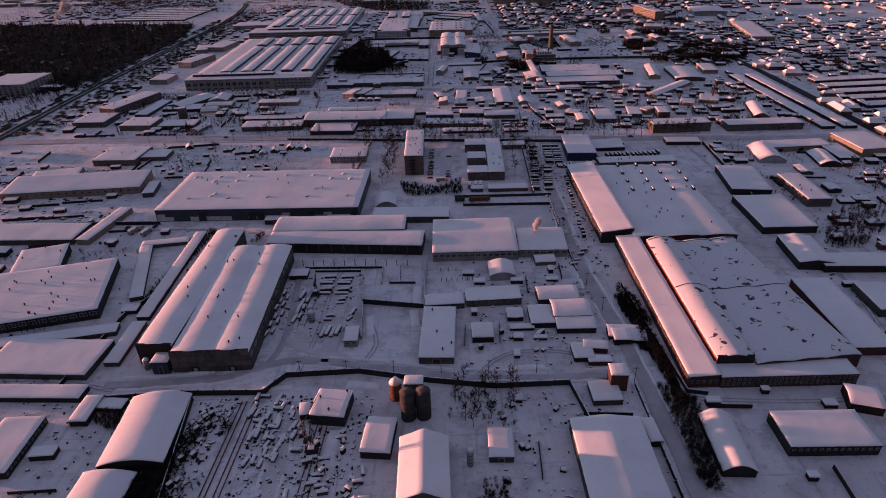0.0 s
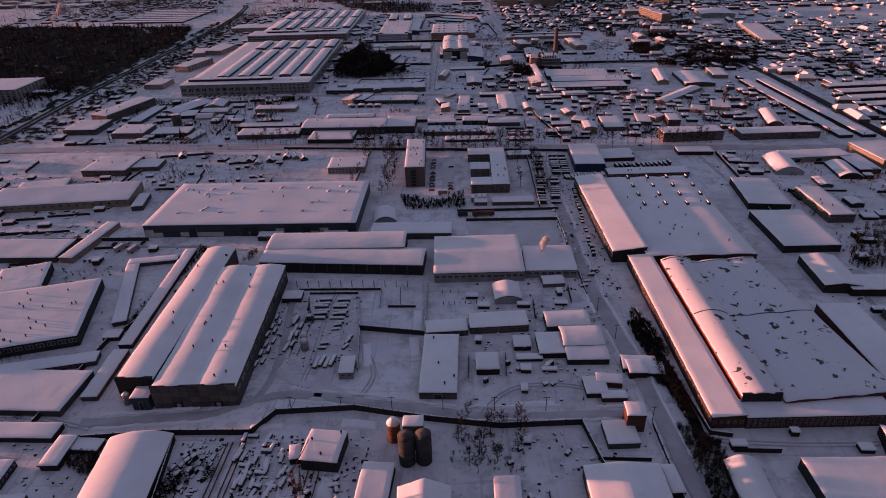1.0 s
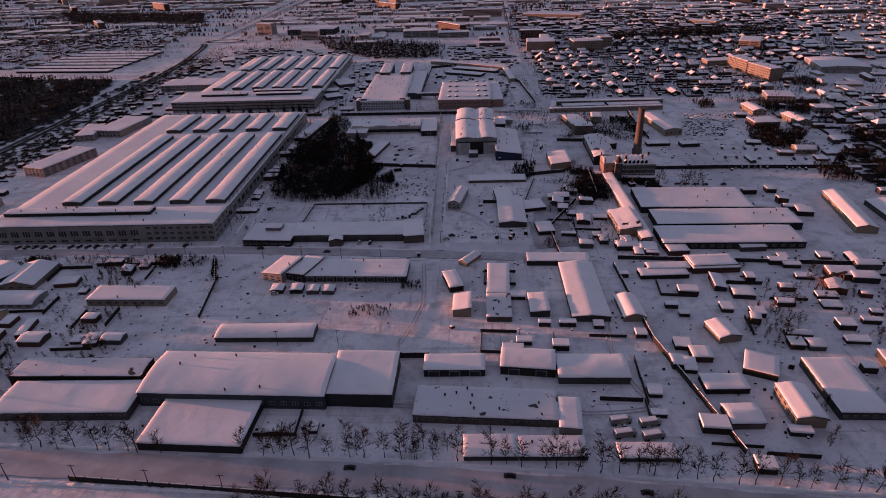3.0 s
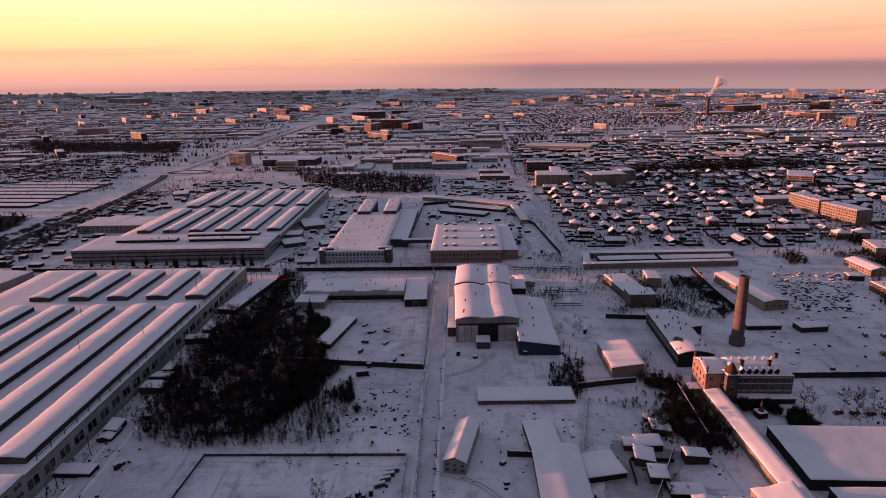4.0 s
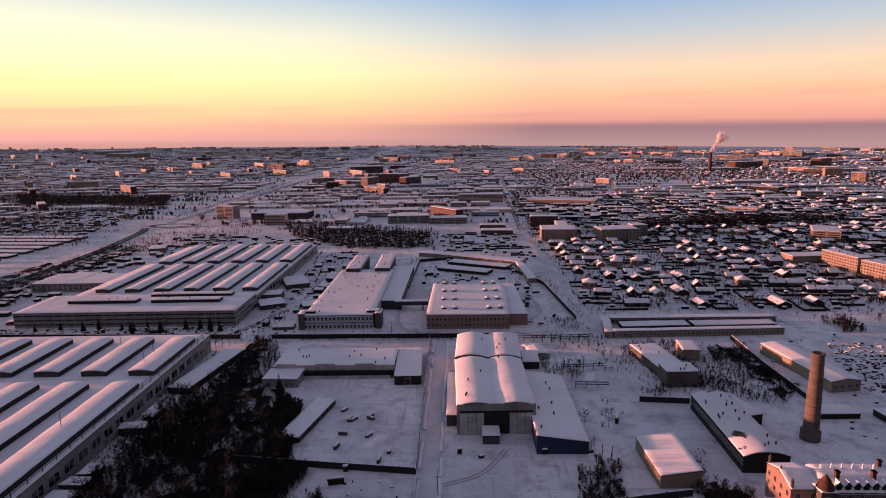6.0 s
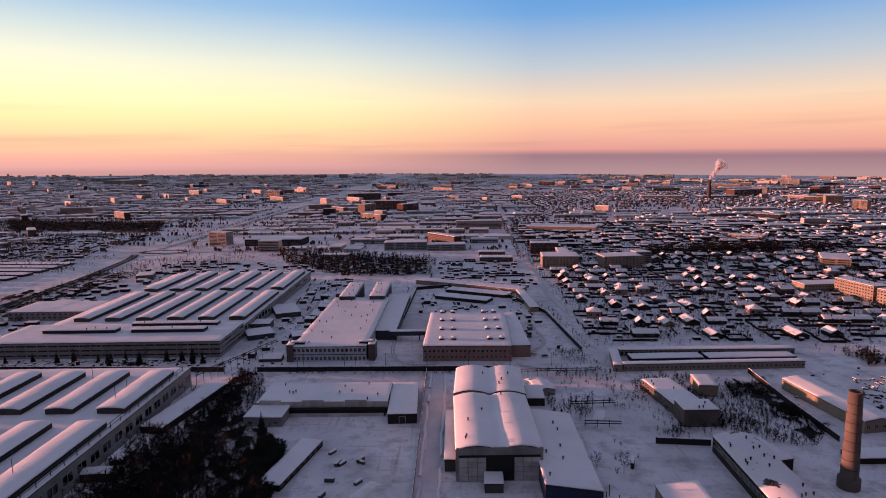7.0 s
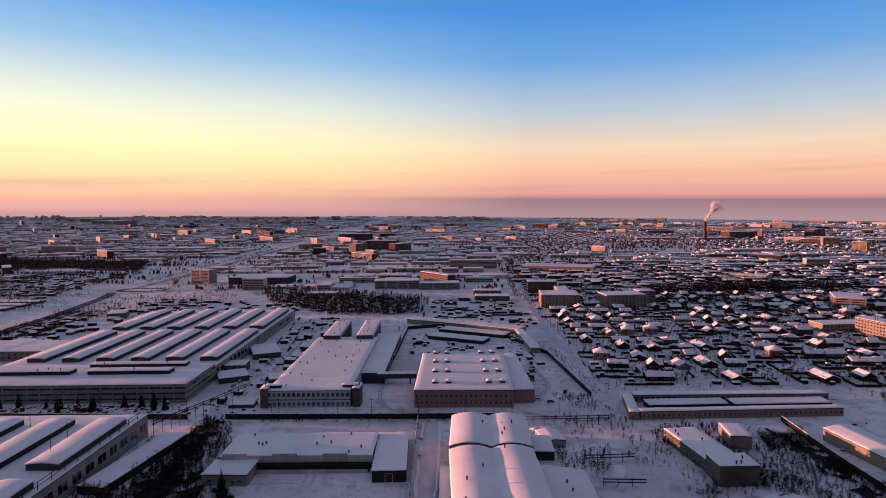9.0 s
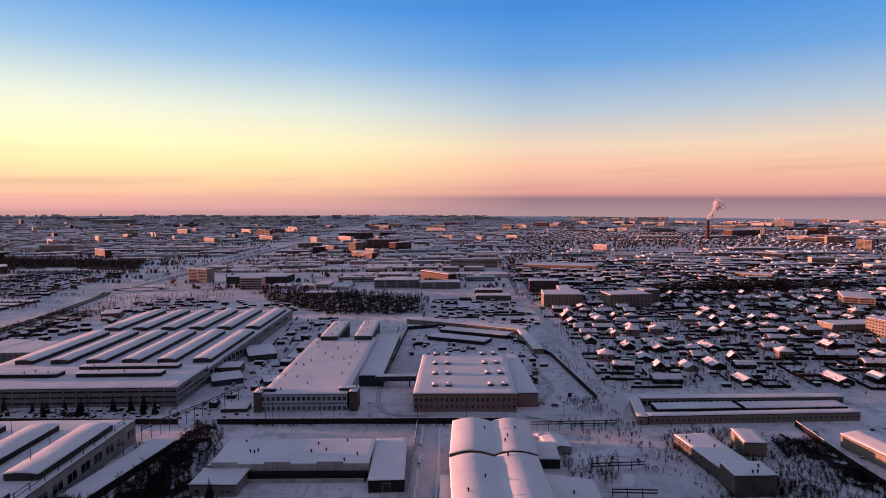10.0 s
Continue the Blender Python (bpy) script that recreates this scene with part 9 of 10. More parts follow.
undergrowth([(14.8, 46.0), (16.4, 46.4), (16.6, 33.0), (15.9, 33.0), (15.2, 41)], 406, "dark brush on the road bank", 0.25, 0.24, -0.25)
undergrowth([(-22.0, 29.2), (-19.7, 29.8), (-18.7, 27.8), (-18.8, 23.5), (-21.4, 23.5)], 407, "dark brush beside the arched hall", 0.3, 0.24, -0.3)
# dark sheet laid in the same gap as painted shade
undergrowth([(-29.2, 47.0), (-27.4, 46.0), (-26.7, 61.4), (-27.6, 61.4)], 408, "dark sheet painting shade in the gap behind the garages", 0.2, 0.21, 0.05)
undergrowth([(-73.6, 98), (-68, 98), (-66, 180), (-68, 240), (-77, 240)], 409, "dark brush along the railway", 0.3, 0.63, 0.05)
undergrowth([(14.8, 134), (18.2, 134), (17.4, 141.4), (14.4, 140.4)], 410, "dark brush below the mansion wall", 0.3, 0.28, 0.05)
undergrowth([(45.8, 244), (68, 242), (84, 273), (73, 284)], 412, "dark brush between houses and flats", 0.4, 0.84, 0.05)

wood([(-25.4, 138), (-25.9, 150), (-25.6, 158), (-23.4, 158), (-22, 150), (-21, 137)], 26, 322, ("tree_b", "tree_d"), 0.6, 0.9, "tall thin trees along the works lane")
for k in range(9):
    plant("spruce", -53 + 2.6 * k + 0.4 * (k % 3), 180.2 + 0.3 * (k % 2), 0.5 + 0.08 * (k % 4), 40 * k)["group"] = "spruces before the works"

thicket([(-130, 112), (-90, 112), (-79, 128), (-79, 140), (-130, 148)], 2200, 370, 0.9, 1.9, "dark edge of the railway wood", name="woodland", twigs=20, wide=(0.03, 0.06), low=0.04)
undergrowth([(-130, 124), (-90, 122), (-80, 132), (-79, 142), (-130, 150)], 416, "dark undergrowth at the edge of the railway wood", 0.7, 1.2, -0.25)
undergrowth([(-78.6, 96), (-77.2, 96), (-77.4, 170), (-77, 222), (-79.4, 222), (-79, 160)], 417, "dark brush on the railway bank", 0.4, 0.7, -0.2)
thicket([(44, 255), (92, 258), (98, 268), (46, 264)], 900, 386, 0.9, 1.8, "dark belt of trees beyond the houses", twigs=22, wide=(0.022, 0.044), low=0.04, clump=-0.2)
undergrowth([(45, 256), (91, 259), (96, 267), (47, 263)], 420, "dark brush of the tree belt beyond the houses", 0.5, 0.8, 0.0)
thicket([(50.6, 178.6), (55.4, 177.6), (60, 188), (54, 188.6)], 280, 380, 0.5, 1.2, "dark trees between the houses and the flats", TWIG, twigs=26, wide=(0.02, 0.04), low=0.05, clump=-0.15)
thicket([(53.2, 172), (59.3, 169.2), (64.4, 176.6), (61.4, 178), (54, 176.8)], 460, 381, 0.7, 1.5, "dark trees before the pale block", twigs=28, wide=(0.018, 0.036), low=0.05, clump=-0.15)
thicket([(43.0, 157), (46.6, 151.6), (53.4, 158.6), (49.0, 162.2), (45.4, 162)], 520, 382, 0.8, 1.6, "dark trees by the brick office", twigs=30, wide=(0.016, 0.032), low=0.05, clump=-0.2)
undergrowth([(43.4, 157), (46.6, 152.4), (52.6, 158.6), (48.8, 161.6), (45.6, 161.4)], 419, "dark brush by the brick office", 0.3, 0.4, 0.0)
thicket([(42, 175.6), (45.4, 175.4), (46.4, 180), (43, 180.4)], 120, 383, 0.6, 1.3, "dark trees at the scrapyard's corner", TWIG, twigs=28, wide=(0.02, 0.04), low=0.05, clump=-0.3)
thicket([(65.8, 186), (71, 186), (75, 198), (68, 196)], 360, 384, 0.6, 1.4, "dark trees before the pale hall", twigs=24, wide=(0.02, 0.04), low=0.05, clump=-0.15)
thicket([(56.5, 150), (74, 148), (80, 166), (60, 168)], 600, 385, 0.6, 1.5, "dark trees in the eastern gardens", twigs=24, wide=(0.02, 0.04), low=0.05, clump=0.0)
thicket([(64, 214), (98, 214), (104, 240), (62, 232)], 900, 371, 0.6, 1.4, "dark trees behind the flats", twigs=18, wide=(0.03, 0.06), low=0.04)
thicket([(10, 160), (26, 158), (26, 176), (9, 177)], 300, 372, 0.25, 0.8, "brown scrub standing in the field", twigs=26, wide=(0.02, 0.04), low=0.04, clump=0.02)
thicket([(-24.4, 150), (-20, 150), (-22.0, 175), (-24.2, 176)], 420, 373, 0.6, 1.4, "dark trees along the works lane", twigs=30, wide=(0.014, 0.028), low=0.08, clump=-0.1)
undergrowth([(-24.6, 150), (-20.6, 150), (-22.3, 176), (-24.4, 176)], 418, "dark brush under the trees of the works lane", 0.3, 0.3, -0.05)
thicket([(-27, 23.6), (-22.2, 23.6), (-21.4, 33), (-27, 33)], 160, 375, 0.3, 0.9, "dark scrub west of the arched hall", twigs=26, wide=(0.02, 0.04), low=0.04)
thicket([(-19.4, 24.2), (-18.3, 24.2), (-17.6, 30.4), (-18.6, 31.4)], 160, 376, 0.4, 1.0, "dark scrub against the arched hall", twigs=34, wide=(0.02, 0.04), low=0.04, clump=-0.1)
thicket([(5.6, 177.5), (15, 177), (13.6, 182), (6, 182)], 120, 374, 0.25, 0.7, "dark scrub beside the court", twigs=26, wide=(0.02, 0.04), low=0.04)
thicket([(-130, 98), (-78, 98), (-78, 137), (-130, 145)], 700, 323, 0.6, 1.7, "dark trees west of the railway", twigs=22, wide=(0.03, 0.06), low=0.05)
thicket([(-128, 60), (-78, 60), (-78, 93), (-128, 93)], 260, 324, 0.5, 1.4, "scattered trees west of the railway", twigs=22, wide=(0.03, 0.06), low=0.05)
thicket([(17.4, 19), (20.5, 19), (21.5, 31), (17.6, 32)], 60, 325, 0.3, 0.9, "dark scrub beside the arched shed")
thicket([(30, 19), (48, 19), (48, 27), (31, 28)], 120, 326, 0.3, 0.9, "dark scrub in the far yard")

thicket([(-170, 236), (-88, 232), (-96, 300), (-190, 322)], 1500, 327, 0.6, 1.4, "brown scrub on the plain beyond the railway", HAZE_WOODS, twigs=14, wide=(0.03, 0.06), low=0.05)
thicket([(-72, 236), (-50, 234), (-48, 258), (-76, 258)], 350, 328, 0.6, 1.4, "brown scrub beyond the works", HAZE_WOODS, twigs=14, wide=(0.03, 0.06), low=0.05)
thicket([(8.6, 141.6), (13, 140), (16.6, 150), (15.6, 150.6), (12.6, 141.6)], 110, 330, 0.2, 0.7, "dark weeds along the garage fence", twigs=20, wide=(0.03, 0.06), low=0.03)
thicket([(-20, 175.4), (16, 174.4), (16, 175.2), (-20, 176.2)], 160, 331, 0.2, 0.7, "dark weeds along the yard fence", twigs=20, wide=(0.03, 0.06), low=0.03)
thicket([(-8.8, 197), (-8, 219), (4, 223), (13, 200), (14.4, 182), (15.2, 182), (14, 202), (4.4, 224.4), (-9, 220)], 160, 332, 0.2, 0.7, "dark weeds along the court fence", twigs=20, wide=(0.03, 0.06), low=0.03)
thicket([(30, 96), (62, 94), (62, 118), (30, 118)], 260, 333, 0.3, 0.9, "dark shrubs among the eastern yards", twigs=22, wide=(0.03, 0.06), low=0.04)
thicket([(34, 30), (60, 30), (64, 86), (36, 86)], 420, 334, 0.3, 0.9, "dark shrubs among the factory yards", twigs=22, wide=(0.03, 0.06), low=0.04)
thicket([(-60, 97), (-30, 97), (-30, 121), (-60, 121)], 220, 335, 0.3, 0.9, "dark shrubs among the western yards", twigs=22, wide=(0.03, 0.06), low=0.04)
thicket([(-50, 77), (-24, 77), (-22, 90), (-50, 91)], 130, 336, 0.2, 0.6, "dark garden shrubs by the street", twigs=22, wide=(0.03, 0.06), low=0.03)

thicket([(66, 196), (80, 200), (112, 262), (100, 282), (70, 226)], 800, 337, 0.5, 1.4, "dark trees behind the sunlit blocks", twigs=16, wide=(0.035, 0.07), low=0.04)
thicket([(40, 180), (90, 178), (96, 196), (44, 188)], 500, 338, 0.3, 1.0, "dark trees south of the blocks", twigs=16, wide=(0.035, 0.07), low=0.04)
# added shrubs stand in for shadows in the gaps of these yards
thicket([(-62, 24), (-31, 24), (-31, 60), (-62, 62)], 320, 340, 0.3, 0.9, "dark shrubs added for gap shadows in the western yards", twigs=18, wide=(0.03, 0.06), low=0.03)
thicket([(36, 18), (64, 18), (64, 34), (38, 34)], 160, 341, 0.3, 0.9, "dark shrubs in the southern yards", twigs=18, wide=(0.03, 0.06), low=0.03)
thicket([(18, 186), (62, 186), (92, 250), (18, 262)], 3000, 342, 0.5, 1.3, "taller dark trees among the houses", twigs=14, wide=(0.03, 0.06), low=0.1)

thicket([(-10.8, 110.0), (-6.8, 110.0), (-6.8, 111.5), (-10.8, 111.5)], 70, 343, 0.3, 0.7, "dark shrubs by the storehouse", twigs=40, wide=(0.02, 0.04), low=0.04)
thicket([(-6.6, 114.5), (-4.6, 114.5), (-4.6, 115.7), (-6.6, 115.7)], 45, 344, 0.3, 0.7, "dark shrubs at the garage corner", twigs=40, wide=(0.02, 0.04), low=0.04)
thicket([(-62, 119.6), (-30, 119.2), (-30, 121.4), (-62, 122.0)], 260, 345, 0.3, 0.9, "dark hedge along the side street", twigs=26, wide=(0.03, 0.06), low=0.03)

undergrowth([(14.2, 146.4), (15.0, 141.6), (13.6, 136.4), (17.0, 134.6), (18.2, 139.6), (17.0, 144.6)], 413, "black brush below the mansion", 0.4, 0.3, -0.12)
thicket([(13.6, 146.4), (14.4, 141.6), (11.6, 136.4), (17.0, 134.6), (18.4, 139.6), (17.2, 144.6)], 420, 346, 0.5, 1.3, "tall dark scrub below the mansion", twigs=30, wide=(0.012, 0.026), low=0.06)
# black uneven sheet following the ditch line
undergrowth([(26.6, 172), (28.9, 172), (28.6, 158.6), (26.4, 158.6), (27.2, 164)], 414, "black uneven sheet along the ditch", 0.35, 0.3, -0.1)
thicket([(19.6, 170), (24.4, 169.6), (29.8, 161.0), (26.0, 157.0), (21.0, 160.4)], 700, 347, 0.3, 0.8, "grey scrub behind the boiler house", twigs=22, wide=(0.02, 0.04), low=0.03)
thicket([(6.4, 141.6), (9.2, 142.6), (9.6, 147.4), (7.2, 147.0)], 150, 349, 0.4, 0.9, "dark scrub beside the pale garage", twigs=34, wide=(0.015, 0.03), low=0.04)

thicket([(-150, 300), (-86, 268), (-82, 243), (-97, 228), (-150, 245)], 1500, 350, 0.7, 1.4, "brown birches on the plain", HAZE_WOODS, twigs=16, wide=(0.03, 0.06), low=0.05, clump=-0.05)
thicket([(-202, 372), (-117, 357), (-106, 333), (-176, 335)], 1500, 351, 0.9, 1.7, "dark belt of wood across the plain", HAZE_WOODS, name="woodland", twigs=16, wide=(0.04, 0.08), low=0.03)
thicket([(-72, 262), (-20, 254), (-24, 276), (-74, 284)], 500, 352, 0.5, 1.2, "brown trees by the roundabout", HAZE_WOODS, twigs=16, wide=(0.03, 0.06), low=0.05, clump=0.05)
thicket([(-78, 286), (-76, 286), (-76, 420), (-78, 420)], 260, 353, 0.7, 1.3, "brown trees along the street", HAZE_WOODS, twigs=14, wide=(0.04, 0.08), low=0.05)
thicket([(-84, 286), (-82, 286), (-82, 420), (-84, 420)], 260, 354, 0.7, 1.3, "brown trees along the street", HAZE_WOODS, twigs=14, wide=(0.04, 0.08), low=0.05)
thicket([(14.4, 250), (15.6, 250), (22, 420), (20.6, 420)], 320, 355, 0.7, 1.4, "dark trees along the avenue", HAZE_WOODS, twigs=14, wide=(0.04, 0.08), low=0.05)
thicket([(18.2, 250), (19.4, 250), (26, 420), (24.6, 420)], 320, 356, 0.7, 1.4, "dark trees along the avenue", HAZE_WOODS, twigs=14, wide=(0.04, 0.08), low=0.05)

thicket([(-24.0, 109.6), (-24.6, 116.3), (-26.4, 121.4), (-26.9, 121.4), (-25.3, 116.0), (-24.8, 109.6)], 90, 357, 0.25, 0.7, "dark weeds along the timber fence", twigs=26, wide=(0.03, 0.06), low=0.04, clump=-0.1)
thicket([(-62, 119.4), (-27.4, 118.9), (-27.2, 121.6), (-62, 122.2)], 380, 358, 0.3, 0.8, "dark hedge at the corner of the side street", twigs=26, wide=(0.03, 0.06), low=0.03, clump=0.0)
thicket([(66, 92), (150, 90), (190, 186), (100, 186), (72, 150)], 2600, 359, 0.5, 1.4, "dark clumps of trees in the eastern suburb", twigs=20, wide=(0.02, 0.04), low=0.05, clump=0.12)

EAST_EDGE = [(-15.4, 149), (-11.0, 147.8), (-9.6, 142.4), (-11.2, 137.6), (-16.4, 136)]
thicket([(-20.6, 135.8), (-10.4, 136.0), (-9.4, 141.6), (-17, 140.4)], 150, 387, 1.0, 2.0, "tall thin trees at the grove's southern edge", twigs=48, wide=(0.006, 0.013), low=0.15, clump=-0.3)
thicket([(-20.6, 135.8), (-12.4, 136.0), (-11.4, 140.6), (-17, 140.4)], 260, 388, 0.3, 0.7, "low brush at the grove's southern edge", twigs=22, wide=(0.016, 0.03), low=0.03, clump=-0.1)
thicket(EAST_EDGE, 560, 360, 0.8, 1.7, "dark saplings at the grove's edge", twigs=44, wide=(0.009, 0.018), low=0.1, clump=-0.15)
thicket(EAST_EDGE, 600, 361, 0.3, 0.7, "dark brush at the grove's edge", twigs=22, wide=(0.02, 0.04), low=0.02, clump=-0.1)
# black shrubs, partly standing in for deep shade below the mansion
thicket([(20.2, 141.0), (24.6, 140.6), (24.4, 137.0), (20.4, 136.6)], 420, 362, 0.4, 1.1, "black shrubs below the mansion", SPRUCE, twigs=36, wide=(0.02, 0.04), low=0.03, clump=-0.15)
# slush strip darkened to paint the shade left of the gallery
road([(17.2, 144.2), (17.3, 140), (17.0, 135.4)], 1.5, "dark slush with painted shade beside the gallery", mat=SLUSH, z=0.03, name="yard_ground")

# ---------------------------------------------------------------- houses along the lanes
rnd = random.Random(77)
lanes = 0
for row in range(14):
    for col in range(27):
        x = 15.5 + col * 3.8 + rnd.uniform(-0.8, 0.8) + row * 0.12
        y = 188.0 + row * 4.7 + (0.9 if row % 2 else 0.0) + rnd.uniform(-0.9, 0.9)
        if x < 18.0 or not is_free(x, y, 1.4) or x > 40 + (y - 150) * 0.62 or rnd.random() < 0.12 or min(abs(x - (38 - (y - 180) * 0.066)), abs(x - (64 - (y - 180) * 0.15))) < 1.9:
            continue
        if lanes < 310:
            house(x, y, rnd.choice((0, 0, 90, 180, 270)) + rnd.uniform(-6, 6) - 4, rnd.choice((0, 0, 1, 2, 3, 4, 5, 5, 6, 7, 7, 8, 8)))
            lanes += 1
for x, y, k in ((-33.5, 88.3, 0), (-31.6, 87.0, 5), (-29.3, 87.6, 0), (-28.0, 86.6, 4), (-26.4, 87.4, 0), (-25.3, 87.6, 5), (-24.2, 88.6, 0), (-23.0, 88.6, 2), (-21.6, 87.8, 0), (-40.3, 90.0, 0), (-33.0, 77.5, 4), (-24.5, 75.9, 4)):
    m = house(x, y, rnd.uniform(-25, 25), k)
    m.matrix_basis = m.matrix_basis @ Matrix.Scale(0.66, 4)

# small yard sheds between the works, on free ground only
rnd = random.Random(91)


def little_sheds(poly, count, seed, turn):
    r = random.Random(seed)
    made = []
    for x, y in spots(poly, count, seed, 1.2):
        w, d = r.uniform(0.8, 2.6), r.uniform(0.7, 1.6)
        building("outbuilding", r.choice(("low timber outbuilding under snow", "small brick outbuilding with snow on its roof", "grey outbuilding with a cap of snow")), "outbuilding", x, y, w, d, turn + r.choice((0, 90)) + r.uniform(-6, 6), r.uniform(0.3, 0.6),
                 r.choice(("flat", "shed_y", "gable_x")), 0.15, wall=r.choice((TIMBER, BRICK, CONCRETE, CONCRETE_DARK)), group="outbuildings", eave=False)


little_sheds([(15, 92), (62, 90), (64, 120), (16, 120)], 26, 51, -8)
little_sheds([(-62, 97), (-30, 97), (-30, 121), (-62, 121)], 12, 52, 2)
little_sheds([(34, 30), (58, 30), (62, 84), (36, 84)], 16, 53, -5)
little_sheds([(-60, 30), (-31, 30), (-34, 60), (-62, 60)], 10, 54, 4)
little_sheds([(6, 122), (16, 122), (16, 138), (8, 138)], 10, 55, -5)
little_sheds([(30, 120), (62, 118), (66, 138), (32, 138)], 14, 56, -4)
little_sheds([(26, 144), (70, 142), (76, 178), (30, 174)], 14, 57, -4)
little_sheds([(-60, 178), (-56, 178), (-58, 232), (-72, 232)], 8, 58, 4)
little_sheds([(-26, 180), (-20, 180), (-20, 218), (-27, 218)], 12, 59, 4)
little_sheds([(16, 36.5), (3, 36.5), (3, 54), (12, 54)], 8, 60, -3)

little_sheds([(-28.0, 131), (-26.9, 131), (-26.9, 172), (-28.0, 172)], 10, 61, 90)
little_sheds([(15, 121), (30, 120), (30, 136), (18, 138)], 10, 62, -4)
thicket([(-28.1, 130), (-26.9, 130), (-26.8, 172), (-28.0, 172)], 260, 319, 0.15, 0.5, "dark clutter of scrub along the works wall", twigs=16, wide=(0.04, 0.09), low=0.02)
thicket([(-58, 178.6), (-30, 178.6), (-30, 181), (-58, 181)], 260, 320, 0.2, 0.6, "dark scrub before the northern works", twigs=16, wide=(0.03, 0.07), low=0.02)
thicket([(-58, 124.4), (-30, 124.3), (-30, 125.2), (-58, 125.2)], 120, 321, 0.15, 0.4, "dark hedge before the works office", twigs=16, wide=(0.04, 0.09), low=0.02)

gardens([(15, 92), (64, 90), (64, 120), (16, 120)], (3.2, 2.6), 421, -6, 0.7, 0.12, 1.7)
gardens([(-62, 96.5), (-30, 96.5), (-30, 121), (-62, 121)], (3.4, 2.8), 422, 2, 0.5, 0.4, 1.6)
gardens([(34, 28), (60, 28), (64, 86), (34, 86)], (3.4, 3.0), 423, -5, 0.5, 0.2, 1.6)
gardens([(-62, 24), (-27, 24), (-31, 62), (-62, 62)], (3.6, 3.0), 424, 4, 0.45, 0.2, 1.6)
gardens([(52, 146), (92, 138), (94, 182), (50, 178)], (3.6, 3.2), 425, -4, 0.5, 0.4, 1.7)
gardens([(66, 90), (150, 88), (190, 190), (70, 184)], (3.4, 3.0), 426, -6, 0.6, 0.2, 1.9)
gardens([(-27, 179), (-20, 179), (-20, 230), (-28, 230)], (2.6, 2.4), 427, 4, 0.3, 0.2, 1.1)
gardens([(0, 97), (15, 96), (15, 119), (0, 120)], (3.0, 2.6), 428, -4, 0.4, 0.4, 1.5)
gardens([(-24, 96), (-6, 95.6), (-6, 103.6), (-24, 104)], (3.0, 2.4), 429, 0, 0.4, 0.4, 1.3)
gardens([(-50, 77), (-24, 77), (-22, 90.5), (-50, 91)], (2.6, 2.2), 430, 3, 0.22, 0.12, 0.9)
gardens([(6, 122), (17, 121.6), (16, 139), (8, 140)], (2.8, 2.4), 431, -5, 0.5, 0.4, 1.4)
gardens([(-7, 200), (13, 184), (12, 204), (4, 220), (-7, 217)], (2.4, 2.2), 432, 10, 0.15, 0.1, 1.0)
gardens([(-70, 97), (-63, 97), (-60, 230), (-74, 230)], (3.2, 3.2), 433, 2, 0.5, 0.15, 1.7)
gardens([(2, 23), (13, 23), (13, 34), (2, 34)], (3.4, 3.0), 434, -3, 0.3, 0.3, 1.1)
gardens([(0.6, 37), (12.4, 37), (12, 52), (0.6, 52)], (3.0, 2.6), 435, -3, 0.35, 0.4, 1.1)

gardens([(17, 19), (44, 19), (44, 33), (18, 33.6)], (3.0, 2.6), 436, -3, 0.4, 0.15, 1.3)
gardens([(-31, 20), (-19, 20), (-20, 33), (-31, 33)], (3.0, 2.6), 437, 3, 0.35, 0.15, 1.1)

gardens([(-6, 224), (14, 214), (15, 250), (-4, 250)], (2.6, 2.4), 438, -6, 0.35, 0.3, 1.1)
gardens([(-66, 232), (-28, 231), (-30, 246), (-70, 256)], (3.0, 2.6), 439, 3, 0.35, 0.2, 1.5)
gardens([(18, 262), (92, 268), (150, 330), (18, 330)], (7.0, 5.5), 442, -5, 0.8, 0.1, 4.5)
gardens([(70, 214), (140, 214), (170, 300), (104, 282)], (7.0, 5.5), 443, -5, 0.6, 0.1, 4.0)
gardens([(-74, 63), (-42, 64), (-40, 78), (-52, 91), (-74, 92)], (5.0, 4.2), 441, 6, 0.35, 0.3, 1.5)
gardens([(-160, 232), (-90, 230), (-100, 310), (-180, 316)], (4.5, 4.0), 440, 6, 0.4, 0.3, 1.9)


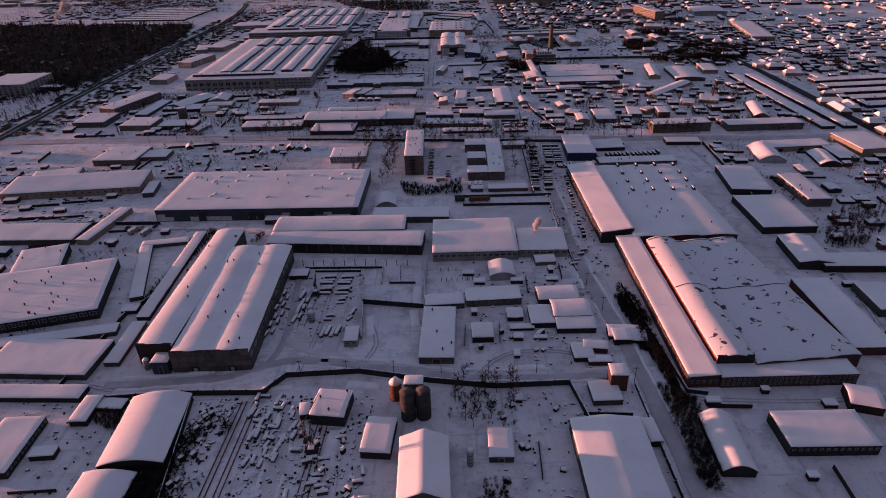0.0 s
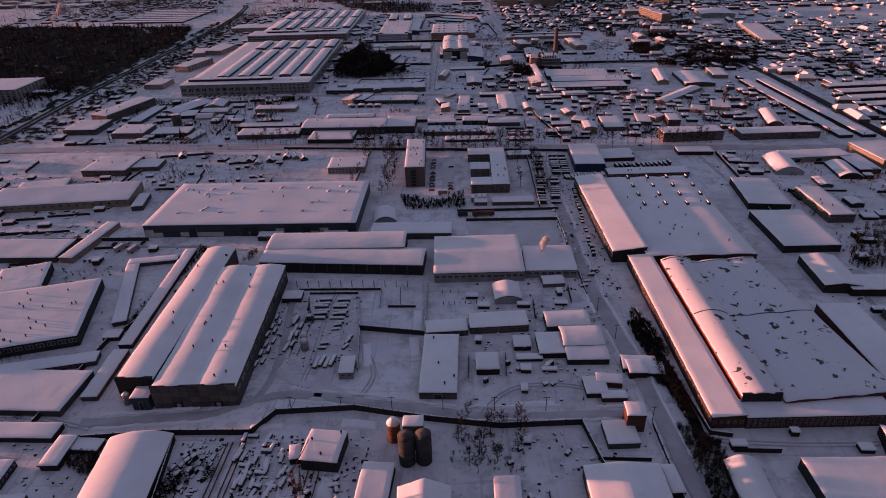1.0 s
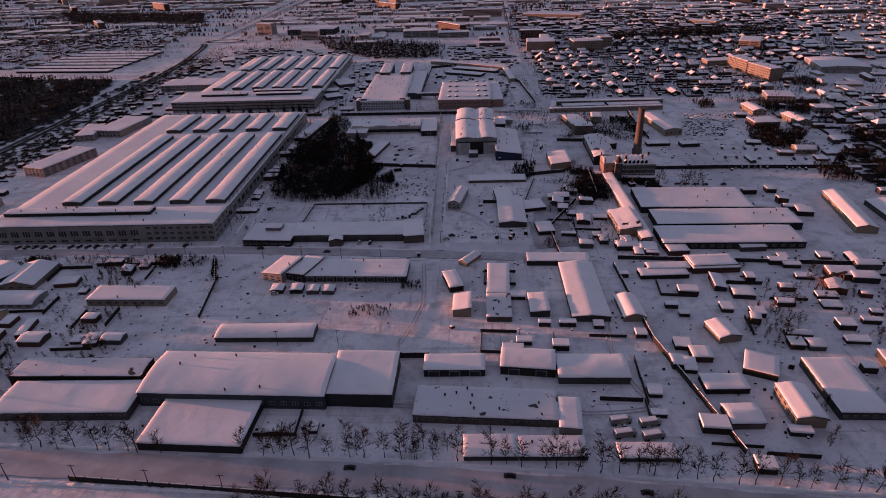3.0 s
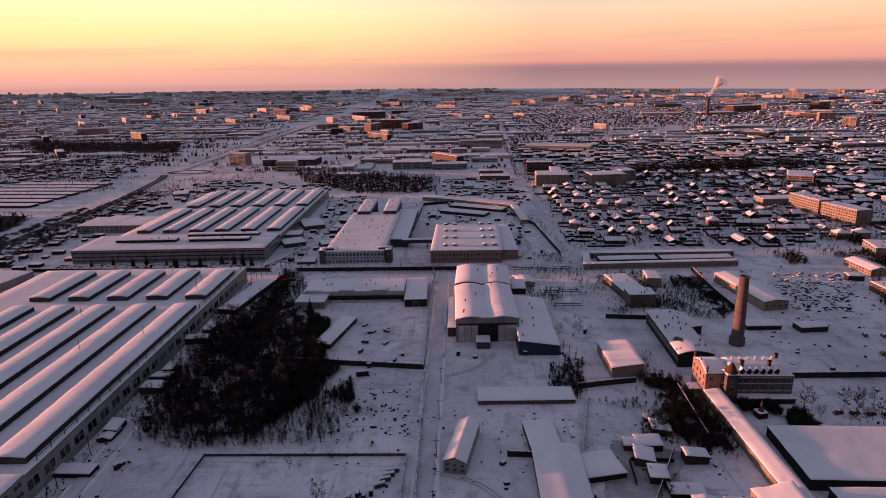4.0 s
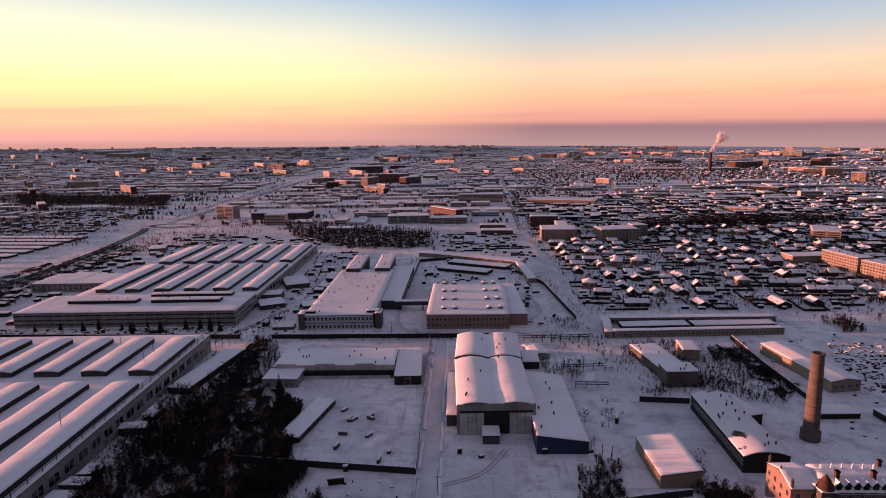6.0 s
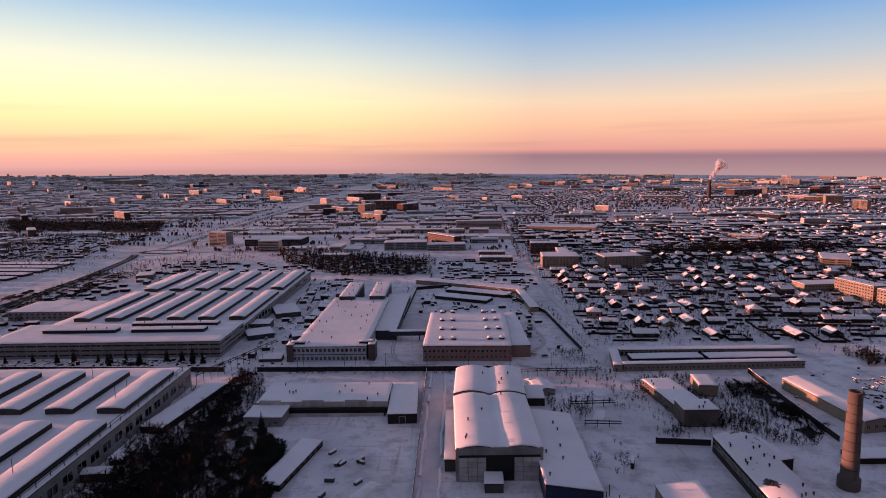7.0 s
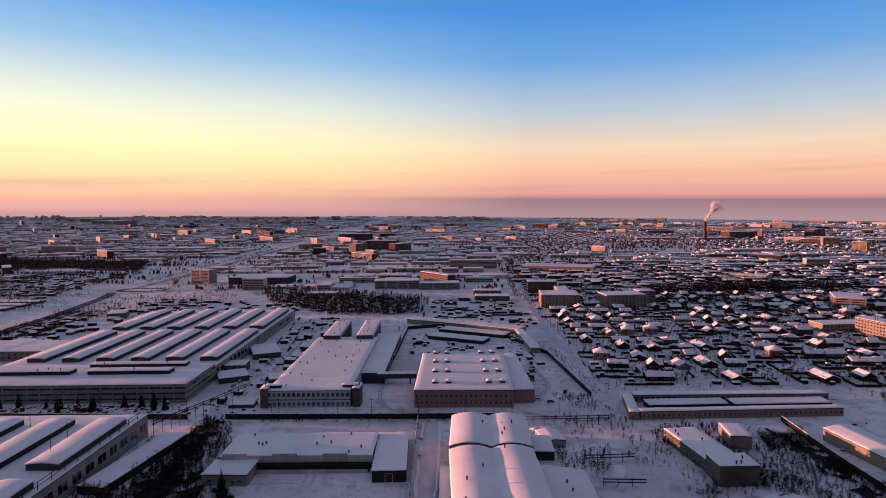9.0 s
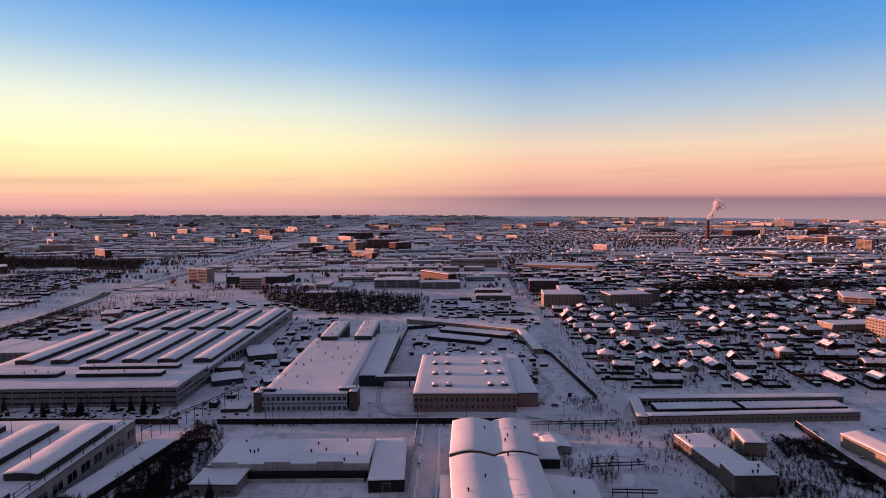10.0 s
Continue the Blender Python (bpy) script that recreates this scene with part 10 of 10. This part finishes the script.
# ---------------------------------------------------------------- the town to the horizon
def far_town():
    """Far blocks, too many and too small to count: walls, window bands and snowy roofs along the streets, in one mesh."""
    r = random.Random(5)
    verts, faces, mats = [], [], []
    tv, tf = [], []
    QUADS = ((4, 5, 6, 7), (0, 1, 5, 4), (1, 2, 6, 5), (2, 3, 7, 6), (3, 0, 4, 7))

    def block(x, y, c, s, x0, x1, y0, y1, z0, z1, mat, tx=0.0, ty=0.0):
        k, zl = len(verts), land(x, y)
        for px_, py_, pz in ((x0, y0, z0), (x1, y0, z0), (x1, y1, z0), (x0, y1, z0), (x0 + tx, y0 + ty, z1), (x1 - tx, y0 + ty, z1), (x1 - tx, y1 - ty, z1), (x0 + tx, y1 - ty, z1)):
            verts.append((x + px_ * c - py_ * s, y + px_ * s + py_ * c, zl + pz))
        for q in QUADS:
            faces.append(tuple(k + v for v in q))
            mats.append(mat)

    def lump(x, y, w, d, turn, h, wall, pitched=False):
        c, s = math.cos(turn), math.sin(turn)
        block(x, y, c, s, -w / 2, w / 2, -d / 2, d / 2, -0.05, h, wall)
        for k in range(int(h / 0.42) if h > 0.9 and y < 700 else 0):
            z = 0.16 + 0.42 * k
            block(x, y, c, s, -w * 0.48, w * 0.48, -d / 2 - 0.02, d / 2 + 0.02, z, z + 0.19, 6)
        if pitched:
            block(x, y, c, s, -w / 2 - 0.08, w / 2 + 0.08, -d / 2 - 0.08, d / 2 + 0.08, h, h + min(w, d) * 0.3, 0, w * 0.12, d * 0.44)
            return
        block(x, y, c, s, -w / 2 - 0.05, w / 2 + 0.05, -d / 2 - 0.05, d / 2 + 0.05, h, h + 0.1, 0, 0.03, 0.03)
        if w > 10 and h < 1.6 and r.random() < 0.5:
            for k in range(r.randrange(2, 6)):
                u = (r.random() - 0.5) * w * 0.8
                block(x, y, c, s, u - w * 0.04, u + w * 0.04, -d * 0.4, d * 0.3, h + 0.05, h + 0.45, 0 if r.random() < 0.5 else 3, 0.1, 0.1)

    def tuft(x, y, h):
        for k in range(2):
            a = r.uniform(0, math.pi)
            u, v = math.cos(a) * h * 0.42, math.sin(a) * h * 0.42
            ox, oy = x + r.uniform(-0.3, 0.3) * h, y + r.uniform(-0.3, 0.3) * h
            top, zl = h * r.uniform(0.7, 1.15), land(ox, oy)
            n = len(tv)
            tv.extend(((ox - u * 0.2, oy - v * 0.2, zl), (ox + u * 0.2, oy + v * 0.2, zl), (ox + u * r.uniform(0.6, 1), oy + v, zl + top * 0.55), (ox + u * 0.3, oy + v * 0.3, zl + top), (ox - u * 0.5, oy - v * 0.5, zl + top * 0.9), (ox - u * r.uniform(0.6, 1), oy - v, zl + top * 0.5)))
            tf.append(tuple(range(n, n + 6)))

    closed = ([(-52, 230), (-6, 228), (14, 238), (14, 262), (-10, 270), (-54, 262)], [(-196, 374), (-115, 357), (-99, 316), (-160, 326)], [(-92, 258), (-64, 258), (-64, 284), (-92, 284)], [(44, 240), (72, 238), (88, 274), (73, 286)])

    def open_ground(x, y, m):
        return is_free(x, y, m) and abs(x + 80) > 3 + 0.01 * y and not any(inside(poly, x, y) for poly in closed) and abs(x - 16 - (y - 240) * 0.045) > 1.6

    # low halls, sheds and yards in rows along a slightly turned grid of streets
    turn = -0.06
    ct, st = math.cos(turn), math.sin(turn)
    y = 268.0
    while y < 760:
        deep = r.uniform(7, 12) * (1 + (y - 260) / 700)
        x = -0.78 * y
        while x < 0.95 * y:
            right = x > 14 + (y - 250) * 0.1
            homes = right and noise.noise((x * 0.01, y * 0.01, 2)) > -0.15 and y < 560
            wide = (r.uniform(1.6, 2.8) if homes else r.choice((3, 5, 7, 10, 15)) * r.uniform(0.8, 1.2)) * (1 + (y - 260) / 900)
            gap = r.uniform(0.8, 2.6) * (1 + (y - 260) / 500)
            px_, py_ = x + wide / 2, y + st * x + r.uniform(-1.5, 1.5)
            x += wide + gap
            if y < 252 or (y < 282 and 14 < px_ < 112) or noise.noise((px_ * 0.016, py_ * 0.016, 9)) < -0.22 or not open_ground(px_, py_, wide / 2 + 0.5):
                if r.random() < 0.7 and open_ground(px_, py_, 0.5) and not (y < 282 and 14 < px_ < 112):
                    for _ in range(5):
                        tuft(px_ + r.uniform(-3, 3), py_ + r.uniform(-3, 3), r.uniform(0.7, 1.4))
                continue
            if homes:
                for k in range(2):
                    lump(px_ + r.uniform(-0.4, 0.4), py_ + (k - 0.5) * deep * 0.5, wide * 0.6, r.uniform(1.0, 1.5), turn + r.choice((0, 1.57)) + r.uniform(-0.1, 0.1), r.uniform(0.38, 0.6), r.choice((1, 2, 2, 3, 4)), True)
                    for _ in range(3):
                        tuft(px_ + r.uniform(-2, 2), py_ + r.uniform(-4, 4), r.uniform(0.5, 1.1))
            else:
                tall = r.random() < (0.06 if y < 420 else 0.12)
                # pale walls chosen most often, imitating haze over the low roofs
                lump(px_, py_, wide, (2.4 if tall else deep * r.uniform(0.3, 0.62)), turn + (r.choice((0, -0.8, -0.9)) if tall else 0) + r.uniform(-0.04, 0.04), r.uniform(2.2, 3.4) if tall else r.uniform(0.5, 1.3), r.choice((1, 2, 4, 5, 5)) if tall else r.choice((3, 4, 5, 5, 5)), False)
                if not tall and deep > 8 and r.random() < 0.6:
                    lump(px_ + r.uniform(-2, 2), py_ + deep * 0.45, wide * r.uniform(0.3, 0.7), deep * 0.18, turn, r.uniform(0.4, 0.7), r.choice((1, 3, 6)), r.random() < 0.5)
        for k in range(int(y * 2.2)):
            tx_ = r.uniform(-0.78, 0.95) * y
            if open_ground(tx_, y - 1.4 + st * tx_, 0.4) and not (y < 282 and 14 < tx_ < 112) and noise.noise((tx_ * 0.03, y * 0.03, 4)) > -0.15:
                tuft(tx_, y - 1.4 + st * tx_ + r.uniform(-1.6, 1.6), r.uniform(0.5, 1.25))
        y += deep + r.uniform(1.0, 3.0)
    # beyond that, blocks of flats in estates, low roofs and trees
    n = 0
    while n < 3000:
        y = 740 + 400 * r.random() ** 1.1
        x = r.uniform(-0.8, 0.95) * y
        zone = noise.noise((x * 0.006, y * 0.006, 7))
        if not open_ground(x, y, 3) or math.hypot(x, y - 120) > 1090 - (150 if x > 60 else 0) + 60 * noise.noise((x * 0.01, y * 0.01, 1)):
            n += 1
            continue
        if zone > 0.12 and r.random() < 0.5:
            lump(x, y, r.uniform(7, 18), 2.8, turn + r.choice((0, -0.75, -0.85, -0.95)), r.uniform(2.3, 4.4), r.choice((4, 5, 5, 5)))
        else:
            lump(x, y, r.uniform(5, 20), r.uniform(4, 12), turn + r.uniform(-0.1, 0.1), r.uniform(0.6, 1.1), r.choice((3, 5, 5)))
        for _ in range(3):
            tuft(x + r.uniform(-16, 16), y - r.uniform(2, 14), r.uniform(0.9, 1.6))
        n += 1
    # suburbs on both flanks of the works
    n = 0
    while n < 1000:
        y = r.uniform(88, 240)
        x = r.uniform(64 + max(0, y - 180) * 0.4, 75 + y * 0.85) if r.random() < 0.8 else r.uniform(-200, -82)
        n += 1
        if (x < -80 and 130 < y < 230) or not is_free(x, y, 1.5) or abs(x + 84 + (y - 260) * 0.2) < 5 or any(inside(poly, x, y) for poly in closed):
            continue
        lump(x, y, r.uniform(1.0, 5.0), r.uniform(1.0, 2.0), turn + r.choice((0, 1.57)) + r.uniform(-0.1, 0.1), r.uniform(0.35, 0.75), r.choice((1, 2, 2, 3, 4)), r.random() < 0.6)
    for x, y, s_, m in ((-150, 1260, 30, 60), (-60, 1270, 40, 80), (60, 1262, 24, 50), (240, 1190, 50, 80)):
        for _ in range(m):
            tuft(x + r.uniform(-s_, s_), y + r.uniform(-5, 5), r.uniform(1.2, 2.4))
    me = bpy.data.meshes.new("far_town")
    me.from_pydata(verts, [], faces)
    for m in (SNOW, BRICK, BRICK_LIGHT, PANEL_LIGHT, OCHRE, HAZE_WALL, SOOT_AND_SHADE):
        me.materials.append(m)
    me.polygons.foreach_set("material_index", mats)
    tagged(new("far_town", me), "snowy roofs of the town stretching to the horizon", "town", kind="stuff")
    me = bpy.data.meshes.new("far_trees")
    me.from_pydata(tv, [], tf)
    me.materials.append(HAZE_WOODS)
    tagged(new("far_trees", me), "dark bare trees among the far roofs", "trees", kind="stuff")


def far_plain():
    """The frozen plain under the dawn, far behind the town: a plain backdrop along the skyline, its dawn and haze glow
    painted as emission.
    """
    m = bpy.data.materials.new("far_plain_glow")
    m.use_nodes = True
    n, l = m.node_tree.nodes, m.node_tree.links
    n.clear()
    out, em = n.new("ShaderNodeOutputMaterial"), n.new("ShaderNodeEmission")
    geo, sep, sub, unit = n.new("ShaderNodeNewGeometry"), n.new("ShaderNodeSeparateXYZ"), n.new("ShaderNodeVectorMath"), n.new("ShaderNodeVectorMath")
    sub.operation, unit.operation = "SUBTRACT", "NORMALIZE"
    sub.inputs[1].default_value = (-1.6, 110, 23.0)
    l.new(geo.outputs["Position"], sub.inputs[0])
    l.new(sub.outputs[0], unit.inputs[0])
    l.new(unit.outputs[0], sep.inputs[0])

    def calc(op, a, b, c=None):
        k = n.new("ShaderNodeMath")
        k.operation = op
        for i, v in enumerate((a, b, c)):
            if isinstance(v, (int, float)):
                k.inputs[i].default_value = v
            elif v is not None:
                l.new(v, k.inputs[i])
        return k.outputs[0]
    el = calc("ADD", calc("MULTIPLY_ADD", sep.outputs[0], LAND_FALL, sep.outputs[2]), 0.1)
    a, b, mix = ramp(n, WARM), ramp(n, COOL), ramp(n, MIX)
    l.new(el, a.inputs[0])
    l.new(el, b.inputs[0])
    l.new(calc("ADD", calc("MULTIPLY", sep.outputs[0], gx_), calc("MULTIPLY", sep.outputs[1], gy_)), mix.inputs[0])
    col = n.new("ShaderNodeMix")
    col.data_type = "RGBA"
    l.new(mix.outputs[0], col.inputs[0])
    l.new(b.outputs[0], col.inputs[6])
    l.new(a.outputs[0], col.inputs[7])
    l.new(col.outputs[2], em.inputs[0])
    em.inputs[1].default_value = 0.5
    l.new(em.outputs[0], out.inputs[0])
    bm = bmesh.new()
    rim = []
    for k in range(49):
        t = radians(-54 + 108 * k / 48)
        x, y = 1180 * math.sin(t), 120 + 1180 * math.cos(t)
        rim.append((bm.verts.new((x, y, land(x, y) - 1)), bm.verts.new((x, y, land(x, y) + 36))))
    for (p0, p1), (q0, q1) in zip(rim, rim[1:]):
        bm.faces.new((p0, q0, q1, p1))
    tagged(part("backdrop", bm, m), "backdrop shell with painted plain and haze glow along the skyline", "backdrop", kind="structure")


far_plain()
far_town()
rnd = random.Random(123)
for k in range(46):
    y = rnd.uniform(470, 1040)
    x = rnd.uniform(-0.75, 0.9) * y
    if not is_free(x, y, 4):
        continue
    floors = rnd.choice((5, 5, 9, 9, 9, 12))
    w, h = rnd.uniform(9, 22), floors * 0.5
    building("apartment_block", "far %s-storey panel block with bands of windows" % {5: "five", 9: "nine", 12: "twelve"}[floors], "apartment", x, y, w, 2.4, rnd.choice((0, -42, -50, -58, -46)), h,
             wall=rnd.choice((HAZE_WALL, OCHRE, WHITE, HAZE_WALL, BRICK)), group="far apartment blocks", wins=[("f", 0.3, h - 0.2, floors, 2, dict(share=0.9, tall=0.5, bars=9))])

# ---------------------------------------------------------------- yard clutter
for x0, y0, n, step, turn, kind in ((-12.0, 47.7, 6, 0.55, 2, "beam"), (-10.3, 47.6, 6, 0.55, 2, "beam"), (-10.2, 46.0, 3, 0.5, 12, "slab"), (-9.0, 43.6, 3, 0.6, 60, "slab"), (-10.9, 43.5, 2, 0.45, 4, "slab"), (-15.9, 41.6, 6, 1.25, 84, "slab"), (-15.4, 42.0, 5, 1.3, 86, "slab"), (-13.9, 43.7, 4, 1.2, 84, "beam"), (-13.5, 44.1, 3, 1.25, 84, "slab")):
    for k in range(n):
        stack(kind, x0 + 0.1 * ((k * 7) % 3 - 1), y0 + step * k, turn + 4 * ((k * 5) % 3 - 1), k)
for k in range(4):
    stack("beam", -11.1 + 0.42 * k, 41.6 + 0.1 * (k % 2), 80, k)
stacks([(-15.4, 34), (-12, 34), (-10.3, 27.5), (-13.8, 27.5)], "slab", 46, 62, 80)
stacks([(-18.8, 32.5), (-17.2, 32.4), (-16.8, 26), (-18.4, 25)], "box", 16, 621, 60)
stacks([(-11.6, 33), (-8, 33), (-5.6, 24), (-9.0, 24)], "box", 14, 622, 60)
stacks([(-11, 24), (-5.5, 24), (-5.5, 30), (-10, 30)], "slab", 16, 63, 10)
stack_rows((10.9, 70.5), (12.6, 87.0), "timber", 0.62, -4, 65, 1)
stack_rows((12.6, 70.5), (13.4, 78.0), "timber", 0.62, -4, 66, 1)
stack_rows((14.0, 79.5), (14.6, 87.0), "timber", 0.6, -4, 67, 2)
stack_rows((15.0, 78.3), (20.4, 78.6), "timber", 0.42, 96, 68, 1)
stack_rows((21.2, 81.5), (30.5, 82.5), "timber", 0.62, 100, 69, 1)
stack_rows((14.3, 57.0), (15.4, 75.0), "box", 0.75, 0, 70, 1)
stack_rows((12.2, 52.0), (14.9, 56.5), "slab", 0.9, 10, 71, 1)
stacks([(0.8, 53), (6.5, 53), (6.5, 55.5), (0.8, 55.5)], "box", 12, 72, 0)
stacks([(1.0, 38), (12, 37), (12, 45), (1.6, 45)], "box", 8, 73, 30)
stack_rows((-8.2, 130.6), (-5.8, 130.8), "box", 0.45, 90, 74, 1)
stack_rows((-6.4, 131.6), (-5.4, 133.4), "slab", 0.5, 20, 85, 1)
stacks([(1.5, 124), (6.5, 124), (6.5, 134), (1.5, 134)], "box", 8, 75, 20, 40)
stacks([(-26, 132), (-24, 132), (-22.5, 158), (-25, 158)], "box", 12, 76, 80, 20)
stacks([(-10.5, 145), (-6, 145), (-6, 158), (-11, 158)], "slab", 9, 77, 70, 20)
stacks([(35, 142), (60, 140), (64, 165), (40, 168)], "box", 6, 78, 10, 40)
stacks([(18, 96), (58, 94), (58, 118), (18, 118)], "box", 4, 79, 10, 40)
stacks([(-45, 179), (-29, 179), (-29, 180.8), (-45, 180.8)], "box", 8, 80, 10, 40)
stacks([(-60, 97), (-30, 97), (-30, 120), (-60, 120)], "box", 4, 81, 10, 40)
stacks([(34, 32), (58, 32), (60, 84), (36, 84)], "box", 4, 82, 10, 40)
stacks([(8, 205), (12, 190), (12, 182), (8, 182)], "box", 10, 83, 10, 40)
stacks([(3, 24), (12, 24), (12, 33), (3, 33)], "box", 8, 84, 20, 40)

litter([(-10.4, 137.4), (-4.8, 137.4), (-5.4, 146.6), (-9.8, 146.8)], 70, 219, "rubble standing out of the snow by the grove", 0.42)
litter([(34, 159.4), (40.6, 159.2), (49.6, 171.8), (38.8, 172.4)], 330, 220, "wrecks and scrap heaped in the scrapyard", 0.55)
litter([(-58, 178.2), (-30, 178.2), (-30, 181), (-58, 181)], 120, 221, "sheds and scrap before the northern works", 0.8)
litter([(-14.6, 24), (-6, 24), (-6, 34), (-14, 34)], 420, 201, "snow-covered scrap in the loading yard")
litter([(3, 23), (13.5, 23), (13.5, 34), (3, 34)], 67, 202, "scrap and crates under snow")
litter([(-19.4, 24.4), (-17.0, 24.4), (-15.6, 34), (-19.0, 33.8)], 170, 222, "rubble and broken boards beside the arched hall", 0.45)
litter([(-75, 62), (-42, 63), (-40, 78), (-75, 90)], 300, 223, "scrap and small sheds on the western field", 0.9)
litter([(-16.2, 41), (-8.6, 41), (-8.6, 51), (-16, 51)], 120, 203, "small stacks under snow beside the hall")
litter([(0.5, 36.5), (13, 36.5), (12.5, 56), (0.5, 56)], 109, 204, "scattered yard scrap under snow")
litter([(12, 50), (15.5, 50), (16, 88), (11, 88)], 210, 205, "timber offcuts and pallets under snow", 0.4, 0)
litter([(-28, 22), (-22, 22), (-22, 34), (-32, 34)], 50, 206, "scrap behind the arched hall")
litter([(34, 28), (60, 28), (64, 86), (34, 86)], 294, 207, "scrap in the eastern yards", 0.34)
litter([(-60, 24), (-26, 30), (-30, 62), (-62, 62)], 109, 208, "scrap in the western yards")
litter([(-50, 76), (-24, 76), (-24, 91), (-50, 91)], 100, 209, "garden rubble and beds under snow")
litter([(-62, 96), (-8, 96), (-6, 121), (-62, 121)], 210, 210, "yard scrap north of the street", 0.34)
litter([(0, 96), (64, 92), (66, 121), (0, 121)], 378, 211, "yard scrap north of the street", 0.34)
litter([(-12, 126), (8, 124), (16, 122), (16, 140), (-11, 141)], 176, 212, "scrap between the fences")
litter([(-27, 130), (-24, 130), (-22, 176), (-26, 176)], 100, 213, "sheds and scrap along the works wall", 0.4)
litter([(26, 136), (80, 130), (92, 182), (30, 174)], 378, 214, "wrecked cars and scrap under snow", 0.45)
litter([(-58, 178), (-20, 178), (-20, 182), (-58, 182)], 84, 215, "clutter before the northern works", 0.5)
litter([(-27, 180), (-20, 180), (-20, 226), (-26, 230)], 92, 216, "clutter beside the northern works", 0.5)
litter([(-6, 198), (12, 184), (12, 204), (4, 220), (-6, 218)], 67, 217, "clutter in the garage court", 0.5)
litter([(16, 184), (66, 184), (110, 275), (18, 290)], 630, 218, "garden sheds and fences under snow", 0.4)

# ---------------------------------------------------------------- cars
car_row([(-2.6, 74.6), (-2.5, 86.5)], 0.62, 0, 1, 0.3)
car_row([(-0.2, 75.5), (0.0, 84)], 0.9, 0, 2, 0.5)
truck(-1.0, 74.0, 0)
car_row([(-37.5, 62.5), (-33.5, 62.6)], 0.7, 80, 3)
car_row([(-50.5, 96.6), (-40.0, 96.4)], 0.75, 80, 4)
car_row([(-46.0, 98.2), (-42.0, 98.2)], 0.8, 20, 5)
car_row([(-50, 124.4), (-30, 124.2)], 1.0, 75, 6, 0.35)
car_row([(-18.2, 115.5), (-18.6, 112.5)], 0.7, 10, 7)
car_row([(-13.0, 124.3), (-9.5, 124.0)], 0.9, 85, 8, 0.3)
car_row([(-2.4, 124.8), (-1.2, 126.2)], 0.8, 5, 9, 0.1)
car_row([(0.6, 125.0), (1.9, 125.8)], 0.8, 5, 10, 0.1)
car_row([(6.5, 55.0), (8.4, 54.8)], 1.0, 20, 11, 0.1)
car_row([(6.6, 181.5), (10.5, 179.5)], 1.3, 10, 12, 0.3)
car_row([(8.0, 186), (9.6, 195)], 1.6, 10, 13, 0.3)
car_row([(26, 139.4), (34, 138.8)], 1.1, 10, 14, 0.3)
car_row([(36, 145), (52, 143)], 0.8, 80, 15, 0.2)
car_row([(37, 149), (52, 147)], 1.4, 80, 16, 0.2)
car_row([(38, 153), (54, 151)], 1.6, 80, 17, 0.2)
car_row([(30, 96.4), (35, 95.6)], 0.7, 70, 18, 0.2)
car_row([(-45, 179.4), (-30, 179.3)], 1.8, 80, 19, 0.4)
car_row([(-26, 182), (-24, 200)], 1.6, 80, 20, 0.4)
for x, y, a in ((12.9, 62.0, 86), (-8.0, 93.0, 178), (10.0, 91.0, -3), (-22.4, 123.2, 2), (-36, 94.3, 0), (28, 89.6, -4), (2.0, 92.3, 176), (-15.0, 122.2, 1)):
    car(x, y, a, 0, False)
for x, y, a in ((-36.2, 61.4, 70), (-34.6, 61.0, 75), (4.0, 72.3, 85), (3.4, 72.3, 85), (2.6, 72.2, 85), (9.8, 95.6, 10), (9.8, 96.8, 10), (11.6, 95.4, 10), (11.7, 96.6, 10)):
    truck(x, y, a)

# small dark things standing about in the snowy yards
for x, y, a, k in ((-6.2, 120.6, 10, 0), (-5.2, 121.0, 0, 1), (-1.6, 108.2, 30, 2), (-0.8, 112.0, 60, 0), (-14.2, 99.4, 10, 1), (8.6, 128.4, 40, 2), (6.9, 130.2, 80, 1), (12.2, 131.0, 20, 0), (10.4, 113.0, 15, 3), (13.0, 109.4, 70, 2), (-9.6, 146.4, 10, 3), (-9.2, 148.0, 12, 1), (-6.4, 150.4, 80, 0), (0.4, 149.6, 30, 2), (-1.2, 150.2, 0, 1), (8.4, 150.2, 20, 2), (11.6, 155.0, 70, 3), (5.0, 150.0, 5, 1), (31, 146.4, 20, 0), (33.4, 151.0, 60, 2)):
    stack("box" if k < 3 else "timber", x, y, a, k)

# ---------------------------------------------------------------- poles
poles([(-48, 93.2), (-25, 92.1), (18, 88.4), (40, 87)], 4.5)
poles([(-38, 121.6), (-5, 120.6)], 4.0)
poles([(13.6, 30), (13.2, 44), (12.0, 52), (11.9, 86)], 3.6)
poles([(-3.0, 124), (-2.6, 150)], 4.4)
poles([(-12, 36.5), (10, 35.9)], 3.6, 1.3)
poles([(-27, 178), (14, 177)], 4.5)
poles([(17.6, 190), (16, 230), (17, 262)], 5.0)
poles([(37, 186), (34.5, 240)], 5.0)
poles([(-27.2, 128), (-27.0, 172)], 3.4)
poles([(-16, 106), (-6, 106)], 3.4)
